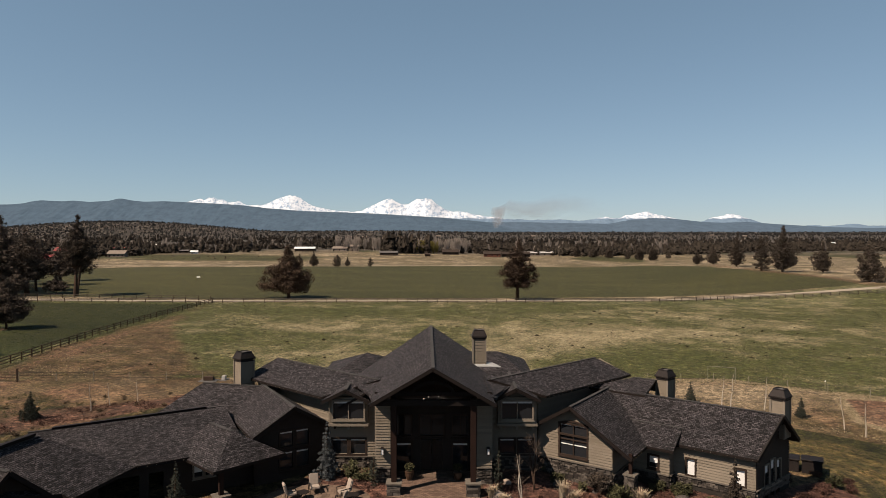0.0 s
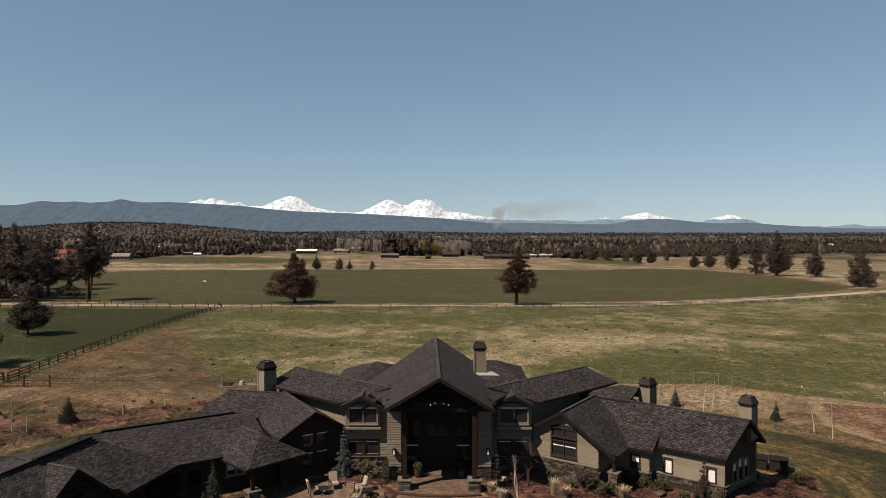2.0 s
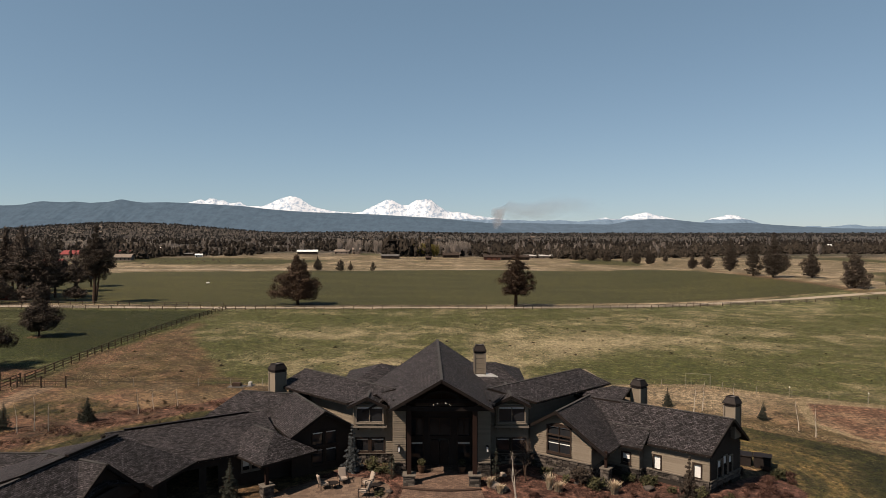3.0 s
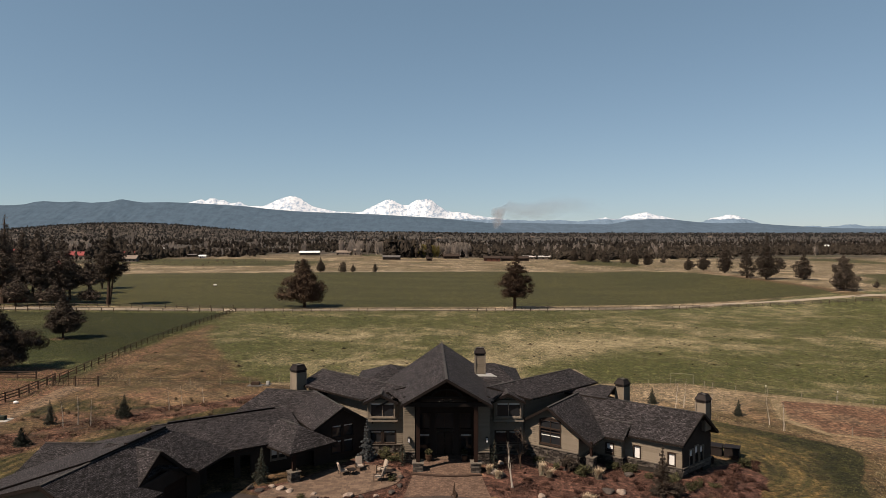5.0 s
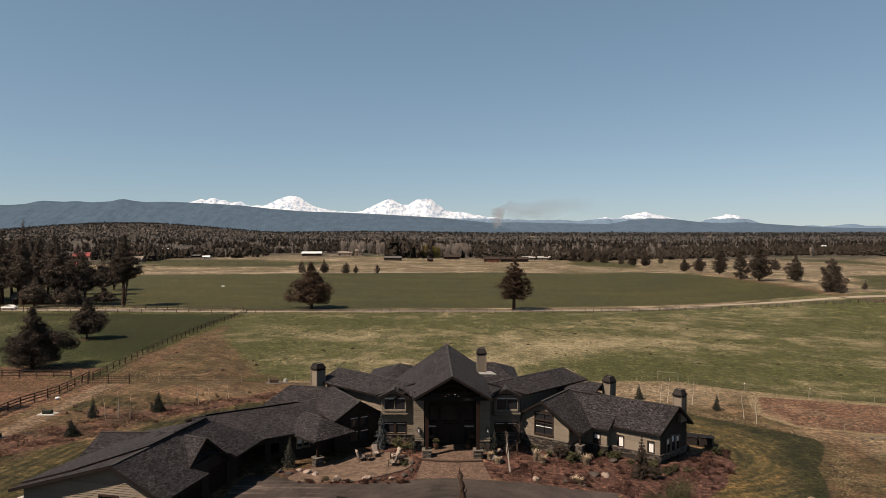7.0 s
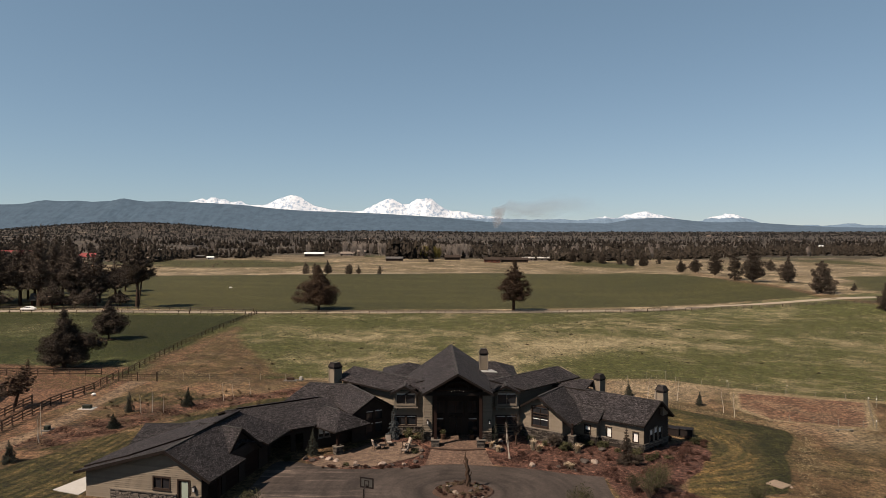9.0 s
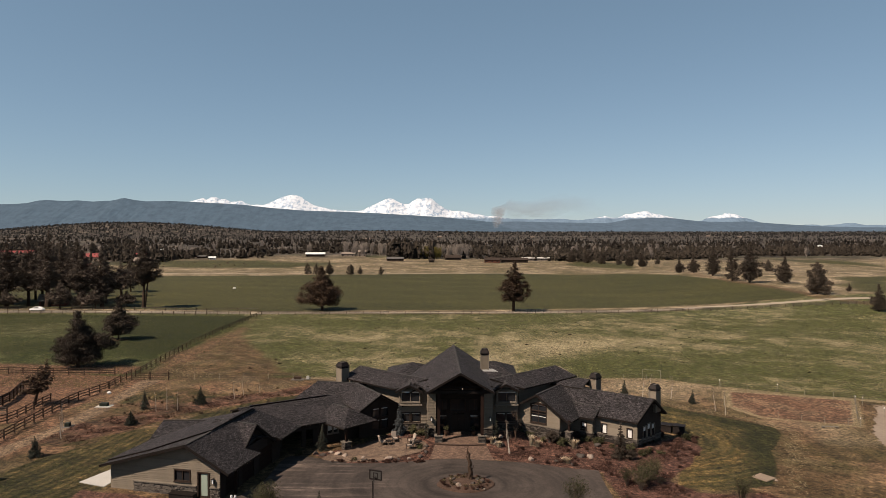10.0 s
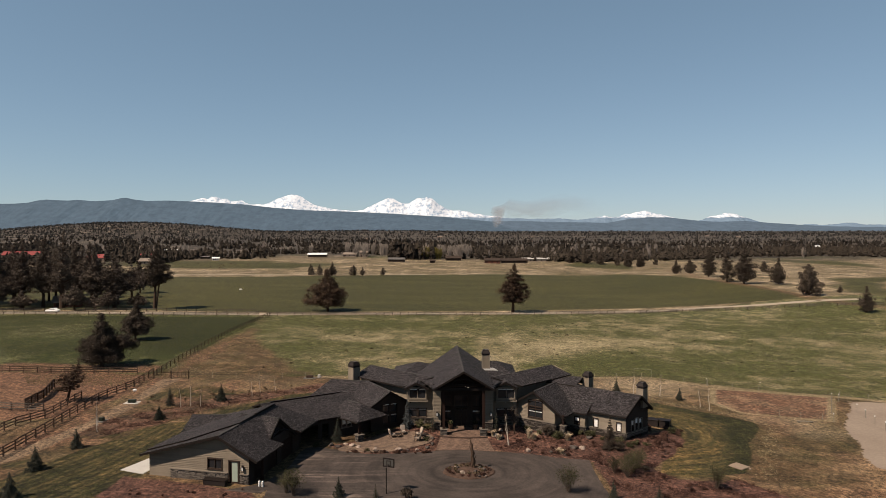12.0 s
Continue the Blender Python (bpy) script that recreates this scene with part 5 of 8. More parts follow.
def stone_pillar(x, y, z0, z1, side, ang=0.0, post_top=None, post=0.34):
    """A square stone pier with a cap and, on it, a timber post."""
    c = Matrix.Translation((x, y, 0)) @ Matrix.Rotation(radians(ang), 4, "Z")
    r = random.Random(int(abs(x * 91)))
    bm = bmesh.new()
    h = side / 2
    add_box(bm, -h + 0.05, h - 0.05, -h + 0.05, h - 0.05, z0, z1, c)
    z = z0
    while z < z1 - 0.05:
        dz = min(r.choice((0.15, 0.2, 0.25)), z1 - z)
        for face in range(4):
            t = -h
            while t < h - 0.03:
                q = min(r.uniform(0.2, 0.45), h - t)
                o = r.uniform(0.0, 0.05)
                rot = c @ Matrix.Rotation(face * math.pi / 2, 4, "Z")
                add_box(bm, t + 0.01, t + q - 0.01, -h - o, -h + 0.1, z + 0.01, z + dz - 0.01, rot)
                t += q
        z += dz
    p = part("stone_pier", bm, M_STONE, house, "square ledge stone pier")
    bm = bmesh.new()
    add_box(bm, -h - 0.1, h + 0.1, -h - 0.1, h + 0.1, z1, z1 + 0.09, c)
    part("pier_cap", bm, M_CAPST, p)
    if post_top:
        bm = bmesh.new()
        add_box(bm, -post / 2, post / 2, -post / 2, post / 2, z1 + 0.09, post_top, c)
        part("timber_post", bm, M_POST, house, "red-brown timber post")


for x in (-2.75, 3.0):
    stone_pillar(x, 0.35, -0.7, 0.55, 0.95, 0, 6.7, 0.38)
stone_pillar(-14.75, -1.35, -1.0, 0.25, 0.9, 38, 2.35, 0.3)
stone_pillar(14.75, 1.35, -1.5, 0.75, 0.75, -38, 2.3, 0.25)
stone_pillar(-24.4, -16.2, -1.0, -0.95, 0.3, 0, 2.5, 0.3)
# entry truss
bm = bmesh.new()
add_box(bm, -4.3, 4.5, 0.1, 0.4, 6.2, 6.6)
for k in range(12):
    a0_, a1_ = math.pi * k / 12, math.pi * (k + 1) / 12
    add_beam(bm, (0.1 + 1.5 * math.cos(a0_), 1.9, 6.75 + 0.75 * math.sin(a0_)), (0.1 + 1.5 * math.cos(a1_), 1.9, 6.75 + 0.75 * math.sin(a1_)), 0.22, 0.26)
add_box(bm, -4.3, 4.5, 1.8, 2.0, 6.5, 6.8)
part("entry_truss", bm, M_FASCIA, house, "dark timber beam and arch under the entry gable")
# bargeboards along the gable rakes
def rake(p, ang, wa, wb, zr, za, zb, drop=0.1, depth=0.26, skew=0.0, skew_b=None):
    n = Vector((-math.sin(radians(ang)), math.cos(radians(ang)), 0))
    d = Vector((math.cos(radians(ang)), math.sin(radians(ang)), 0))
    o = Vector((p[0], p[1], 0)) - d * 0.06
    bm = bmesh.new()
    add_beam(bm, o + Vector((0, 0, zr - drop)), o + n * (wa + 0.05) + d * skew + Vector((0, 0, za - drop)), 0.1, depth)
    add_beam(bm, o + Vector((0, 0, zr - drop)), o - n * (wb + 0.05) - d * (skew if skew_b is None else skew_b) + Vector((0, 0, zb - drop)), 0.1, depth)
    part("bargeboard", bm, M_FASCIA, house)


rake((0.1, -0.85), 90, 4.45, 4.45, 9.15, 6.55, 6.55)
rake((-6.9, 4.55), 90, 1.85, 1.85, 6.35, 5.4, 5.4)
rake((6.6, 4.55), 90, 1.85, 1.85, 6.45, 5.5, 5.5)
rake((26.2, 1.7), 142, 3.0, 3.2, 5.1, 2.32, 2.6, skew=1.1, skew_b=0.5)
rake((10.7, 3.8), 55, 3.1, 4.85, 5.2, 3.3, 2.0)
rake((-10.7, 3.7), 121, 3.3, 3.3, 5.2, 3.2, 3.2)
rake((-29.2, -17.9), 77.5, 10.3, 5.0, 5.2, 2.3, 2.5)
rake((-24.1, -9.6), 157, 3.18, 2.7, 4.95, 3.22, 2.3, skew=-1.0, skew_b=0.7)


def wall_lamp(x, y, z, ang, label):
    t = thing("wall_lantern", label, "lantern", x, y, z, "wall lanterns of the house")
    t.rotation_euler = (0, 0, radians(ang))
    bm = bmesh.new()
    add_box(bm, -0.09, 0.09, -0.04, 0.0, -0.3, 0.3)
    add_beam(bm, (0, -0.02, 0.22), (0, -0.16, 0.3), 0.04)
    part("bracket", bm, M_METAL, t)
    bm = bmesh.new()
    for sx in (-1, 1):
        for sy in (-1, 1):
            add_beam(bm, (sx * 0.1, -0.17 + sy * 0.1, -0.22), (sx * 0.1, -0.17 + sy * 0.1, 0.22), 0.025)
    add_box(bm, -0.13, 0.13, -0.3, -0.04, 0.22, 0.27)
    add_box(bm, -0.12, 0.12, -0.29, -0.05, -0.25, -0.22)
    part("cage", bm, M_METAL, t)
    bm = bmesh.new()
    add_box(bm, -0.085, 0.085, -0.255, -0.085, -0.21, 0.21)
    part("lantern_glass", bm, M_WHITE, t, "milky lantern glass")


wall_lamp(-3.75, 2.1, 2.3, 0, "dark metal wall lantern beside the entry")
wall_lamp(4.2, 2.1, 2.3, 0, "dark metal wall lantern beside the entry")
q = along(along((-29.2, -17.9), 77.5, 0.8), -12.5, 2.85)
wall_lamp(q[0], q[1] - 0.05, 1.35, -12.5, "dark metal wall lantern beside the garage side door")
ch_ = thing("chandelier", "dark iron chandelier with small lit bulbs in the entry porch", "chandelier", 0.1, 2.6, 6.0)
bm = bmesh.new()
add_tube(bm, [(0, 0, 2.6), (0, 0, 0.1)], [0.025, 0.025], 6)
for k in range(6):
    a = k * math.pi / 3
    add_beam(bm, (0, 0, 0), (0.75 * math.cos(a), 0.75 * math.sin(a), 0.0), 0.05)
part("chandelier_frame", bm, M_METAL, ch_)
for k in range(6):
    a = k * math.pi / 3
    bm = bmesh.new()
    bmesh.ops.create_uvsphere(bm, u_segments=8, v_segments=6, radius=0.026, matrix=Matrix.Translation((0.75 * math.cos(a), 0.75 * math.sin(a), 0.1)))
    part("bulb", bm, M_BULB, ch_)

# ---- far land ----
def forest(name, count, region, h0, h1, material, label, seed, tiers=4, slim=0.2, rounded=0.55):
    """Many far conifers in one mesh: lumpy round junipers between pines of ragged skirts."""
    r = np.random.default_rng(seed)
    verts, faces = [], []
    for _ in range(count):
        x, y = region(r)
        h = r.uniform(h0, h1) * (0.55 + 0.6 * r.random() ** 1.5)
        z = gz(x, y) - 0.3
        if r.random() < rounded:
            h *= r.uniform(0.55, 0.9)
            w = h * r.uniform(0.3, 0.5)
            lumps = max(2, tiers // 2 + 1)
            for k in range(lumps):
                f = k / lumps
                rad = w * (1.0 - 0.55 * f) * r.uniform(0.7, 1.1)
                cx, cy = x + r.normal(0, 0.4) * w * (1 - f), y + r.normal(0, 0.4) * w
                zc = z + h * (0.28 + 0.62 * f)
                base = len(verts)
                tall = h * r.uniform(0.2, 0.34)
                for lev, q in ((-0.9, 0.7), (0.1, 1.0)):
                    a0 = r.uniform(0, 6.28)
                    for i in range(6):
                        a = a0 + 6.283 * i / 6
                        u = rad * q * r.uniform(0.7, 1.2)
                        verts.append((cx + u * math.cos(a), cy + u * math.sin(a), zc + tall * (lev + r.uniform(-0.2, 0.2))))
                verts.append((cx + r.normal(0, 0.15) * rad, cy, zc + tall * r.uniform(0.9, 1.25)))
                for i in range(6):
                    j = (i + 1) % 6
                    faces += [(base + i, base + j, base + 6 + j, base + 6 + i), (base + 6 + i, base + 6 + j, base + 12)]
            continue
        w = h * r.uniform(slim * 0.7, slim * 1.4)
        blunt = r.uniform(0.12, 0.4)
        full = r.uniform(0.7, 1.25)
        for k in range(tiers):
            f = k / tiers
            zb = z + h * (0.06 + 0.8 * f)
            zt = min(z + h * (0.1 + 0.8 * f + blunt), z + h * r.uniform(0.97, 1.03))
            rad = w * (0.8 + full * f - (full + 0.45) * f * f) * r.uniform(0.7, 1.25)
            base = len(verts)
            a0 = r.uniform(0, 6.28)
            ox, oy = r.uniform(-0.3, 0.3, 2) * w
            for i in range(6):
                a = a0 + 6.283 * i / 6
                q = rad * r.uniform(0.5, 1.3)
                verts.append((x + ox + q * math.cos(a), y + oy + q * math.sin(a), zb + r.uniform(-0.1, 0.14) * h))
            verts.append((x + ox, y + oy, zt))
            for i in range(6):
                faces.append((base + i, base + (i + 1) % 6, base + 6))
    ob = new(name, flat_mesh(name, verts, faces, material))
    return tagged(ob, label, "forest", kind="stuff")


def bare_stand(name, count, region, h0, h1, material, label, seed, thick=0.015):
    """Leafless far trees: fans of thin upright branches, in one mesh."""
    r = np.random.default_rng(seed)
    verts, faces = [], []
    for _ in range(count):
        x, y = region(r)
        h = r.uniform(h0, h1)
        z = gz(x, y) - 0.2
        w = h * r.uniform(0.26, 0.46)
        for k in range(70):
            z0 = z + h * (0 if k < 2 else r.uniform(0.1, 0.6))
            z1 = min(z0 + h * r.uniform(0.25, 0.6), z + h) if k > 1 else z + h
            a = r.uniform(0, 6.28)
            q = w * r.uniform(0.1, 1.0) * (1.25 - 0.75 * (z1 - z) / h) if k > 1 else 0.1
            t = h * (thick if k > 1 else 1.6 * thick)
            px, py = x + 0.25 * q * math.cos(a), y + 0.25 * q * math.sin(a)
            b = len(verts)
            verts += [(px - t, py, z0), (px + t, py, z0), (x + q * math.cos(a) + t * 0.3, y + q * math.sin(a), z1), (x + q * math.cos(a) - t * 0.3, y + q * math.sin(a), z1)]
            faces.append((b, b + 1, b + 2, b + 3))
    ob = new(name, flat_mesh(name, verts, faces, material))
    return tagged(ob, label, "forest", kind="stuff")


def belt(y0, y1, spread, lo=-1.0, gap=-0.35):
    def pick(r):
        while True:
            y = y0 * (y1 / y0) ** r.uniform(0, 1)
            x = r.uniform(lo * spread, spread) * y
            c = math.sin(x * 0.013 + 2.1) * math.sin(y * 0.017 + 0.7) + 0.6 * math.sin(x * 0.041 + y * 0.023)
            near = 640 - 60 * math.sin(x * 0.011) - (150 if x < -260 else 0)
            if y > near and c + r.uniform(-0.9, 0.9) > gap + (0.75 if x < -0.24 * y and y < 1000 else 0):
                return x, y
    return pick


def grove(x0, x1, y0, y1):
    return lambda r: (r.uniform(x0, x1), r.uniform(y0, y1))


def hill(r):
    while True:
        x, y = r.normal(-980, 330), r.uniform(1350, 2150)
        if -1500 < x < -300:
            return x, y


forest("far_forest", 5200, belt(470, 900, 0.85), 6.5, 11.5, M_FOREST, "dark conifer forest beyond the stubble fields", 11, 8, 0.2)
forest("far_forest", 3000, belt(900, 1350, 0.85), 7, 11, M_FOREST, "dark conifer forest on the distant plain", 12, 4, 0.26)
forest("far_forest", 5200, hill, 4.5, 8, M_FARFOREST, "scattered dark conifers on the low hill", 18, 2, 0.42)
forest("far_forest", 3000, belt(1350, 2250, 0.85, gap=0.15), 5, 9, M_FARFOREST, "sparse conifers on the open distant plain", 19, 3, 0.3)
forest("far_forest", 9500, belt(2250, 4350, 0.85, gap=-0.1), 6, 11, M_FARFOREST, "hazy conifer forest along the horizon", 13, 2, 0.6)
bare_stand("bare_grove", 48, grove(-115, 30, 622, 660), 11, 17, M_BARE, "pale leafless trees among the far houses", 14)
bare_stand("bare_grove", 46, grove(-460, 420, 610, 800), 9, 15, M_BARE, "pale leafless trees scattered in the far forest", 15)
bare_stand("yellow_grove", 14, grove(-30, -6, 612, 628), 10, 14, M_YELLOW, "yellow-green budding trees by the far houses", 16, 0.03)
forest("far_shrubs", 110, grove(-330, -150, 440, 520), 1.2, 3, M_BARETWIG, "low dry shrubs on the stubble field", 17, 2, 0.5)
forest("far_forest", 70, grove(-62, -12, 600, 650), 17, 23, M_FOREST, "tall dark pines behind the far barns", 23, 9, 0.17, 0.0)
forest("far_forest", 90, grove(-330, -190, 585, 660), 8, 13, M_FOREST, "dark conifers round the far farmyards", 24, 8, 0.24)


def far_house(name, label, x, y, w, d, h, roof_h, turn, wall_m, roof_m, windows=3, category="farmhouse"):
    """A small distant building with walls, pitched roof, door and windows."""
    t = thing(name, label, category, x, y, gz(x, y) - 0.2)
    t.rotation_euler = (0, 0, radians(turn))
    bm = bmesh.new()
    add_box(bm, -w / 2, w / 2, -d / 2, d / 2, 0, h)
    part("wall", bm, wall_m, t)
    bm = bmesh.new()
    o = 0.6
    for s_ in (-1, 1):
        vs = [bm.verts.new(p) for p in ((-w / 2 - o, s_ * (d / 2 + o), h - 0.25), (w / 2 + o, s_ * (d / 2 + o), h - 0.25), (w / 2 + o, 0, h + roof_h), (-w / 2 - o, 0, h + roof_h))]
        lo = [bm.verts.new(v.co + Vector((0, 0, -0.25))) for v in vs]
        bm.faces.new(vs)
        bm.faces.new(lo[::-1])
        for i in range(4):
            bm.faces.new((vs[i], lo[i], lo[(i + 1) % 4], vs[(i + 1) % 4]))
    bmesh.ops.recalc_face_normals(bm, faces=bm.faces[:])
    part("roof", bm, roof_m, t)
    bm = bmesh.new()
    for sx in (-1, 1):
        a = [bm.verts.new(p) for p in ((sx * w / 2, -d / 2, h), (sx * w / 2, d / 2, h), (sx * w / 2, 0, h + roof_h * 0.95))]
        bm.faces.new(a)
    part("gable", bm, wall_m, t)
    for k in range(windows):
        bm = bmesh.new()
        x_ = -w / 2 + w * (k + 0.5) / windows
        add_box(bm, x_ - 0.6, x_ + 0.6, -d / 2 - 0.06, -d / 2 + 0.02, 0.9, 2.0)
        part("window", bm, M_GLASS, t)
    bm = bmesh.new()
    add_box(bm, -w / 2 + 0.7, -w / 2 + 1.7, -d / 2 - 0.07, -d / 2 + 0.02, 0.2, 2.2)
    part("door", bm, M_BROWN, t)
    return t


far_house("barn", "open barn with a white metal roof in the stubble field", -140, 622, 20, 9, 3.2, 1.6, 4, M_DARKWALL, M_WHITE, 4, "barn")
far_house("farmhouse", "low tan farmhouse among bare trees", -106, 636, 15, 9, 3.2, 1.8, -5, M_TANWALL, M_TANWALL)
far_house("farmhouse", "two-storey tan farmhouse among bare trees", -92, 640, 8, 8, 5.4, 1.6, 10, M_TANWALL, M_TANWALL)
far_house("barn", "dark low barn at the edge of the far field", -49, 556, 16, 8, 3, 1.4, -3, M_DARKWALL, M_GREYROOF, 3, "barn")
far_house("shed", "small dark shed in the stubble field", -13, 541, 5, 4, 2.6, 0.8, 0, M_DARKWALL, M_DARKWALL, 1, "shed")
far_house("farmhouse", "dark brown farmhouse at the edge of the far field", 8, 600, 16, 9, 3, 2.2, 5, M_DARKWALL, M_DARKWALL)
far_house("barn", "red-brown barn with a dark roof before the forest", 46, 552, 15, 9, 3.4, 1.8, -8, M_REDWALL, M_DARKWALL, 3, "barn")
far_house("barn", "long dark barn before the forest", 68, 560, 26, 9, 3.2, 1.8, 4, M_DARKWALL, M_DARKWALL, 5, "barn")
far_house("barn", "long pale-roofed barn before the forest", 95, 600, 28, 9, 3, 1.0, 2, M_TANWALL, M_CONC, 5, "barn")
far_house("barn", "red-roofed barn behind the pine grove", -436, 580, 34, 12, 5, 3.4, 12, M_TANWALL, M_REDROOF, 5, "barn")
far_house("barn", "red-roofed stable beside the pines", -340, 546, 18, 11, 4, 3.2, -6, M_TANWALL, M_REDROOF, 4, "barn")
far_house("farmhouse", "low tan farmhouse beside dark pines", -267, 492, 13, 9, 3.2, 2.4, 8, M_TANWALL, M_TANWALL, 4)
far_house("farmhouse", "farmhouse with a long red roof among dark pines", -262, 380, 18, 10, 4.2, 2.2, -4, M_TANWALL, M_REDROOF, 4)
far_house("farmhouse", "red-roofed farmhouse beside the pines", -312, 590, 18, 10, 3.6, 2.2, 15, M_TANWALL, M_REDROOF)
far_house("barn", "white-roofed barn before the forest", -338, 712, 18, 9, 4, 1.6, 0, M_DARKWALL, M_WHITE, 4, "barn")
far_house("shed", "small white shed in the far field", -232, 566, 6, 4, 2.4, 1, 10, M_WHITE, M_WHITE, 1, "shed")
far_house("shed", "low dark shed in the far field", -255, 600, 9, 4, 2.4, 0.8, 0, M_DARKWALL, M_GREYROOF, 2, "shed")
far_house("farmhouse", "brick cottage under the dark pines", -149, 161, 9, 6, 2.6, 2.0, 20, M_REDWALL, M_GREYROOF, 3, "cottage")
far_house("warehouse", "white building far off in the forest", 610, 980, 9, 7, 4, 1.5, 0, M_WHITE, M_WHITE, 4, "building")
far_roofs = random.Random(61)
for k in range(14):
    fx, fy = far_roofs.uniform(-0.6, 0.6), far_roofs.uniform(1350, 2150)
    far_house("farmhouse", "small pale house far off between the conifers", fx * fy, fy, far_roofs.uniform(8, 15), 8, 3.2, 1.8, far_roofs.uniform(-20, 20), M_TANWALL, (M_TANWALL, M_GREYROOF, M_DARKWALL)[k % 3], 1)


def value_noise(x, y, cell, seed):
    r = np.random.default_rng(seed).uniform(-1, 1, (128, 512))
    u, v = x / cell, y / cell
    i, j = np.floor(u).astype(int), np.floor(v).astype(int)
    a, b = u - i, v - j
    a, b = a * a * (3 - 2 * a), b * b * (3 - 2 * b)
    g = lambda p, q: r[q % 128, p % 512]
    return (g(i, j) * (1 - a) + g(i + 1, j) * a) * (1 - b) + (g(i, j + 1) * (1 - a) + g(i + 1, j + 1) * a) * b


def mountain_range(name, ridge, y, base, depth, material, label, seed, rough, fall=1.2, step=4.0, rows_=30):
    """A range as a relief: the crest runs through (x, height) knots, ribbed flanks fall towards the viewer."""
    xs = np.arange(ridge[0][0], ridge[-1][0], step)
    crest = np.interp(xs, [p[0] for p in ridge], [p[1] for p in ridge])
    k = 2
    crest = np.convolve(np.pad(crest, k, "edge"), np.ones(2 * k + 1) / (2 * k + 1), "valid")
    t = np.linspace(0, 1, rows_)
    X, T = np.meshgrid(xs, t)
    H = (crest - base)[None, :].repeat(rows_, 0)
    rib = np.zeros_like(X)
    for cell, a in ((150, 1.0), (70, 0.7), (34, 0.5), (16, 0.35), (9, 0.2)):
        rib += a * (1 - 2 * np.abs(value_noise(X + 40 * T, T * depth * 0.5, cell, seed + int(cell))))
    Z = base + H * (1 - T) ** fall + rough * rib * np.sqrt(np.clip(H, 0, None) / 60) * (0.25 + 2.2 * T * (1 - T)) * 6
    V = np.stack([X, y - depth * T + 8 * rib, Z], -1).reshape(-1, 3)
    n_ = len(xs)
    q = np.arange(n_ * rows_).reshape(rows_, n_)
    F = np.stack([q[:-1, :-1], q[1:, :-1], q[1:, 1:], q[:-1, 1:]], -1).reshape(-1, 4)
    me_ = flat_mesh(name, V.tolist(), F.tolist(), material)
    me_.polygons.foreach_set("use_smooth", [True] * len(F))
    return tagged(new(name, me_), label, "mountains", kind="structure")


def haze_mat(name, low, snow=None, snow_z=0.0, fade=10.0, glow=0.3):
    """Distant land, blue haze put into colour and glow; snow above a broken line."""
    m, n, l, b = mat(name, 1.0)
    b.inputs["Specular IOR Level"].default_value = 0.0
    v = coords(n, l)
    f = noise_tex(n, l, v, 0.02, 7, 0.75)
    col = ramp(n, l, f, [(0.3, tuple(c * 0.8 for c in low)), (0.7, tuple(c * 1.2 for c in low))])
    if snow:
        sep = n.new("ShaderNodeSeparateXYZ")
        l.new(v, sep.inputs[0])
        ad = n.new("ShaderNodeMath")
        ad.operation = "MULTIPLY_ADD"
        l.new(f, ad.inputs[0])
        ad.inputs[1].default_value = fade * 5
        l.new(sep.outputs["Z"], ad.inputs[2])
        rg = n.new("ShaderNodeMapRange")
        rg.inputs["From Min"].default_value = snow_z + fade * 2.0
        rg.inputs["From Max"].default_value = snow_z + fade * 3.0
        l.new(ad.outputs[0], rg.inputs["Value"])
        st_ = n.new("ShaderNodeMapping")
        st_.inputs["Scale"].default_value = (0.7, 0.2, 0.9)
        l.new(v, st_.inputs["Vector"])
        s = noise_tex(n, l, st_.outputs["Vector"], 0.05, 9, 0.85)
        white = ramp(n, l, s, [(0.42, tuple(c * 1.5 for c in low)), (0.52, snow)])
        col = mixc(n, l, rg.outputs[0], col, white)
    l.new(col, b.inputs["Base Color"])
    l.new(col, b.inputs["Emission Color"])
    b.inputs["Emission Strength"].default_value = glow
    return m


FAR_Y = 4550.0


def crest_of(points):
    """Bearings and heights of a skyline in thousandths of the distance, as metres at the backdrop."""
    return [(a * FAR_Y / 1000, h * FAR_Y / 1000 + 23) for a, h in points]


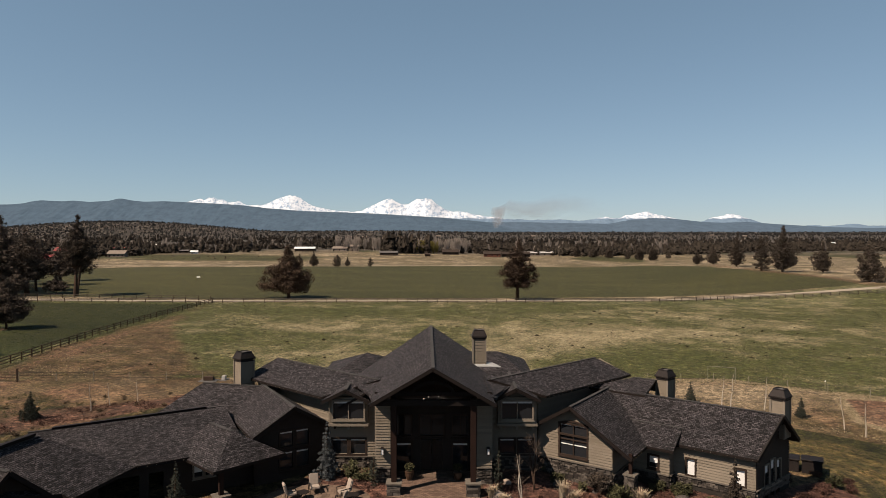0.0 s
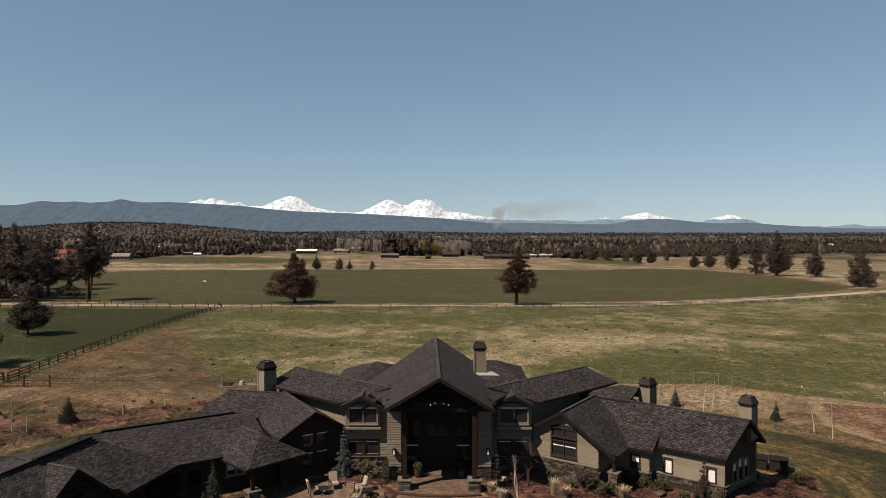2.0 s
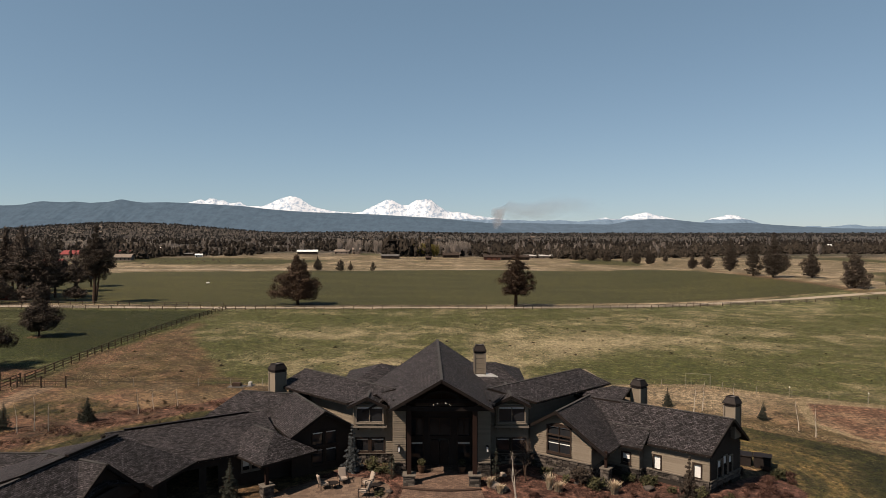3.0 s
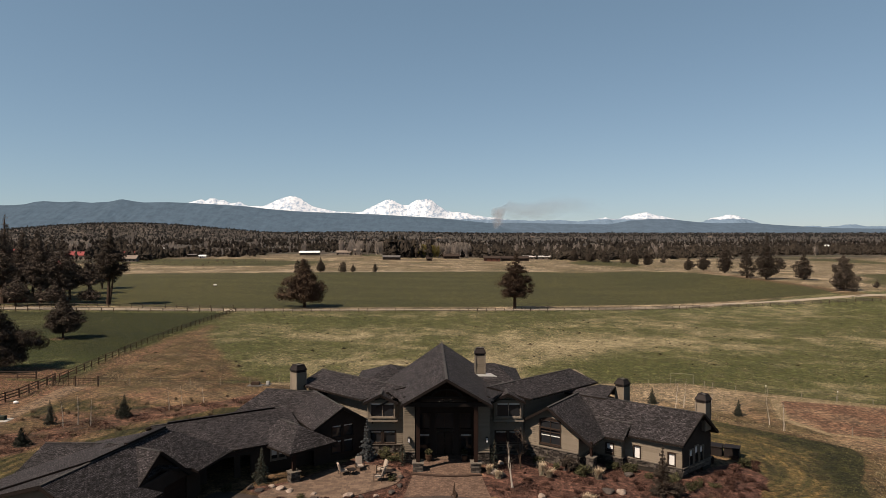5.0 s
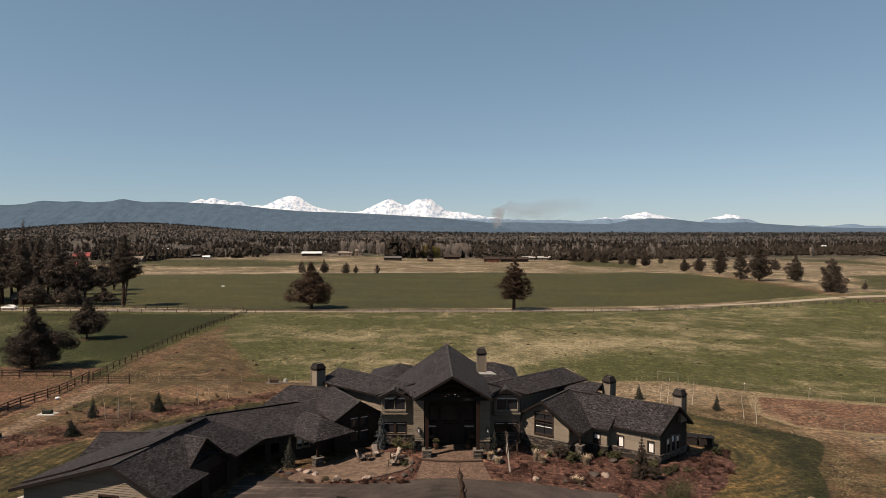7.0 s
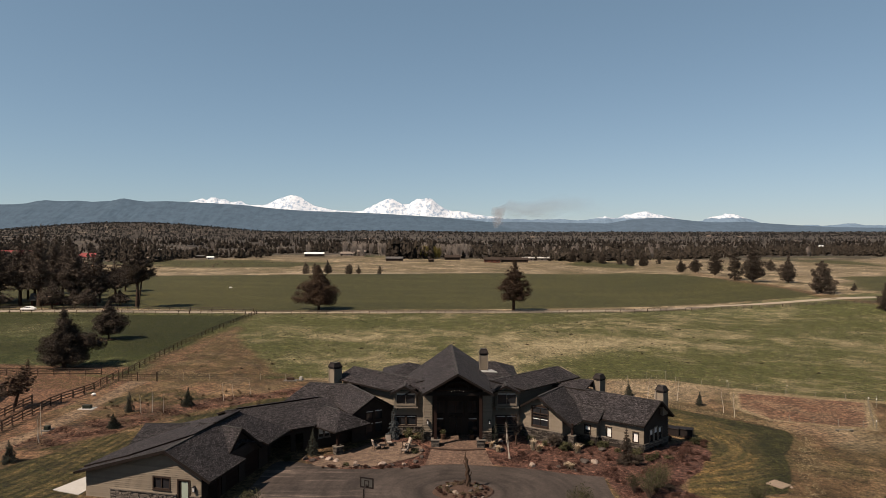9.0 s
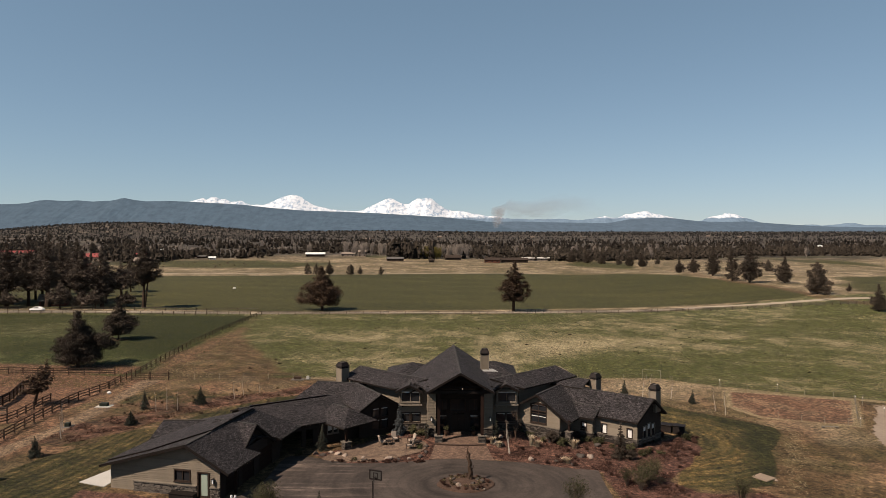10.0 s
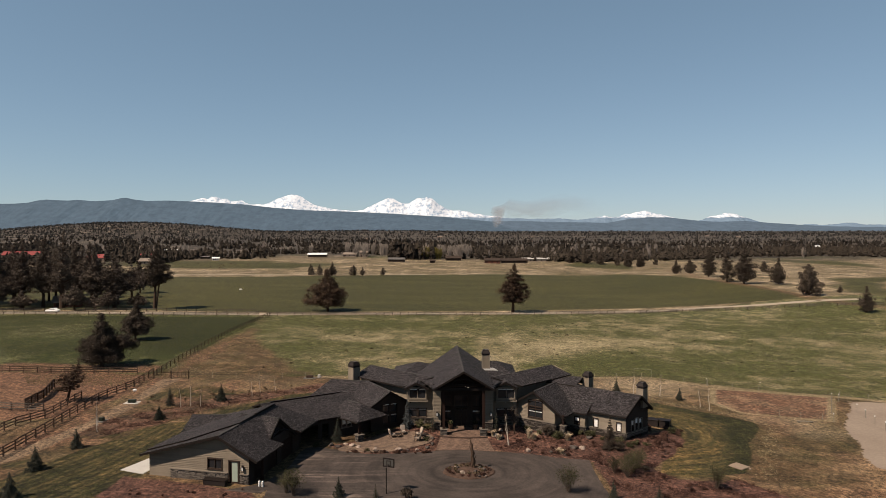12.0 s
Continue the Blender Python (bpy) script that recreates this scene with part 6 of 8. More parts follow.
# blue and glow here stand in for the air before the hills
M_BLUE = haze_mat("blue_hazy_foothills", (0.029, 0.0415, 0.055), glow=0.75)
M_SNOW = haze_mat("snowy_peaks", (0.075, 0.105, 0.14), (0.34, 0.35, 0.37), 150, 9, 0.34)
peaks = crest_of([(-470, 40), (-456, 50), (-444, 52.7), (-430, 49), (-400, 51), (-388, 54), (-380, 57), (-374, 58.5), (-368, 56), (-361, 60), (-354, 59), (-348, 56), (-340, 56.5), (-330, 53), (-316, 53.5), (-297, 48.8), (-278, 48), (-263, 54), (-250, 60), (-243, 61.5), (-236, 63.5), (-229, 62.5), (-219, 58), (-202, 49), (-190, 45), (-176, 41.5), (-159, 38.5), (-140, 38), (-124, 39.5), (-112, 46), (-98, 52), (-90, 56.5), (-83, 58.5), (-77, 57), (-67, 51.5), (-55, 48.5), (-47, 53), (-40, 57.5), (-33, 57.5), (-26, 60), (-19, 57.5), (-9, 50), (3, 42), (14, 38.5), (30, 37.5), (50, 33.5), (74, 31), (100, 27), (140, 25), (170, 27), (187, 25.5), (210, 24), (235, 26.5), (246, 29.5), (252, 31), (258, 28.5), (270, 28), (290, 34), (302, 36.5), (311, 38), (318, 37.5), (332, 34.5), (350, 30), (368, 25.5), (385, 23), (402, 24), (415, 28.5), (426, 31), (436, 34), (443, 35.2), (449, 33.5), (457, 32.5), (466, 28.5), (480, 25), (496, 20), (530, 15), (565, 17.5), (590, 16), (625, 19.5), (640, 20), (655, 17), (700, 17)])
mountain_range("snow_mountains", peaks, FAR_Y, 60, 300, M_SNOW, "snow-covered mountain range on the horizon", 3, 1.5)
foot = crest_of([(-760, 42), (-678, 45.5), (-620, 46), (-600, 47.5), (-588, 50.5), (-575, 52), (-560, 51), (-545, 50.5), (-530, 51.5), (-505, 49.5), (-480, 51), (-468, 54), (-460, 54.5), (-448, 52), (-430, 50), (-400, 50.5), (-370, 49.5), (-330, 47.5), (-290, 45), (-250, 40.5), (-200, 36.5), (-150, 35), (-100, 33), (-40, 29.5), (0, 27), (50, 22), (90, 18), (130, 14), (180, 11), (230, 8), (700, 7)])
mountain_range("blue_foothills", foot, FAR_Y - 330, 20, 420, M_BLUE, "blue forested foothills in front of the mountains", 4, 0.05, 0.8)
# paler range: thicker air haze painted into the colour
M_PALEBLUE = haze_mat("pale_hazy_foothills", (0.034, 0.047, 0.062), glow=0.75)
foot_far = crest_of([(-60, 8), (20, 16), (70, 20.5), (110, 21), (170, 19.5), (240, 18.5), (270, 24), (300, 26.5), (330, 26), (370, 21.5), (400, 20), (440, 21), (480, 18), (520, 15.5), (560, 13.5), (620, 12.5), (700, 12)])
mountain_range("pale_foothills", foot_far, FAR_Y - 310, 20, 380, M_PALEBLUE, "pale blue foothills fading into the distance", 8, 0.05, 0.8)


def smoke_mat():
    """Thin drifting smoke: dense over the fire, torn and fading downwind."""
    m, n, l, b = mat("thin_grey_smoke", 1.0)
    b.inputs["Specular IOR Level"].default_value = 0.0
    b.inputs["Base Color"].default_value = (0.27, 0.28, 0.3, 1)
    at = n.new("ShaderNodeAttribute")
    at.attribute_name = "smoke_share"
    st_ = n.new("ShaderNodeMapping")
    st_.inputs["Scale"].default_value = (0.5, 1.0, 1.3)
    l.new(coords(n, l), st_.inputs["Vector"])
    f = ramp(n, l, noise_tex(n, l, st_.outputs["Vector"], 0.008, 3, 0.5), [(0.3, (0.25, 0.25, 0.25)), (0.7, (1, 1, 1))])
    al = n.new("ShaderNodeMath")
    al.operation = "MULTIPLY"
    l.new(at.outputs["Fac"], al.inputs[0])
    l.new(f, al.inputs[1])
    l.new(al.outputs[0], b.inputs["Alpha"])
    return m


def smoke_plume():
    """A column rising over the forest and bending downwind, as a few puffed sheets one behind another."""
    M_SMOKE = smoke_mat()
    V, F, D = [], [], []
    y0 = FAR_Y - 800
    for layer in range(3):
        rows_, cols_ = 40, 14
        base = len(V)
        for i in range(rows_):
            u = i / (rows_ - 1)
            rise = min(1.0, u / 0.24)
            bear = 82 + 5 * math.sin(6 * u + layer) + (0 if u < 0.2 else 215 * (u - 0.2))
            mid = 13 + 32 * rise + 6 * math.sin(9 * u + layer) - 5 * max(0, u - 0.5)
            half = 4 + 9 * rise + 3 * math.sin(14 * u + 2 * layer)
            across = u < 0.2
            for j in range(cols_):
                v = 2 * j / (cols_ - 1) - 1
                bx, hz = (bear + v * half, mid) if across else (bear + v * half * max(0, 1 - (u - 0.2) / 0.08), mid + v * half * min(1, (u - 0.2) / 0.08))
                V.append((bx * y0 / 1000, y0 - 40 * layer, hz * y0 / 1000 + 23))
                fade = (1 - v * v) ** 0.8 * min(1, 4 * (1 - u)) * (0.75 if u < 0.2 else 0.5 * (1.1 - u))
                D.append(min(0.95, fade * (0.6 if layer else 0.85)))
        for i in range(rows_ - 1):
            for j in range(cols_ - 1):
                p = base + i * cols_ + j
                F.append((p, p + 1, p + cols_ + 1, p + cols_))
    me_ = flat_mesh("smoke_plume", V, F, M_SMOKE)
    me_.attributes.new("smoke_share", "FLOAT", "POINT").data.foreach_set("value", np.array(D, np.float32))
    me_.polygons.foreach_set("use_smooth", [True] * len(F))
    ob = tagged(new("smoke_plume", me_), "thin grey smoke rising from the far forest and drifting", "smoke", kind="stuff")
    ob.visible_shadow = False


smoke_plume()


# ---- trees ----
def leaves(centres, spreads, count, size, seed, flat=0.75, droop=0.0):
    """Small leaf tufts scattered round the given centres: vertices and quads."""
    r = np.random.default_rng(seed)
    C, S = np.array(centres, float), np.array(spreads, float)
    pick = r.choice(len(C), count, p=(S ** 2) / (S ** 2).sum())
    off = r.normal(0, 0.5, (count, 3))
    reach = np.linalg.norm(off, axis=1)[:, None]
    off *= np.minimum(1, 0.8 / reach)
    off[:, 2] *= flat
    P = C[pick] + off * S[pick][:, None]
    P[:, 2] -= droop * np.hypot(off[:, 0], off[:, 1]) * S[pick]
    a = r.normal(0, 1, (count, 3))
    a /= np.linalg.norm(a, axis=1)[:, None]
    b = np.cross(a, r.normal(0, 1, (count, 3)))
    b /= np.linalg.norm(b, axis=1)[:, None]
    q = size * r.uniform(0.55, 1.35, (count, 1))
    long = 1.55
    V = np.stack([P - a * q * long - b * q * 0.25, P + a * q * 0.3 * long - b * q * 0.42, P + a * q * 1.1 * long + b * q * 0.08, P - a * q * 0.2 * long + b * q * 0.42], 1).reshape(-1, 3)
    F = np.arange(count * 4).reshape(-1, 4)
    return V, F


def shell(kind):
    """Points and triangles of a small round lump."""
    bm = bmesh.new()
    bmesh.ops.create_icosphere(bm, subdivisions=kind, radius=1.0)
    bm.verts.index_update()
    V = np.array([v.co[:] for v in bm.verts])
    F = np.array([[v.index for v in f.verts] for f in bm.faces])
    bm.free()
    return V, F


LUMP_FINE, LUMP_ROUGH = shell(2), shell(1)


def clumps(centres, spreads, seed, fine, flat=0.75):
    """Ragged foliage masses, one round each limb's end."""
    r = np.random.default_rng(seed + 7)
    V0, F0 = LUMP_FINE if fine else LUMP_ROUGH
    C, S = np.array(centres, float), np.array(spreads, float)
    n, k = len(C), len(V0)
    jig = r.uniform(0.3, 1.0, (n, k, 1)) * r.uniform(0.8, 1.15, (n, 1, 3))
    V = V0[None] * jig * S[:, None, None] * np.array([0.5, 0.5, 0.5 * flat])
    V = V + C[:, None, :]
    F = (F0[None] + (np.arange(n) * k)[:, None, None]).reshape(-1, 3)
    return V.reshape(-1, 3), F


def tree(name, label, x, y, h, r, style, seed, count=1800, category="tree", material=None, group="", bare=None, bend_to=None):
    """A tree with a tapered trunk, limbs and a broken crown of many small tufts."""
    rnd = random.Random(seed)
    t = thing(name, label, category, x, y, gz(x, y) - 0.05, group)
    cents, spr, limbs = [], [], []
    lean = (rnd.uniform(-0.03, 0.03) * h, rnd.uniform(-0.03, 0.03) * h)
    lean = bend_to or lean
    lop, side = (0.0, 0.0) if style in ("spruce", "column") else (rnd.uniform(0.08, 0.28), rnd.uniform(0, 6.28))
    base = {"pine": 0.26, "juniper": 0.25, "spire": 0.1, "spruce": 0.04, "column": 0.04, "round": 0.14}[style] if bare is None else bare
    levels = {"pine": 13, "juniper": 12, "spire": 13, "spruce": 14, "column": 10, "round": 10}[style]
    for k in range(levels):
        f = k / (levels - 1)
        z = h * (base + (0.96 - base) * f)
        if style == "pine":
            prof = (0.55 + 0.45 * math.sin(math.pi * min(1, f * 1.25 + 0.1))) * (1 - f ** 2.2) + 0.1
        elif style == "juniper":
            prof = (0.7 + 0.42 * math.sin(math.pi * min(1, 0.95 * f + 0.14))) * (1 - f ** 2.0) + 0.09
        elif style == "spire":
            prof = (0.74 + 0.32 * math.sin(math.pi * min(1, 1.05 * f + 0.2))) * (1 - f ** 1.75) + 0.05
        elif style == "round":
            prof = math.sqrt(max(0.03, 1 - (2 * f - 0.7) ** 2 / 1.75)) * (1 - 0.35 * f)
        elif style == "column":
            prof = 0.75 + 0.3 * math.sin(math.pi * f) - 0.6 * f ** 3
        else:
            prof = (1 - f) ** 0.9 + 0.04
        n = max(2, round((7 if style != "column" else 4) * (0.4 + prof)))
        a0 = rnd.uniform(0, 6.28)
        for i in range(n):
            a = a0 + 6.283 * i / n + rnd.uniform(-0.4, 0.4)
            rad = r * prof * rnd.uniform(0.5, 1.12) * (1 + lop * math.cos(a - side + 2.2 * f))
            sp = r * {"pine": 0.34, "juniper": 0.33, "spire": 0.3, "spruce": 0.22, "column": 0.3, "round": 0.36}[style] * rnd.uniform(0.6, 1.2) * (0.45 + 0.55 * prof)
            reach = max(rad - sp * 0.6, 0.02 * r)
            dz = {"pine": rnd.uniform(-0.02, 0.05), "juniper": rnd.uniform(-0.03, 0.05), "spire": rnd.uniform(-0.04, 0.03), "spruce": -0.02, "column": 0.02, "round": rnd.uniform(-0.03, 0.05)}[style] * h
            c = (lean[0] * f + reach * math.cos(a), lean[1] * f + reach * math.sin(a), z + dz)
            cents.append(c)
            spr.append(max(sp, 0.03 * r))
            if i % 2 == 0:
                limbs.append(((lean[0] * f, lean[1] * f, max(z - 0.06 * h, 0.03 * h)), c, 0.012 * h * (1 - 0.7 * f)))
            if style in ("spruce", "pine", "juniper", "spire") and rad > 0.35 * r:
                cents.append((lean[0] * f + reach * 0.5 * math.cos(a), lean[1] * f + reach * 0.5 * math.sin(a), z + 0.3 * dz))
                spr.append(max(sp * 0.9, 0.03 * r))
    cents.append((lean[0], lean[1], h * 0.985))
    spr.append(r * 0.07)
    bm = bmesh.new()
    tr = {"pine": 0.02, "juniper": 0.028, "spire": 0.028, "spruce": 0.022, "column": 0.02, "round": 0.024}[style] * h
    add_tube(bm, [(0, 0, -0.2), (lean[0] * 0.2, lean[1] * 0.2, 0.2 * h), (lean[0] * 0.6, lean[1] * 0.6, 0.6 * h), (lean[0], lean[1], 0.97 * h)], [tr * 1.25, tr, tr * 0.6, tr * 0.08], 8)
    part("trunk", bm, M_BARK, t)
    bm = bmesh.new()
    for p, q, w_ in limbs:
        add_tube(bm, [p, ((p[0] + q[0]) / 2, (p[1] + q[1]) / 2, (p[2] + q[2]) / 2 + 0.01 * h), q], [w_, w_ * 0.7, w_ * 0.25], 4)
    tagged(part("branchwork", bm, M_BARK, t), kind="stuff")
    big = h > 9
    size = r * {"pine": 0.034, "juniper": 0.024, "spire": 0.024, "spruce": 0.05, "column": 0.09, "round": 0.032}[style] * (1.25 if count < 1600 and h > 4.6 else 1.0)
    V, F = leaves(cents, spr, count * 9 if big else count * 4, size * 0.82, seed, 0.72 if style != "column" else 1.1, 0.25 if style == "spruce" else 0.0)
    faces = F.tolist()
    if style not in ("spruce", "column"):
        V2, F2 = clumps(cents, spr, seed, count > 2000)
        faces += (F2 + len(V)).tolist()
        V = np.concatenate([V, V2])
    me_ = flat_mesh("crown", V.tolist(), faces, material or M_PINE)
    cr = new("crown", me_)
    cr.parent = t
    tagged(cr, kind="stuff")
    return t


tree("juniper_tree", "broad rust-tinged juniper standing alone in the pasture", -46.3, 152.5, 16.2, 8.2, "spire", 21, 4200, material=M_JUNI, bare=0.2)
tree("juniper_tree", "tall rust-tinged conifer standing alone by the field road", 23.8, 155.5, 18.6, 5.7, "juniper", 22, 3800, material=M_JUNI)
tree("pine_tree", "tall dark ponderosa pine with a bare forked trunk", -112.5, 154.5, 24.5, 5.2, "pine", 23, 3000, bare=0.4)
fork = bpy.data.objects["pine_tree"]
bm = bmesh.new()
add_tube(bm, [(0.3, 0.2, -0.2), (1.0, 0.3, 5), (1.7, 0.4, 10), (1.9, 0.4, 16)], [0.42, 0.33, 0.22, 0.05], 8)
part("trunk", bm, M_BARK, fork)
G = "dark pines round the neighbouring farmyard"
spots = [(-129, 157, 19, 5.0), (-136, 156, 19.5, 4.6), (-142, 165, 22, 5.4), (-148, 155, 26, 4.6), (-152, 170, 23, 5.4), (-157, 158, 23, 5.0), (-164, 156, 23, 4.8), (-171, 163, 21, 5.2), (-178, 158, 22, 5.4), (-139, 192, 15, 4.4), (-160, 190, 20, 6), (-185, 172, 20, 6), (-196, 160, 19, 6), (-146, 215, 14, 5), (-172, 205, 17, 6), (-205, 185, 18, 6), (-215, 165, 17, 6), (-133, 168, 17, 5), (-146, 176, 20, 5.5), (-161, 173, 21, 6), (-168, 180, 20, 6), (-176, 170, 22, 6), (-170, 151, 13, 4.5), (-190, 166, 20, 6), (-140, 149, 9, 4), (-128, 150.5, 7, 3.5), (-200, 172, 19, 6), (-134, 151.5, 5, 3.6), (-161, 151, 6, 4), (-120.5, 158, 5, 3.6)]
for k, (x, y, h, r) in enumerate(spots):
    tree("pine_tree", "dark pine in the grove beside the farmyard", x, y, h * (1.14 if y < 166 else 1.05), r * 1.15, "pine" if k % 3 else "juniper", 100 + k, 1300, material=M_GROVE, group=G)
tree("pine_tree", "small dark pine alone in the green paddock", -86.4, 83.4, 9.7, 4.6, "pine", 24, 2600, bare=0.2)
tree("juniper_tree", "large dark juniper shading the corral", -76.7, 47.2, 11.6, 5.7, "spire", 25, 5600, bare=0.17)
tree("juniper_tree", "leaning dark juniper inside the corral", -67.6, 18.2, 7.2, 2.4, "juniper", 26, 1900, material=M_JUNI, bare=0.3, bend_to=(1.9, 0.5))
G = "trees along the field's far bank"
row = [(158.1, 357.4, 9.5, 3.6, "pine"), (166.3, 353.6, 12, 4.2, "pine"), (164.1, 317, 19, 4.8, "pine"), (156.9, 273.5, 17, 4.2, "round"), (159.9, 259.6, 21.5, 6.2, "pine"), (176, 254.7, 14.5, 4.6, "pine"), (160, 196.8, 13.5, 6, "round"), (155.2, 149.9, 9.8, 3.1, "pine"), (166.5, 150.6, 10.1, 3.7, "pine"), (179.7, 206.7, 3.8, 1.5, "pine"), (163.4, 529.4, 8.5, 3.8, "round"), (168.7, 512.5, 10.4, 4.6, "round"), (177.2, 504.4, 11.3, 5.1, "round"), (-94, 358, 7.6, 3.3, "round"), (-88.4, 359.6, 7.4, 3, "round"), (-79.8, 361.8, 9.4, 3.2, "pine"), (-65.9, 365, 7.2, 3.3, "round"), (-59.7, 366.6, 6.2, 2.2, "pine"), (-45.4, 369.7, 5.8, 2.3, "round"), (150.5, 543.8, 9.9, 4.5, "round"), (138.8, 554.8, 10.9, 5.0, "pine"), (127.2, 570.9, 11.9, 5.0, "round"), (245.3, 411.7, 8.4, 4.2, "round"), (202.8, 538.3, 5.9, 3.0, "round")]
for k, (x, y, h, r, st_) in enumerate(row):
    tree("pine_tree", "dark pine on the bank beyond the green field" if y < 450 and x > 100 else "small dark conifer at the edge of the stubble field", x, y, h, r, st_, 200 + k, 1300, group=G, bare=0.1)
G = "young spruces round the house"
for k, (x, y, h, r) in enumerate([(40.1, 24.6, 2.3, 0.85), (30.3, 30.7, 2.6, 0.85), (-41.7, 20.1, 3.0, 1.15), (-49.1, 16.5, 3.1, 0.95), (-47.3, 8.2, 2.1, 1.05), (-52.5, -5.7, 2.7, 1.0), (-52.9, -14, 3.0, 1.2), (-50.4, -22.6, 3.0, 1.2), (16.4, -20.6, 2.2, 0.7), (-14.5, -21.0, 2.4, 0.8)]):
    tree("spruce_tree", "young green spruce on dry ground", x, y, h, r, "spruce", 300 + k, 2000, "spruce", M_SPRUCE, G)
tree("spruce_tree", "silvery blue spruce before the window bay", -8.2, 3.6, 4.4, 1.15, "spruce", 320, 2600, "spruce", M_BLUESPRUCE)
tree("spruce_tree", "dark young pine before the stone-based wing", 20.4, -3.3, 4.7, 1.25, "spruce", 321, 3200, "spruce", M_PINE)
tree("spruce_tree", "dark spruce against the shaded wing", -17.9, -1.6, 3.4, 0.95, "spruce", 322, 1800, "spruce", M_SPRUCE)
tree("columnar_conifer", "slim upright conifer beside the entry", -4.4, 1.6, 2.5, 0.36, "column", 323, 700, "conifer", M_SPRUCE)
tree("columnar_conifer", "slim upright conifer beside the entry pier", 4.9, 0.9, 3.1, 0.42, "column", 324, 800, "conifer", M_SPRUCE)
tree("spruce_tree", "small spruce at the driveway edge", -10.4, -21.2, 1.7, 0.45, "spruce", 325, 700, "spruce", M_SPRUCE)
tree("spruce_tree", "small spruce at the driveway's far edge", 21.6, -20.5, 1.7, 0.6, "spruce", 326, 700, "spruce", M_SPRUCE)


def bare_tree(x, y, h, seed, label, stems=1, material=None, group="", twigs=26, spread=0.22):
    """A leafless young tree of thin stems and twigs."""
    rnd = random.Random(seed)
    t = thing("bare_aspen", label, "tree", x, y, gz(x, y) - 0.05, group)
    for s_ in range(stems):
        bm = bmesh.new()
        tilt = (rnd.uniform(-0.12, 0.12), rnd.uniform(-0.12, 0.12))
        pts = [(tilt[0] * h * k / 4 + rnd.uniform(-0.02, 0.02) * h, tilt[1] * h * k / 4 + rnd.uniform(-0.02, 0.02) * h, h * k / 4) for k in range(5)]
        pts[0] = (0.12 * s_, 0.05 * s_, -0.1)
        add_tube(bm, pts, [0.017 * h, 0.014 * h, 0.0105 * h, 0.0065 * h, 0.0025 * h], 5)
        part("stem", bm, material or M_TWIG, t)
        bm = bmesh.new()
        for k in range(twigs):
            f = rnd.uniform(0.3, 0.97)
            i = min(3, int(f * 4))
            u = f * 4 - i
            p = Vector(pts[i]).lerp(Vector(pts[i + 1]), u)
            a = rnd.uniform(0, 6.28)
            ln = h * spread * (1.15 - f) * rnd.uniform(0.5, 1.2)
            q = p + Vector((math.cos(a) * ln, math.sin(a) * ln, ln * rnd.uniform(0.5, 1.1)))
            add_tube(bm, [p, p.lerp(q, 0.5) + Vector((0, 0, -0.03 * ln)), q], [0.0035 * h, 0.0025 * h, 0.001 * h], 3)
            for _ in range(2):
                g_ = p.lerp(q, rnd.uniform(0.4, 0.9))
                add_tube(bm, [g_, g_ + Vector((rnd.uniform(-1, 1), rnd.uniform(-1, 1), rnd.uniform(0.3, 1))) * ln * 0.4], [0.002 * h, 0.0008 * h], 3)
        tagged(part("twig_mass", bm, M_BARETWIG, t), kind="stuff")
    return t


G = "bare young aspens on the dry banks"
for k, (x, y, h) in enumerate([(-46.8, 15.3, 3.4), (-45.6, 16.4, 3.8), (-43.8, 16, 3.4), (-37.3, 23.6, 3.2), (-36.4, 25.9, 2.8), (-34.1, 27.6, 2.6), (-53.5, 1.5, 3.8), (34.1, 28.5, 4.2), (32.4, 27.1, 4.0), (37.5, 27.5, 4.0), (42.2, 20.2, 3.6), (42.7, 17.6, 4.0), (-55, 4.5, 4.2)]):
    bare_tree(x, y, h, 400 + k, "thin leafless aspen with pale bark on dry ground", 1, group=G)
bare_tree(6.3, -2.6, 4.4, 420, "leafless aspen clump with two pale stems in the mulch bed", 2)
bare_tree(7.6, 1.8, 4.2, 421, "leafless dark-stemmed tree before the window bay", 2, M_BARK, twigs=50, spread=0.3)


def twiggy_shrub(x, y, h, seed, label):
    """A tall open shrub: many thin stems with a thin veil of small leaves."""
    rnd = random.Random(seed)
    t = thing("twiggy_shrub", label, "shrub", x, y, gz(x, y) - 0.05, "open twiggy shrubs")
    bm = bmesh.new()
    cents = []
    for _ in range(26):
        a, lean = rnd.uniform(0, 6.28), rnd.uniform(0.08, 0.42)
        hh = h * rnd.uniform(0.6, 1.0) * (1 - 0.5 * lean)
        tip = Vector((math.cos(a) * lean * h, math.sin(a) * lean * h, hh))
        add_tube(bm, [(0.06 * math.cos(a), 0.06 * math.sin(a), -0.05), tip * 0.55 + Vector((0, 0, 0.08 * h)), tip], [0.009 * h, 0.006 * h, 0.002 * h], 4)
        cents += [tuple(tip * f) for f in (0.6, 0.8, 1.0)]
        for _ in range(4):
            g_ = tip * rnd.uniform(0.4, 0.95)
            q = g_ + Vector((rnd.uniform(-1, 1), rnd.uniform(-1, 1), rnd.uniform(0.3, 1))) * 0.16 * h
            add_tube(bm, [g_, q], [0.003 * h, 0.001 * h], 3)
            cents.append(tuple(q))
    tagged(part("stem_mass", bm, M_BARETWIG, t), kind="stuff")
    V, F = leaves(cents, [0.12 * h] * len(cents), 1700, 0.016 * h, seed, 0.9)
    c = new("foliage", flat_mesh("foliage", V.tolist(), F.tolist(), M_GRNSHRUB))
    c.parent = t
    tagged(c, kind="stuff")


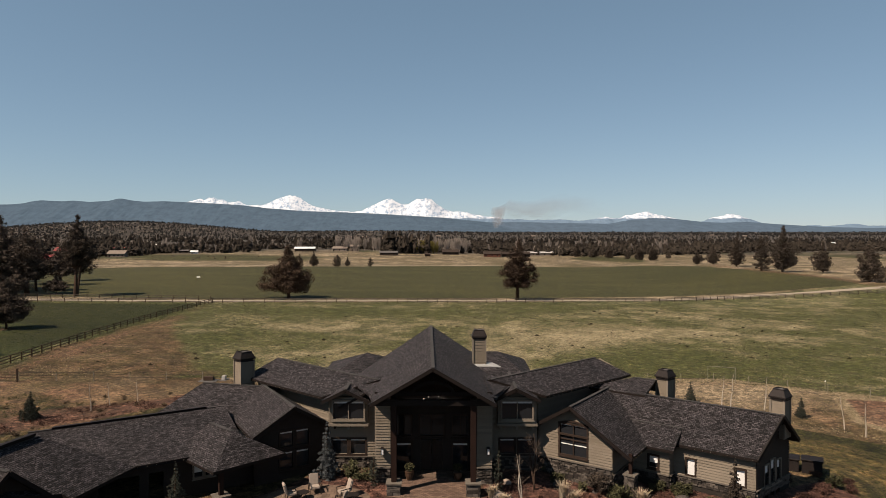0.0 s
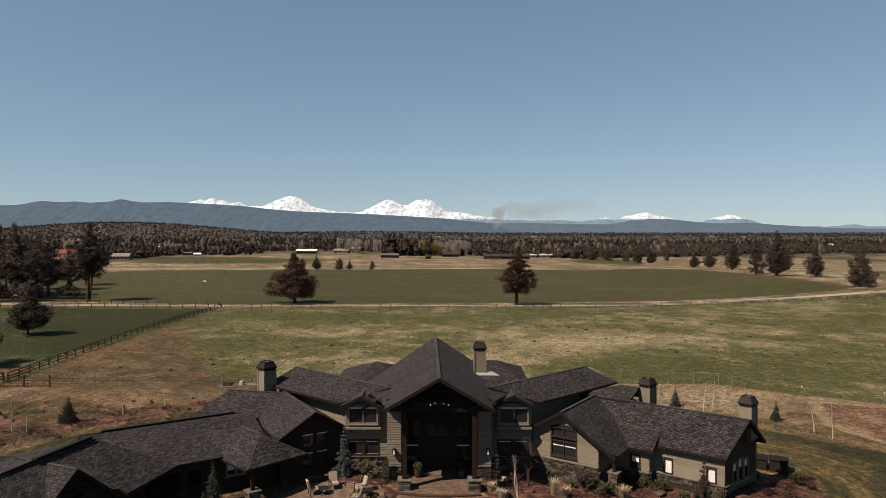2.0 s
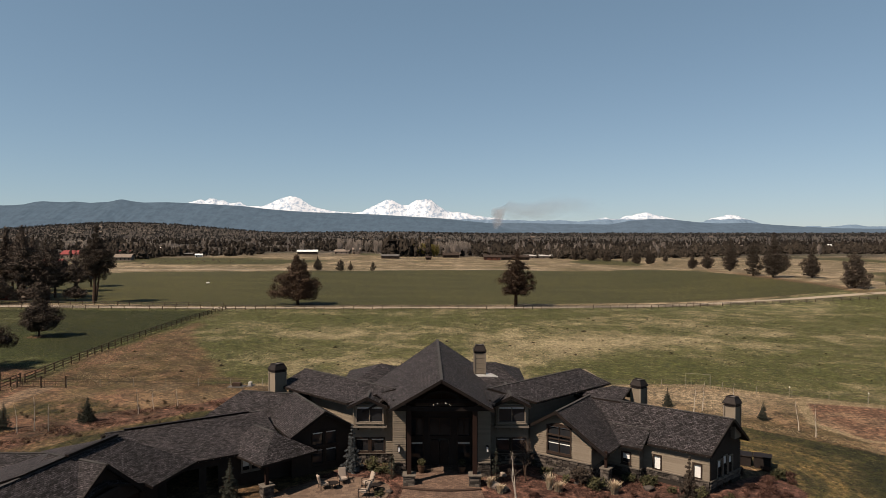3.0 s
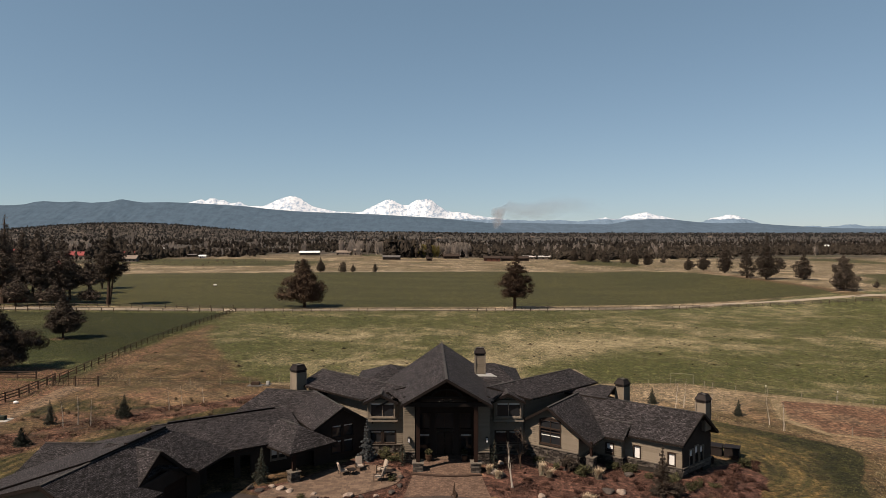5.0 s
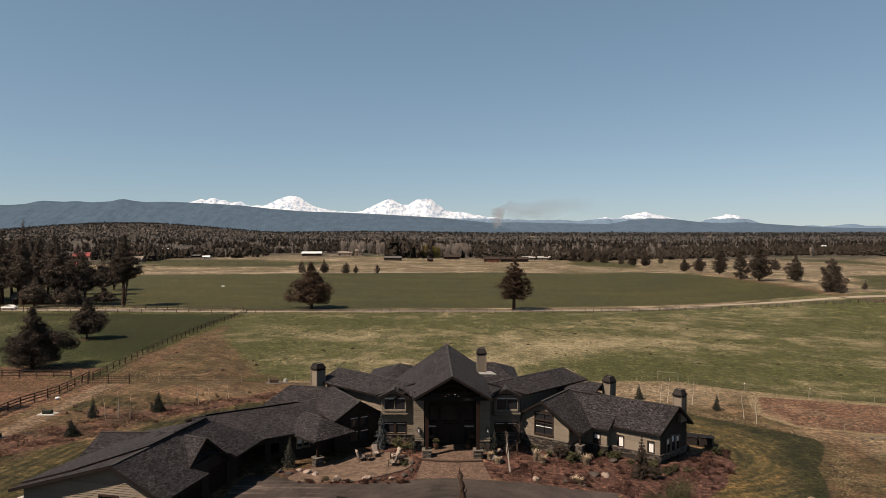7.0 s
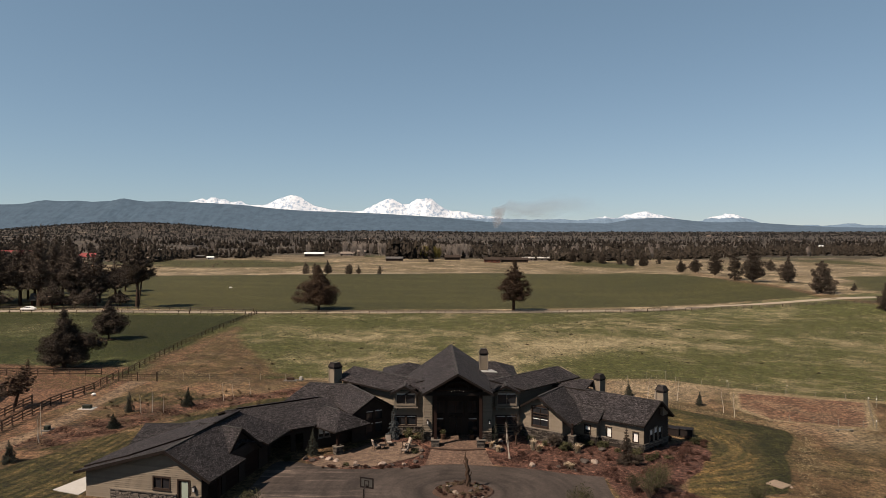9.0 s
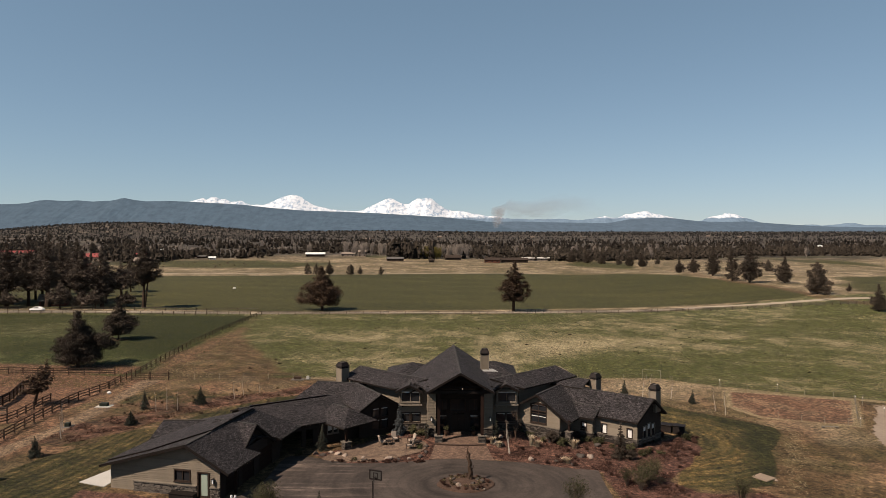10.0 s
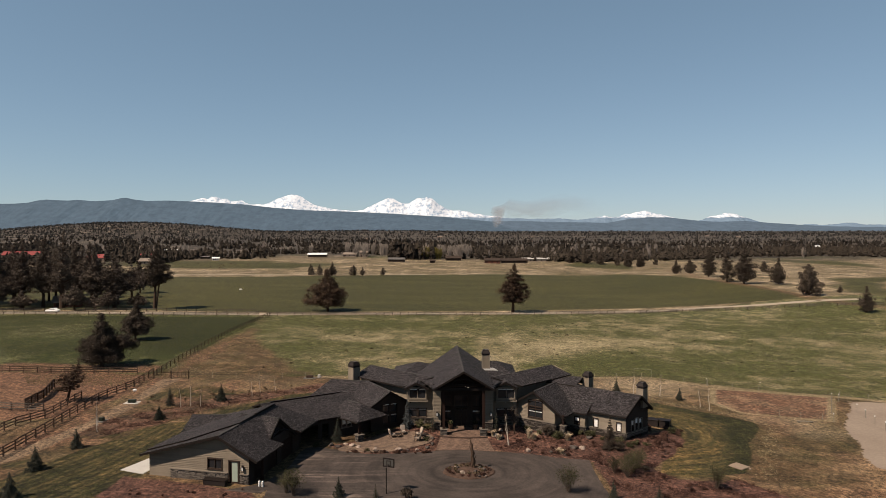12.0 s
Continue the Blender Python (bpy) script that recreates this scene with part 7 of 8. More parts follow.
for k, (x, y, h) in enumerate(((11.6, -18.9, 3.6), (19.8, -13.9, 3.0), (21.0, -12.4, 3.2), (18.6, -12.6, 2.4), (-19.7, -20.8, 3.5), (-20.6, -20.2, 2.8), (29.4, -17.2, 3.6), (22.0, -11.0, 3.0))):
    twiggy_shrub(x, y, h, 440 + k, "open twiggy shrub just coming into olive leaf")


# ---- fences ----
UNIT = bmesh.new()
add_box(UNIT, -0.5, 0.5, -0.5, 0.5, -0.5, 0.5)
bmesh.ops.recalc_face_normals(UNIT, faces=UNIT.faces[:])
UNIT_MESH = {}
for m_ in (M_RAIL, M_GREYRAIL, M_METAL, M_WHITE, M_GOAL, M_WIRE):
    me_ = bpy.data.meshes.new("board")
    UNIT.to_mesh(me_)
    me_.materials.append(m_)
    UNIT_MESH[m_.name] = me_
UNIT.free()


def bar(name, parent, p, q, w, h, material):
    """A board as an object of its own on the shared box."""
    p, q = Vector(p), Vector(q)
    ob = new(name, UNIT_MESH[material.name])
    d = q - p
    rot = d.to_track_quat("X", "Z").to_matrix().to_4x4()
    ob.matrix_local = Matrix.Translation((p + q) / 2) @ rot @ Matrix.Diagonal((d.length, w, h, 1))
    ob.parent = parent
    return ob


def resample(line, step):
    pts = [Vector((*p, 0)) for p in line]
    out, carry = [pts[0].copy()], 0.0
    for a, b in zip(pts, pts[1:]):
        ln = (b - a).length
        k = step - carry
        while k <= ln:
            out.append(a.lerp(b, k / ln))
            k += step
        carry = (carry + ln) % step
    return out


def fence(name, label, line, step, height, rails, material, post=0.15, rail_h=0.14, wire=False, group=""):
    posts = resample(line, step)
    x0, y0 = posts[0].x, posts[0].y
    t = thing(name, label, "fence", x0, y0, gz(x0, y0), group)
    o = Vector((x0, y0, gz(x0, y0)))
    rnd = random.Random(len(posts))
    ground_pts = [Vector((p.x, p.y, gz(p.x, p.y))) - o for p in posts]
    for g in ground_pts:
        k = rnd.uniform(-0.06, 0.06)
        bar("post", t, g + Vector((0, 0, -0.3)), g + Vector((rnd.uniform(-0.02, 0.02), 0, height + k)), post, post, M_GOAL if wire else M_RAIL if material is M_GREYRAIL else material)
    for a, b in zip(ground_pts, ground_pts[1:]):
        for f in rails:
            z = Vector((0, 0, height * f + rnd.uniform(-0.02, 0.02)))
            off = Vector((0, 0, 0)) if wire else (b - a).cross(Vector((0, 0, 1))).normalized() * (post / 2 + 0.02)
            bar("wire" if wire else "rail", t, a + z + off, b + z + off, 0.03 if wire else 0.04, 0.03 if wire else rail_h, M_WIRE if wire else material)
    return t


fence("board_fence", "long weathered board fence along the farm road", [(-64.4, 137.5), (-19.4, 141.2), (21.2, 144.8), (64.5, 153.5), (91.7, 164.3), (111.9, 165.5), (128.3, 165.2), (144, 164.1), (177.4, 162.3)], 2.9, 1.3, (0.35, 0.65, 0.95), M_GREYRAIL)
fence("board_fence", "weathered board fence of the green paddock along the road", [(-68, 137.3), (-116.7, 135.2), (-175, 134.5)], 3.7, 1.25, (0.35, 0.65, 0.95), M_GREYRAIL)
fence("board_fence", "weathered board fence on the far side of the road", [(-68, 146.6), (-116, 147.5), (-175, 145)], 3.7, 1.2, (0.4, 0.9), M_GREYRAIL)
fence("board_fence", "dark brown board fence running down the pasture", [(-64.4, 138), (-65.1, 98.3), (-64.3, 74.9), (-62.8, 54.2), (-61.3, 38.5)], 2.9, 1.3, (0.3, 0.62, 0.94), M_RAIL)
fence("board_fence", "dark brown board fence beside the dirt lane", [(-62.2, 39.7), (-61.2, 28.8), (-62.6, 20.5), (-61.8, 10.2), (-60.9, 1.7), (-60.0, -7.5), (-59.6, -17)], 2.6, 1.35, (0.3, 0.62, 0.94), M_RAIL)
fence("board_fence", "dark brown inner corral fence", [(-66.2, -8), (-67.3, 3.2), (-65.2, 8.9), (-65.9, 15.3), (-66.3, 22.3)], 2.4, 1.35, (0.3, 0.62, 0.94), M_RAIL)
fence("board_fence", "grey board fence across the back of the corral", [(-98, 40.8), (-86.0, 40.4), (-80.5, 40.2), (-65.3, 41.2)], 2.9, 1.35, (0.3, 0.62, 0.94), M_RAIL)
fence("board_fence", "grey board fence dividing the corral", [(-92, 13.6), (-75.3, 12.7), (-72.4, 12.1), (-67.2, 12.0)], 2.7, 1.3, (0.3, 0.62, 0.94), M_GREYRAIL)
fence("board_fence", "dark solid board windbreak in the corral", [(-75.5, 28), (-72.5, 20), (-71.5, 13)], 2.2, 1.6, (0.2, 0.4, 0.6, 0.8, 0.97), M_RAIL, rail_h=0.24)
fence("wire_fence", "thin wire fence along the edge of the pasture", [(-53.9, 37.2), (-27.8, 39.5), (10.7, 41), (39.7, 42.6), (49.8, 36.4), (62.1, 30.7), (71.1, 28.2), (90, 20)], 4.6, 1.15, (0.35, 0.65, 0.95), M_GREYRAIL, 0.06, wire=True)
fence("wire_fence", "thin wire fence round the bare plot", [(69.5, 27.5), (60.4, 12.1), (53.2, 14.3), (47.8, 16.3)], 3.2, 1.1, (0.5, 0.95), M_GREYRAIL, 0.06, wire=True)
# pipe gate by the lane
g = thing("pipe_gate", "rusty pipe gate with mesh between dark posts", "gate", -60.7, 36.6, gz(-60.7, 36.6))
for x in (0, 3.4, 6.9):
    bar("gate_post", g, (x, 0.02 * x, -0.3), (x, 0.02 * x, 1.6), 0.17, 0.17, M_RAIL)
for z in (0.15, 0.5, 0.85, 1.2):
    bar("pipe", g, (0.1, 0, z), (6.8, 0.12, z), 0.05, 0.05, M_RAIL)
for k in range(1, 9):
    bar("upright", g, (k * 0.78, 0.015 * k, 0.15), (k * 0.78, 0.015 * k, 1.2), 0.04, 0.04, M_RAIL)
# goal frame and pale posts
g = thing("goal_frame", "white pipe goal frame at the pasture edge", "goal", 40.2, 41.0, gz(40.2, 41))
bar("upright", g, (0, 0, -0.1), (0, 0, 2.2), 0.07, 0.07, M_GOAL)
bar("upright", g, (-3.2, 1.2, -0.1), (-3.2, 1.2, 2.2), 0.05, 0.05, M_GOAL)
bar("crossbar", g, (0, 0, 2.2), (-3.2, 1.2, 2.2), 0.05, 0.05, M_GOAL)
for x, y in ((68.1, 17.8), (67.3, 14.3), (66.3, 10.4), (65.7, 7.0), (69.1, 24.7), (68.3, 25.4), (60.4, 11.6), (59.2, 33.7), (50, 37)):
    p = thing("stake", "thin pale-topped stake in dry grass", "stake", x, y, gz(x, y), "stakes round the bare plot")
    bar("shaft", p, (0, 0, -0.2), (0, 0, 1.3), 0.055, 0.055, M_GOAL)
    bar("cap", p, (0, 0, 1.3), (0, 0, 1.48), 0.09, 0.09, M_WHITE)


# ---- garden, drive and yard things ----
def boulder_mesh(seed, material):
    rnd = random.Random(seed)
    bm = bmesh.new()
    bmesh.ops.create_icosphere(bm, subdivisions=2, radius=0.5)
    noise.seed_set(seed)
    for v in bm.verts:
        d = noise.noise(v.co * 1.7 + Vector((seed, 0, 0))) * 0.55 + noise.noise(v.co * 4.1) * 0.18
        v.co *= 1 + d
        v.co.z *= 0.72
    me_ = bpy.data.meshes.new("boulder")
    bm.to_mesh(me_)
    bm.free()
    me_.materials.append(material)
    return me_


ROCKS = [boulder_mesh(k, M_ROCK) for k in range(4)] + [boulder_mesh(k + 9, M_LAVA) for k in range(4)]


def boulder(x, y, size, pale, seed, lift=0.0):
    rnd = random.Random(seed)
    ob = new("boulder", ROCKS[rnd.randrange(4) + (0 if pale else 4)])
    ob.location = (x, y, gz(x, y) + size * 0.16 + lift)
    ob.rotation_euler = (rnd.uniform(-0.3, 0.3), rnd.uniform(-0.3, 0.3), rnd.uniform(0, 6.28))
    ob.scale = (size * rnd.uniform(0.9, 1.4), size * rnd.uniform(0.8, 1.1), size * rnd.uniform(0.8, 1.1))
    return tagged(ob, "rounded tan boulder in the mulch bed" if pale else "rough dark lava boulder in the mulch bed", "boulder", "garden boulders")


rnd = random.Random(77)
for k, (x, y, s_) in enumerate([(8.8, -4.6, 0.75), (16.6, -3.3, 0.95), (-9.0, -5.0, 0.85), (-15.5, -3.5, 0.9), (-16.5, -2.9, 0.7), (-14.6, -4.0, 0.6), (4.6, 0.2, 0.9), (5.6, 2.4, 0.6), (36.5, -10.5, 0.4), (-12.2, -4.6, 0.5), (-6.4, -4.9, 0.5)]):
    boulder(x, y, s_, True, k)
for k, (x, y, s_) in enumerate([(15.3, -3.2, 0.9), (11.9, -5.0, 0.5), (-11.9, -5.6, 0.55), (5.4, -0.4, 1.0), (-10.5, -5.9, 0.5), (-7.8, -5.2, 0.5), (-5.0, -4.2, 0.6), (-4.4, -2.9, 0.5), (-4.3, -1.2, 0.6), (12.5, 2.4, 0.8), (9.6, 2.9, 0.7), (18.5, 1.2, 0.9), (13.8, -6.2, 0.5), (21.8, -2.0, 0.8), (-17.4, -3.9, 0.6), (-18.4, -3.3, 0.6)]):
    boulder(x, y, s_, False, 50 + k)


def shrub_parent(label, material, count, size, dome, seed, name="shrub", upright=0.0):
    """A low bush: short stems and a dome of small leaves."""
    t = thing(name, label, "shrub", 0, 0, 0)
    r = random.Random(seed)
    bm = bmesh.new()
    for k in range(7):
        a = r.uniform(0, 6.28)
        q = Vector((math.cos(a) * 0.32, math.sin(a) * 0.32, 0.55 * dome))
        add_tube(bm, [(0, 0, -0.05), q * 0.5 + Vector((0, 0, 0.08)), q], [0.025, 0.018, 0.006], 4)
    tagged(part("stem_mass", bm, M_BARK, t), kind="stuff")
    cents = [(r.uniform(-0.32, 0.32), r.uniform(-0.32, 0.32), r.uniform(0.15, 0.6) * dome) for _ in range(16)]
    V, F = leaves(cents, [0.24] * 16, count, size, seed, 0.8)
    V[:, 2] = np.abs(V[:, 2])
    c = new("foliage", flat_mesh("foliage", V.tolist(), F.tolist(), material))
    c.parent = t
    tagged(c, kind="stuff")
    return t


def grass_clump(seed):
    t = thing("grass_clump", "dry straw-coloured ornamental grass clump", "grass", 0, 0, 0, "straw grass clumps")
    r = np.random.default_rng(seed)
    V, F = [], []
    for k in range(260):
        a, out, h = r.uniform(0, 6.283), r.uniform(0.1, 0.6), r.uniform(0.45, 1.0)
        bx, by = r.normal(0, 0.07, 2)
        s_ = 0.012
        d = np.array([math.cos(a), math.sin(a)])
        p = [(bx, by, 0), (bx + d[0] * out * 0.35, by + d[1] * out * 0.35, h * 0.65), (bx + d[0] * out, by + d[1] * out, h)]
        b = len(V)
        V += [(p[0][0] - d[1] * s_, p[0][1] + d[0] * s_, 0), (p[0][0] + d[1] * s_, p[0][1] - d[0] * s_, 0), (p[1][0] + d[1] * s_, p[1][1] - d[0] * s_, p[1][2]), (p[1][0] - d[1] * s_, p[1][1] + d[0] * s_, p[1][2]), p[2]]
        F += [(b, b + 1, b + 2, b + 3), (b + 3, b + 2, b + 4)]
    c = new("grass_tuft", flat_mesh("grass_tuft", V, F, M_STRAW))
    c.parent = t
    return tagged(c, kind="stuff").parent


def place(src, spots_, seed, lift=0.0):
    """Set out copies of a thing; the first spot takes the original."""
    r = random.Random(seed)
    for k, (x, y, s_) in enumerate(spots_):
        m = Matrix.Translation((x, y, gz(x, y) + lift)) @ Matrix.Rotation(r.uniform(0, 6.28), 4, "Z")
        ob = copy_thing(src, m) if k else src
        if not k:
            ob.matrix_basis = m
        ob.scale = (s_ * r.uniform(0.8, 1.3), s_ * r.uniform(0.8, 1.3), s_ * r.uniform(0.6, 1.15))


place(grass_clump(1), [(4.3, 0.0, 1.1), (9.6, 0.6, 1.5), (10.3, 0.3, 1.2), (12.9, -5.2, 1.1), (15.2, 0.2, 1.3), (5.1, -0.9, 1.0), (13.3, -5.6, 0.9)], 3)
green = shrub_parent("low olive-green evergreen shrub in mulch", M_GRNSHRUB, 420, 0.06, 1.0, 5)
green["group"] = "evergreen garden shrubs"
place(green, [(12.5, 4.2, 1.5), (11.0, 5.2, 1.4), (9.2, 6.0, 1.2), (-6.4, 3.4, 1.5), (-5.6, 3.0, 1.3), (-4.9, 2.6, 1.1), (21.5, 3.0, 1.3), (22.6, -0.2, 1.6), (19.0, 2.6, 1.5), (31.6, 4.2, 1.3), (-5.2, -1.8, 0.9), (17.4, 3.4, 1.3), (14.0, 1.2, 1.8), (23.5, -2.4, 1.4), (17.0, 3.0, 1.0), (18.6, 1.9, 0.9), (20.4, 0.6, 1.1), (22.0, -0.8, 0.9), (24.6, -1.4, 1.0), (9.8, 3.6, 1.0), (11.4, 2.6, 0.9), (13.6, 1.4, 1.1), (-13.2, -5.5, 0.8), (26.0, -1.6, 1.0), (-20.4, -4.0, 1.2)], 4)
big = shrub_parent("large sprawling dark juniper shrub", M_PINE, 900, 0.055, 1.5, 6)
place(big, [(22.6, -11.9, 1.1), (-6.9, -21.6, 1.4), (12.6, 2.0, 1.7), (21.6, -4.0, 1.4)], 6)
redb = shrub_parent("leafless red-brown shrub in the mulch bed", M_REDSHRUB, 420, 0.05, 0.9, 7)
redb["group"] = "red-brown garden shrubs"
rr = random.Random(8)
spots_ = []
while len(spots_) < 90:
    x, y = rr.uniform(4, 33), rr.uniform(-20, 7)
    if inside(beds, np.array([x]), np.array([y]))[0] > 0.6 and not (8 < x < 24 and y > 6 - 0.5 * (x - 8) - 1.2):
        spots_.append((x, y, rr.uniform(0.3, 0.85)))
for x, y in ((28.5, 5.5), (30, 3), (31.5, 6.5), (29.5, 1), (27.8, -1), (32.2, 3), (30.5, -2), (29, 7.5), (28, 1.8), (33, 5)):
    spots_.append((x, y, rr.uniform(0.9, 1.4)))
for _ in range(26):
    spots_.append((rr.uniform(-17, -4), rr.uniform(-6.4, -5.6), rr.uniform(0.35, 0.75)))
for _ in range(12):
    spots_.append((rr.uniform(-40, -24), rr.uniform(-22.5, -19.5), rr.uniform(0.3, 0.55)))
place(redb, spots_, 9)
tan = shrub_parent("dry tan sage clump on bare ground", M_STRAWDARK, 260, 0.05, 0.7, 12, "sage_clump")
tan["group"] = "dry sage clumps"
spots_ = []
for _ in range(70):
    spots_.append((rr.uniform(-55, -18), 0, 0))
spots_ = [(x, 22 + 0.33 * (x + 40) + rr.uniform(-9, 7), rr.uniform(0.4, 0.9)) for x, _, _ in spots_]
place(tan, spots_, 13)


# dark tufts and mounds dotted over the pasture
r = np.random.default_rng(31)
V, F = [], []
for _ in range(340):
    x, y = r.uniform(-60, 140), r.uniform(46, 132)
    s_ = r.uniform(0.1, 0.28) * (1 if r.random() < 0.85 else 1.5)
    z, b = gz(x, y), len(V)
    for i in range(7):
        a = 6.283 * i / 7
        q = s_ * r.uniform(0.7, 1.3)
        V.append((x + q * math.cos(a) * 1.5, y + q * math.sin(a), z - 0.03))
    V.append((x, y, z + s_ * 0.8))
    F += [(b + i, b + (i + 1) % 7, b + 7) for i in range(7)]
tagged(new("pasture_mounds", flat_mesh("pasture_mounds", V, F, M_DARKSOIL)), "small dark soil mounds and tufts in the pasture", "mounds", kind="stuff")


# island in the driveway
M_DARKMULCH = mottled("mixed_mulch_and_dry_grass", (0.034, 0.021, 0.016), (0.17, 0.108, 0.08), 1.6, 7, 0.95, relief=0.8)
isl = curve_loop([(-3.0, -12.8), (-1.4, -10.7), (1.0, -10.2), (3.2, -11.3), (3.8, -12.9), (2.6, -14.7), (0.2, -15.5), (-2.2, -14.5)])
bm = bmesh.new()
vs = [bm.verts.new((x, y, gz(x, y) - 0.1)) for x, y in isl]
mid = [bm.verts.new((0.3 + (x - 0.3) * 0.93, -12.8 + (y + 12.8) * 0.93, gz(x, y) + 0.16)) for x, y in isl]
top = bm.verts.new((0.3, -12.8, gz(0, -12.8) + 0.42))
n_ = len(vs)
for i in range(n_):
    bm.faces.new((vs[i], vs[(i + 1) % n_], mid[(i + 1) % n_], mid[i]))
    bm.faces.new((mid[i], mid[(i + 1) % n_], top))
bmesh.ops.recalc_face_normals(bm, faces=bm.faces[:])
tagged(part("planting_island", bm, M_DARKMULCH), "round mulched planting island in the driveway", "island", kind="structure")
for k in range(11):
    a = rr.uniform(0, 6.28)
    q = rr.uniform(0.3, 0.98)
    boulder(0.3 + 3.2 * q * math.cos(a), -12.8 + 2.5 * q * math.sin(a), rr.uniform(0.25, 0.6), k % 3 == 0, 200 + k, 0.16 + 0.24 * (1 - q))
place(copy_thing(redb, Matrix()), [(0.3 + 2.6 * math.cos(a), -12.8 + 2.0 * math.sin(a), rr.uniform(0.4, 0.8)) for a in (0.1, 0.5, 0.9, 1.4, 1.8, 2.2, 2.7, 3.0, 3.3, 3.6, 3.9, 4.4, 4.7, 5.0, 5.4, 5.9)], 15, 0.2)
place(copy_thing(tan, Matrix()), [(0.3 + 1.7 * math.cos(a), -12.8 + 1.4 * math.sin(a), rr.uniform(0.5, 0.95)) for a in (0.2, 0.6, 1.1, 1.6, 2.1, 2.5, 3.0, 3.5, 3.9, 4.2, 4.7, 5.2, 5.6, 6.0)], 17, 0.22)
place(copy_thing(green, Matrix()), [(1.8, -12.2, 0.5), (-1.2, -11.8, 0.45), (-2.1, -12.7, 0.5)], 16, 0.25)
snag = thing("snag", "twisted dead tree trunk standing in the planting island", "dead tree", 0.9, -12.0, gz(0.9, -12.0) + 0.2)
bm = bmesh.new()
for turn in range(4):
    pts = []
    for k, (px_, pz_) in enumerate(((0.1, -0.3), (0.02, 0.35), (0.08, 0.9), (-0.1, 1.4), (0.02, 1.9), (-0.2, 2.45), (-0.1, 2.95), (-0.32, 3.4), (-0.26, 3.95))):
        a = 1.571 * turn + 0.75 * k
        off = 0.15 * (1 - 0.085 * k)
        pts.append((px_ + off * math.cos(a), off * math.sin(a), pz_ - 0.16 * turn * (k > 6)))
    add_tube(bm, pts, [0.2, 0.15, 0.17, 0.13, 0.15, 0.11, 0.1, 0.06, 0.02], 7)
part("trunk", bm, M_BARK, snag)
bm = bmesh.new()
add_tube(bm, [(-0.1, 0.05, 1.0), (0.3, 0, 1.3), (0.42, 0, 1.7)], [0.1, 0.07, 0.02], 5)
part("branch_stub", bm, M_BARK, snag)
bm = bmesh.new()
add_tube(bm, [(-0.12, 0.03, 2.4), (-0.4, 0, 2.6), (-0.5, 0, 2.95)], [0.08, 0.05, 0.02], 5)
part("branch_stub", bm, M_BARK, snag)

# basketball hoop
hoop = thing("basketball_hoop", "basketball hoop on a dark pole beside the driveway", "basketball hoop", -9.3, -20.0, gz(-9.3, -20) + 0.03)
bm = bmesh.new()
add_box(bm, -0.06, 0.06, -0.06, 0.06, -0.1, 2.95)
add_beam(bm, (0, 0, 2.9), (0.2, 0.5, 3.2), 0.08)
part("pole", bm, M_METAL, hoop)
c = Matrix.Translation((0.22, 0.55, 3.35)) @ Matrix.Rotation(radians(-20), 4, "Z")
bm = bmesh.new()
for x0, x1, z0, z1 in ((-0.72, 0.72, 0.38, 0.52), (-0.72, 0.72, -0.52, -0.38), (-0.72, -0.58, -0.38, 0.38), (0.58, 0.72, -0.38, 0.38), (-0.26, -0.17, -0.3, 0.16), (0.17, 0.26, -0.3, 0.16), (-0.26, 0.26, 0.16, 0.24), (-0.26, 0.26, -0.38, -0.3)):
    add_box(bm, x0, x1, -0.03, 0.03, z0, z1, c)
bmesh.ops.recalc_face_normals(bm, faces=bm.faces[:])
part("backboard_frame", bm, M_METAL, hoop)
bm = bmesh.new()
add_box(bm, -0.6, 0.6, -0.01, 0.01, -0.4, 0.4, c)
part("backboard", bm, M_BOARD, hoop, "clear grey backboard")
bm = bmesh.new()
ring = [c @ Vector((0.22 * math.cos(a), 0.28 + 0.22 * math.sin(a), -0.3)) for a in (6.283 * k / 14 for k in range(15))]
for p, q in zip(ring, ring[1:]):
    add_beam(bm, p, q, 0.03)
part("rim", bm, M_REDROOF, hoop, "red rim")


# patio chairs and tables
def chair():
    t = thing("patio_chair", "cushioned beige patio armchair with a dark metal frame", "armchair", 0, 0, 0, "patio armchairs")
    bm = bmesh.new()
    add_box(bm, -0.31, 0.31, -0.3, 0.32, 0.32, 0.47)
    bmesh.ops.bevel(bm, geom=bm.edges[:], offset=0.04, segments=2, affect="EDGES")
    part("seat_cushion", bm, M_CUSHION, t)
    bm = bmesh.new()
    add_box(bm, -0.31, 0.31, -0.08, 0.08, 0, 0.72, Matrix.Translation((0, 0.34, 0.42)) @ Matrix.Rotation(radians(-16), 4, "X"))
    bmesh.ops.bevel(bm, geom=bm.edges[:], offset=0.05, segments=2, affect="EDGES")
    part("back_cushion", bm, M_CUSHION, t)
    for sx in (-1, 1):
        bm = bmesh.new()
        add_beam(bm, (sx * 0.37, -0.32, 0.62), (sx * 0.37, 0.36, 0.66), 0.06, 0.04)
        add_beam(bm, (sx * 0.37, -0.3, 0.32), (sx * 0.37, -0.3, 0.62), 0.04)
        part("armrest", bm, M_METAL, t)
        for sy in (-0.3, 0.36):
            bm = bmesh.new()
            add_beam(bm, (sx * 0.35, sy, 0.0), (sx * 0.35, sy, 0.4), 0.045)
            part("leg", bm, M_METAL, t)
    return t


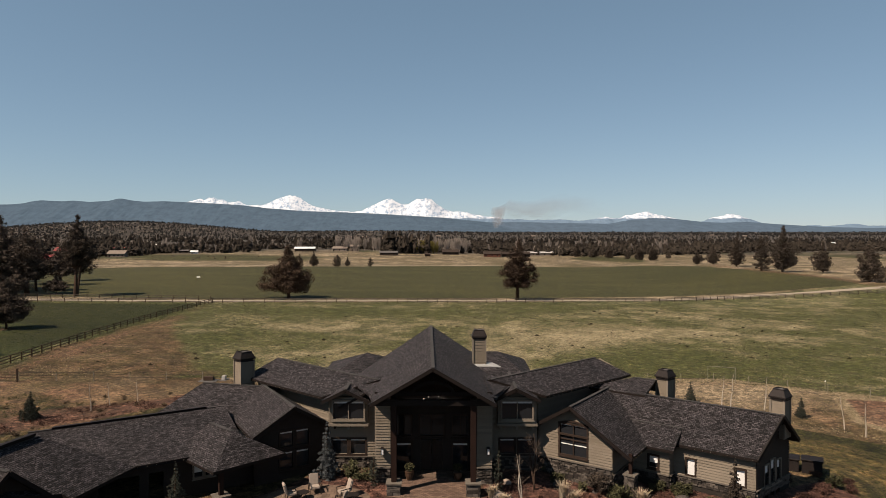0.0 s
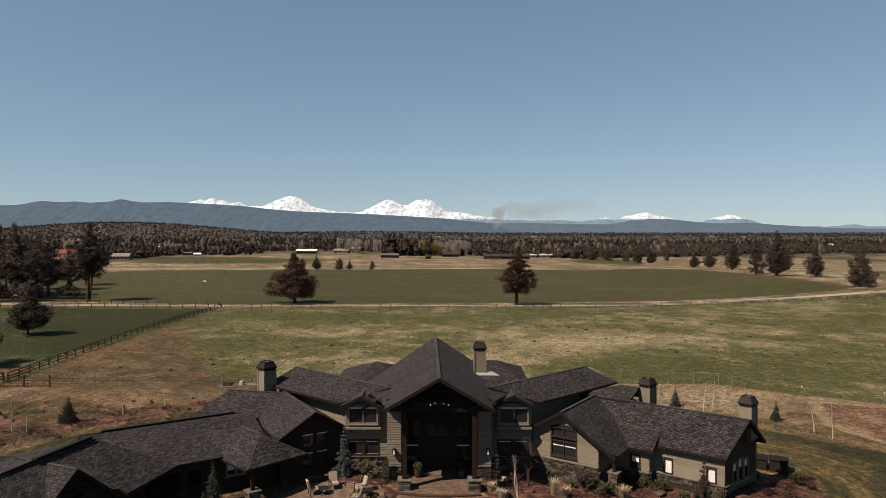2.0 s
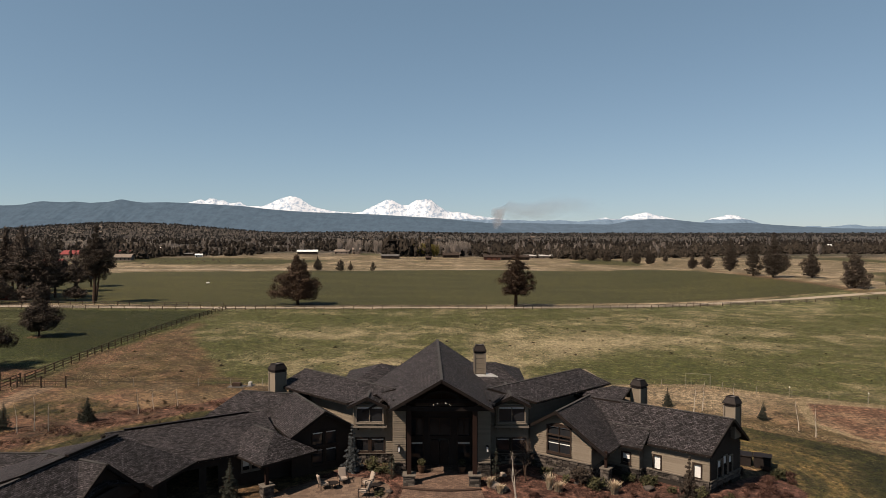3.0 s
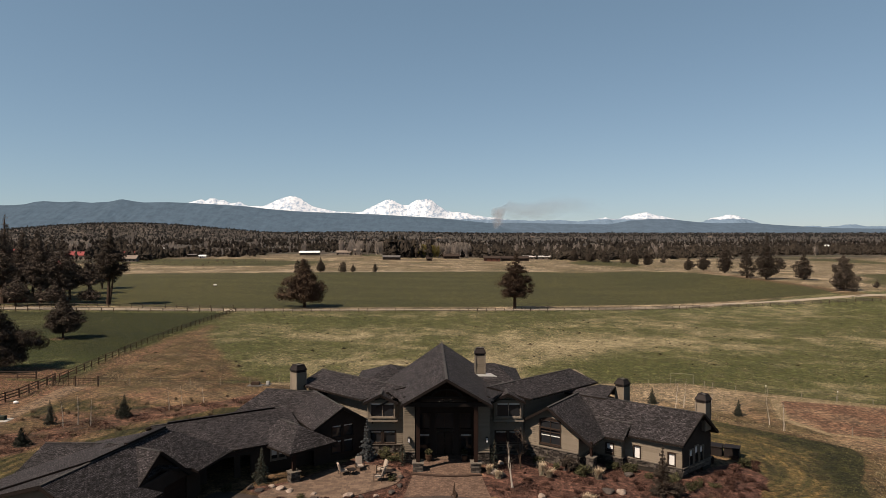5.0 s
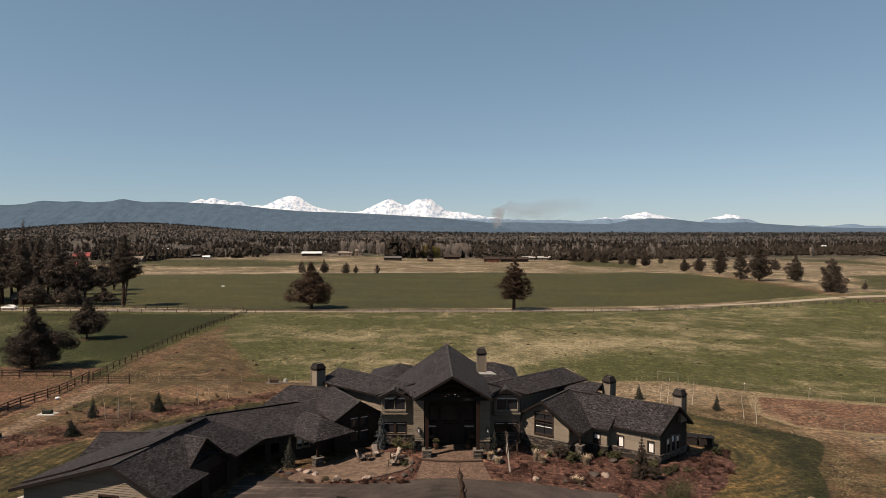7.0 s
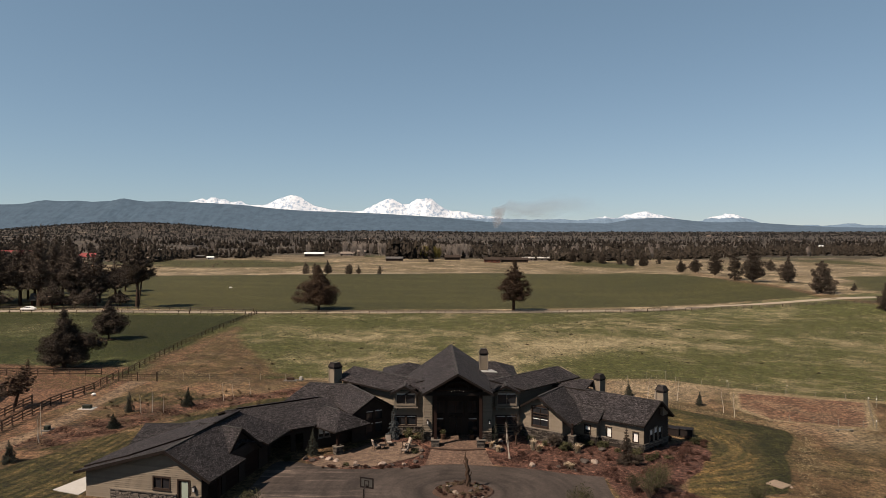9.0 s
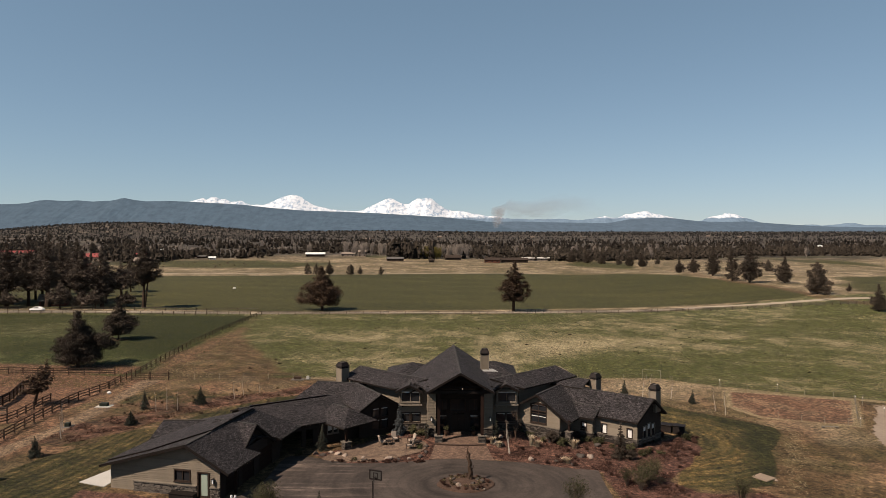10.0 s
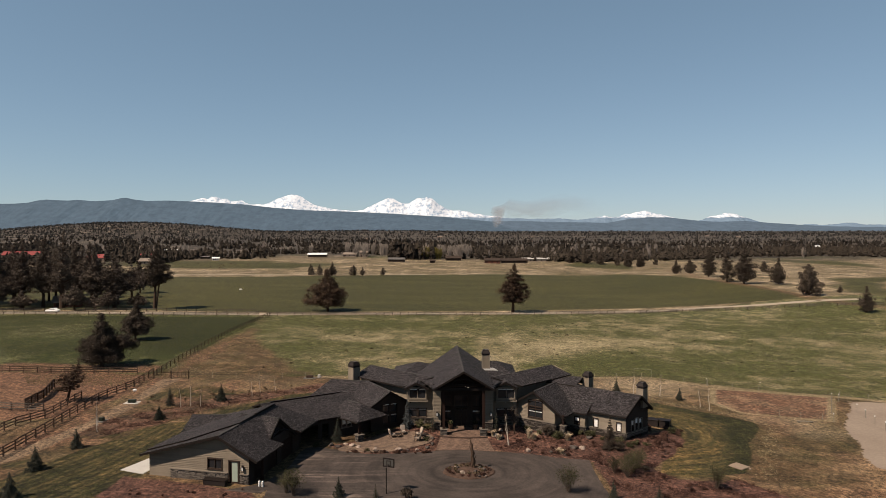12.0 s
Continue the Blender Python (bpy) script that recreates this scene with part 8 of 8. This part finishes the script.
ch = chair()
for k, (x, y, a) in enumerate([(-10.1, 0.0, 115), (-8.6, 0.8, 20), (-6.35, -0.2, -60), (-6.5, -1.7, -100)]):
    m = Matrix.Translation((x, y, gz(x, y) + 0.06)) @ Matrix.Rotation(radians(a), 4, "Z") @ Matrix.Scale(1.12, 4)
    ob = copy_thing(ch, m) if k else ch
    ob.matrix_basis = m
for x, y, r_ in ((-9.3, -0.1, 0.45), (-5.6, -0.9, 0.5)):
    t = thing("patio_table", "low round dark metal patio table", "table", x, y, gz(x, y) + 0.06, "patio tables")
    bm = bmesh.new()
    add_tube(bm, [(0, 0, 0.5), (0, 0, 0.54)], [r_, r_], 20)
    part("tabletop", bm, M_METAL, t)
    for k in range(3):
        a = k * 2.094
        bm = bmesh.new()
        add_beam(bm, (0.1 * math.cos(a), 0.1 * math.sin(a), 0.5), (0.35 * math.cos(a), 0.35 * math.sin(a), 0), 0.04)
        part("leg", bm, M_METAL, t)

# pots by the door
for x in (-1.75, 1.95):
    t = thing("plant_pot", "brown glazed pot with a round evergreen by the front door", "plant pot", x, 2.6, gz(x, 2.6) + 0.08, "pots by the front door")
    bm = bmesh.new()
    add_tube(bm, [(0, 0, 0), (0, 0, 0.3), (0, 0, 0.55), (0, 0, 0.6)], [0.22, 0.32, 0.34, 0.37], 14)
    part("pot", bm, M_TERRA, t)
    V, F = leaves([(0, 0, 0.95)], [0.45], 420, 0.05, 41)
    c_ = new("plant", flat_mesh("plant", V.tolist(), F.tolist(), M_GRNSHRUB))
    tagged(c_, kind="stuff").parent = t
# door mat and doorstep
bm = bmesh.new()
add_box(bm, -0.9, 1.1, 2.9, 4.0, gz(0, 3.4) + 0.055, gz(0, 3.4) + 0.075)
tagged(part("door_mat", bm, M_PATIO), "tan door mat before the front door", "door mat")
bm = bmesh.new()
outer = [(-3.3 + 0.68 * k, -0.55 - 0.5 * math.sin(math.pi * k / 10)) for k in range(11)]
for p, q in zip(outer, outer[1:]):
    add_beam(bm, (*p, gz(*p) + 0.06), (*q, gz(*q) + 0.06), 0.34, 0.16)
tagged(part("entry_step", bm, M_STEP), "curved dark brick step across the entry walk", "step", kind="structure")

# equipment beside the house
for k, (x, y, w_, d_, h_) in enumerate(((30.2, 8.5, 1.6, 1.4, 0.95), (31.75, 7.62, 1.5, 1.3, 1.05))):
    t = thing("hot_tub_cabinet" if k == 0 else "equipment_cabinet", "dark low outdoor cabinet beside the gable end", "cabinet", x, y, gz(x, y))
    t.rotation_euler = (0, 0, radians(-30))
    bm = bmesh.new()
    add_box(bm, -w_ / 2, w_ / 2, -d_ / 2, d_ / 2, 0, h_)
    part("body", bm, M_METAL, t)
    bm = bmesh.new()
    add_box(bm, -w_ / 2 - 0.08, w_ / 2 + 0.08, -d_ / 2 - 0.08, d_ / 2 + 0.08, h_, h_ + 0.12)
    bmesh.ops.bevel(bm, geom=bm.edges[:], offset=0.03, segments=1, affect="EDGES")
    part("lid", bm, M_FASCIA, t, "dark brown lid")
tip = along((-29.2, -17.9), 77.5, 0.8)
p0 = along(tip, 167.5, 9.6)
q = along(along(p0, -12.5, 9.4), -102.5, 0.9)
t = thing("storage_bench", "dark storage bench against the garage wall", "bench", q[0], q[1], gz(*q))
t.rotation_euler = (0, 0, radians(-12.5))
bm = bmesh.new()
add_box(bm, -1.4, 1.4, -0.4, 0.4, 0.05, 0.6)
part("box", bm, M_METAL, t)
bm = bmesh.new()
add_box(bm, -1.45, 1.45, -0.45, 0.45, 0.6, 0.68)
part("lid", bm, M_FASCIA, t)
for k in (0.0, 0.42):
    q = along(along(p0, -12.5, 14.6 + k), -102.5, 0.2)
    t = thing("gas_bottle", "white upright bottle standing by the garage corner post", "bottle", q[0], q[1], gz(*q), "white bottles by the garage")
    bm = bmesh.new()
    add_tube(bm, [(0, 0, 0), (0, 0, 0.08), (0, 0, 0.62), (0, 0, 0.74)], [0.1, 0.13, 0.13, 0.05], 12)
    part("bottle_body", bm, M_WHITE, t)
    bm = bmesh.new()
    add_tube(bm, [(0, 0, 0.74), (0, 0, 0.82)], [0.05, 0.05], 8)
    part("valve", bm, M_METAL, t)
slab = [(-42.6, -13.8), (-39.2, -15.0), (-38.4, -9.0), (-41.0, -9.6)]
sheet("concrete_slab", slab, 0.08, M_CONC, "bright concrete slab beside the garage", "slab", 2)
sheet("stone_pad", [(34.2, -9.4), (35.7, -8.3), (36.8, -9.9), (35.2, -11.0)], 0.1, M_ROCKPAD, "flat tan stone pad at the lawn edge", "stone pad", 2)
apron = [(-28, -19.6), (-23.5, -20.4), (-21.5, -15), (-22.5, -13.5), (-24.2, -17.6)]
sheet("garage_apron", apron, 0.02, M_ASPH, "asphalt apron before the garage side door", "apron", 2)
for x, y, w_, lab in ((-56.2, 17.9, 1.3, "green utility box on a concrete pad"), (-55.7, 6.9, 0.7, "small dark utility box beside the lane"), (-28.2, 39.5, 0.5, "small pale utility box on dry ground"), (-30.0, 38.9, 1.3, "small dark trough on dry ground")):
    t = thing("utility_box", lab, "utility box", x, y, gz(x, y))
    bm = bmesh.new()
    add_box(bm, -w_ / 2, w_ / 2, -0.3, 0.3, 0.05, 0.6)
    bmesh.ops.bevel(bm, geom=bm.edges[:], offset=0.05, segments=1, affect="EDGES")
    part("cabinet", bm, M_CONC if "pale" in lab else M_RAIL if "trough" in lab else M_GRNBOX, t)
    bm = bmesh.new()
    add_box(bm, -w_ * 0.9, w_ * 0.9, -0.8, 0.8, -0.05, 0.06)
    part("pad", bm, M_CONC if lab.startswith("green") else M_GREYROOF, t)
t = thing("feed_bag", "white sack lying by the board fence", "sack", -59.5, 25.9, gz(-59.5, 25.9))
bm = bmesh.new()
bmesh.ops.create_uvsphere(bm, u_segments=12, v_segments=8, radius=0.32, matrix=Matrix.Diagonal((1.2, 0.8, 0.7, 1)) @ Matrix.Translation((0, 0, 0.3)))
part("sack", bm, M_WHITE, t)
t = thing("jump_pole", "pale wooden pole on blocks beside the bare plot", "pole", 55.5, 11.2, gz(55.5, 11.2))
bm = bmesh.new()
add_beam(bm, (-1.2, 0, 0.25), (1.2, -0.3, 0.25), 0.12)
part("pole_bar", bm, M_GOAL, t)
for sx in (-1, 1):
    bm = bmesh.new()
    add_box(bm, sx - 0.15, sx + 0.15, -0.3, 0.1, 0, 0.2)
    part("block", bm, M_GREYRAIL, t)
t = thing("white_trough", "small white trough in the green field", "trough", -105, 236, gz(-105, 236))
bm = bmesh.new()
add_box(bm, -0.7, 0.7, -0.35, 0.35, 0, 0.6)
bmesh.ops.bevel(bm, geom=bm.edges[:], offset=0.08, segments=1, affect="EDGES")
part("basin", bm, M_WHITE, t)
bm = bmesh.new()
add_box(bm, -0.8, 0.8, -0.45, 0.45, -0.1, 0.1)
part("base", bm, M_GREYRAIL, t)

# parked car on the road
car = thing("car", "white car standing on the farm road", "car", -144.4, 143, gz(-144.4, 143) + 0.04)
bm = bmesh.new()
side = [(-2.3, 0.35), (-2.3, 0.8), (-2.1, 0.92), (-1.3, 1.0), (-0.7, 1.45), (0.9, 1.45), (1.55, 1.0), (2.2, 0.88), (2.35, 0.6), (2.3, 0.35)]
lo = [bm.verts.new((x, -0.9, z)) for x, z in side]
hi = [bm.verts.new((x, 0.9, z)) for x, z in side]
bm.faces.new(lo)
bm.faces.new(hi[::-1])
for i in range(len(side)):
    bm.faces.new((lo[i], hi[i], hi[(i + 1) % len(side)], lo[(i + 1) % len(side)]))
bmesh.ops.recalc_face_normals(bm, faces=bm.faces[:])
bmesh.ops.bevel(bm, geom=bm.edges[:], offset=0.06, segments=2, affect="EDGES")
part("body", bm, M_CARWHITE, car)
for sy in (-1, 1):
    bm = bmesh.new()
    vs = [bm.verts.new((x, sy * 0.915, z)) for x, z in ((-1.15, 1.04), (1.3, 1.04), (0.8, 1.37), (-0.65, 1.37))]
    bm.faces.new(vs)
    part("side_window", bm, M_GLASS, car)
for x in (-1.45, 1.45):
    for y in (-0.82, 0.82):
        bm = bmesh.new()
        add_tube(bm, [(x, y - 0.11, 0.33), (x, y + 0.11, 0.33)], [0.33, 0.33], 14)
        part("wheel", bm, M_TYRE, car)


# ---- grass ----
def tuft_mat():
    """Blades from fresh green to bleached straw, by a value kept on each tuft."""
    m, n, l, b = mat("meadow_grass_blades", 0.9)
    b.inputs["Specular IOR Level"].default_value = 0.15
    a = n.new("ShaderNodeAttribute")
    a.attribute_name = "dryness"
    c = ramp(n, l, a.outputs["Fac"], [(0.0, (0.018, 0.023, 0.007)), (0.4, (0.05, 0.051, 0.019)), (0.6, (0.105, 0.083, 0.045)), (1.0, (0.24, 0.197, 0.128))])
    l.new(c, b.inputs["Base Color"])
    return m


M_TUFT = tuft_mat()
gx0, gy0 = GX, GY


def zone_at(Z, x, y):
    i = np.clip(np.searchsorted(gx0, x) - 1, 0, nx - 2)
    j = np.clip(np.searchsorted(gy0, y) - 1, 0, ny - 2)
    return Z[j, i]


def grass(name, label, X, Y, dryness, h0, h1, width, seed, material=None):
    """Standing grass tufts of three blades each, in one mesh."""
    r = np.random.default_rng(seed)
    n = len(X)
    Zg = ground_z(X, Y)
    V, D = [], []
    for k in range(3):
        h = r.uniform(h0, h1, n)
        a = r.uniform(0, 6.283, n)
        w = width * r.uniform(0.5, 1.2, n)
        lx, ly = r.normal(0, 1.3, n) * h, r.normal(0, 1.3, n) * h
        bx, by = X + r.normal(0, width, n), Y + r.normal(0, width, n)
        dx, dy = np.cos(a) * w, np.sin(a) * w
        V.append(np.stack([np.stack([bx - dx, by - dy, Zg - 0.02], -1), np.stack([bx + dx, by + dy, Zg - 0.02], -1), np.stack([bx + lx, by + ly, Zg + h], -1)], 1))
        D.append(np.repeat(np.clip(dryness + r.normal(0, 0.1, n), 0, 1), 3))
    V = np.concatenate(V).reshape(-1, 3)
    F = np.arange(len(V)).reshape(-1, 3)
    me_ = flat_mesh(name, V.tolist(), F.tolist(), material or M_TUFT)
    me_.attributes.new("dryness", "FLOAT", "POINT").data.foreach_set("value", np.concatenate(D).astype(np.float32))
    return tagged(new(name, me_), label, "grass", kind="stuff")


def keep_clear(X, Y):
    """Where grass may stand: not on paving, beds or the house."""
    ok = np.ones(len(X), bool)
    for poly in (drive, entry_walk, patio, sand, bend):
        ok &= inside(poly, X, Y) < -0.15
    ok &= inside([(-42, -20), (-17, -20), (-14, -7), (12, -7), (24, -8), (33, 3), (24, 16), (12, 26), (-14, 26), (-28, 16), (-42, 0)], X, Y) < 0
    ok &= zone_at(Z_MULCH, X, Y) < 0.4
    return ok


gr = np.random.default_rng(91)
n_ = 190000
Yp = 30 + (146 - 30) * gr.random(n_) ** 1.1
Xp = gr.uniform(-0.8, 0.8, n_) * (Yp + 72)
ok = keep_clear(Xp, Yp) & (zone_at(Z_DRY, Xp, Yp) < 0.9)
Xp, Yp = Xp[ok], Yp[ok]
dry_v = np.clip(0.5 + 0.3 * zone_at(Z_STRAW, Xp, Yp) + gr.normal(0, 0.14, len(Xp)) - 0.4 * zone_at(Z_FIELD, Xp, Yp) - 0.16 * zone_at(Z_LUSH, Xp, Yp), 0, 1)
grass("pasture_grass", "mixed green and straw pasture grass", Xp, Yp, dry_v, 0.03, 0.13, 0.05, 92)
n_ = 120000
Yp = 40 + (140 - 40) * gr.random(n_)
Xp = gr.uniform(-0.8, 0.8, n_) * (Yp + 78)
bleached = zone_at(Z_STRAW, Xp, Yp) - 0.25 * zone_at(Z_LUSH, Xp, Yp) + 0.25 * np.exp(-((Yp - 46) / 5) ** 2)
ok = keep_clear(Xp, Yp) & (bleached + gr.normal(0, 0.3, n_) > 0.62)
Xp, Yp = Xp[ok], Yp[ok]
grass("straw_tufts", "bleached straw tufts scattered through the pasture", Xp, Yp, np.full(len(Xp), 1.0), 0.05, 0.16, 0.045, 97)
n_ = 95000
Yp = -32 + 76 * gr.random(n_)
Xp = gr.uniform(-0.76, 0.76, n_) * (Yp + 72)
Xp, Yp = np.append(Xp, gr.uniform(44, 66, 9000)), np.append(Yp, gr.uniform(10, 36, 9000))
ok = keep_clear(Xp, Yp) & (zone_at(Z_DRY, Xp, Yp) > 0.35) & (zone_at(Z_LAWN, Xp, Yp) < 0.5) & (gr.random(len(Xp)) > 1.6 * zone_at(Z_RED, Xp, Yp)) & (zone_at(Z_LANE, Xp, Yp) < 0.3)
Xp, Yp = Xp[ok], Yp[ok]
grass("dry_grass", "bleached dry grass on the bank round the house", Xp, Yp, np.clip(0.54 + 0.09 * gr.normal(0, 1, len(Xp)), 0, 1), 0.03, 0.1, 0.03, 93)
n_ = 60000
Xp, Yp = gr.uniform(-52, 48, n_), gr.uniform(-22, 32, n_)
ok = keep_clear(Xp, Yp) & (zone_at(Z_LAWN, Xp, Yp) > 0.4)
Xp, Yp = Xp[ok], Yp[ok]
streak = np.sin(0.9 * np.hypot(Xp - 30, Yp - 8) + 1.5 * np.sin(0.2 * Xp)) * 0.5
grass("lawn_grass", "short patchy lawn grass, green with straw streaks", Xp, Yp, np.clip(0.25 + 0.2 * streak + 0.07 * gr.normal(0, 1, len(Xp)), 0, 1), 0.03, 0.1, 0.05, 94)
# bleached straw along the bare plot's edges and the wire fence
lines = straw_lines
Xs, Ys = [], []
for line, dense, wide_ in zip(lines, (60, 55, 25), (0.35, 0.6, 0.7)):
    for (x0, y0), (x1, y1) in zip(line, line[1:]):
        n_ = int(dense * math.hypot(x1 - x0, y1 - y0))
        f = gr.random(n_)
        Xs.append(x0 + (x1 - x0) * f + gr.normal(0, wide_, n_))
        Ys.append(y0 + (y1 - y0) * f + gr.normal(0, wide_, n_))
Xp, Yp = np.concatenate(Xs), np.concatenate(Ys)
grass("straw_edge", "bleached straw grass along the bare plot and fence", Xp, Yp, np.clip(0.78 + 0.12 * gr.normal(0, 1, len(Xp)), 0, 1), 0.03, 0.13, 0.04, 95)
# low red-brown brush on the bank and through the mulch beds
n_ = 60000
Xp, Yp = np.append(gr.uniform(-58, -24, n_ // 2), gr.uniform(-20, 36, n_)), np.append(gr.uniform(-4, 36, n_ // 2), gr.uniform(-26, 9, n_))
patchy = np.sin(Xp * 1.1 + 2 * np.sin(Yp * 0.7)) + np.sin(Yp * 1.3 + 1.7 * np.sin(Xp * 0.6)) + gr.normal(0, 0.6, len(Xp))
bank = (inside(red_bank, Xp, Yp) > 0.2) & (patchy > 0.1)
bed = (zone_at(Z_MULCH, Xp, Yp) > 0.6) & (patchy > 0.5)
for poly in (drive, entry_walk, patio):
    bed &= inside(poly, Xp, Yp) < -0.2
bed &= inside([(-42, -18.5), (-24, -18.5), (-20, -3), (-12, 2), (9, 5.5), (15.5, 5.0), (23.5, -0.4), (29, 3), (24, 16), (-28, 16), (-42, 0)], Xp, Yp) < 0
ok = bank | bed
Xp, Yp = Xp[ok], Yp[ok]
grass("low_brush", "low leafless red-brown brush on bank and mulch", Xp, Yp, np.full(len(Xp), 0.5), 0.08, 0.3, 0.03, 96, M_REDSHRUB)
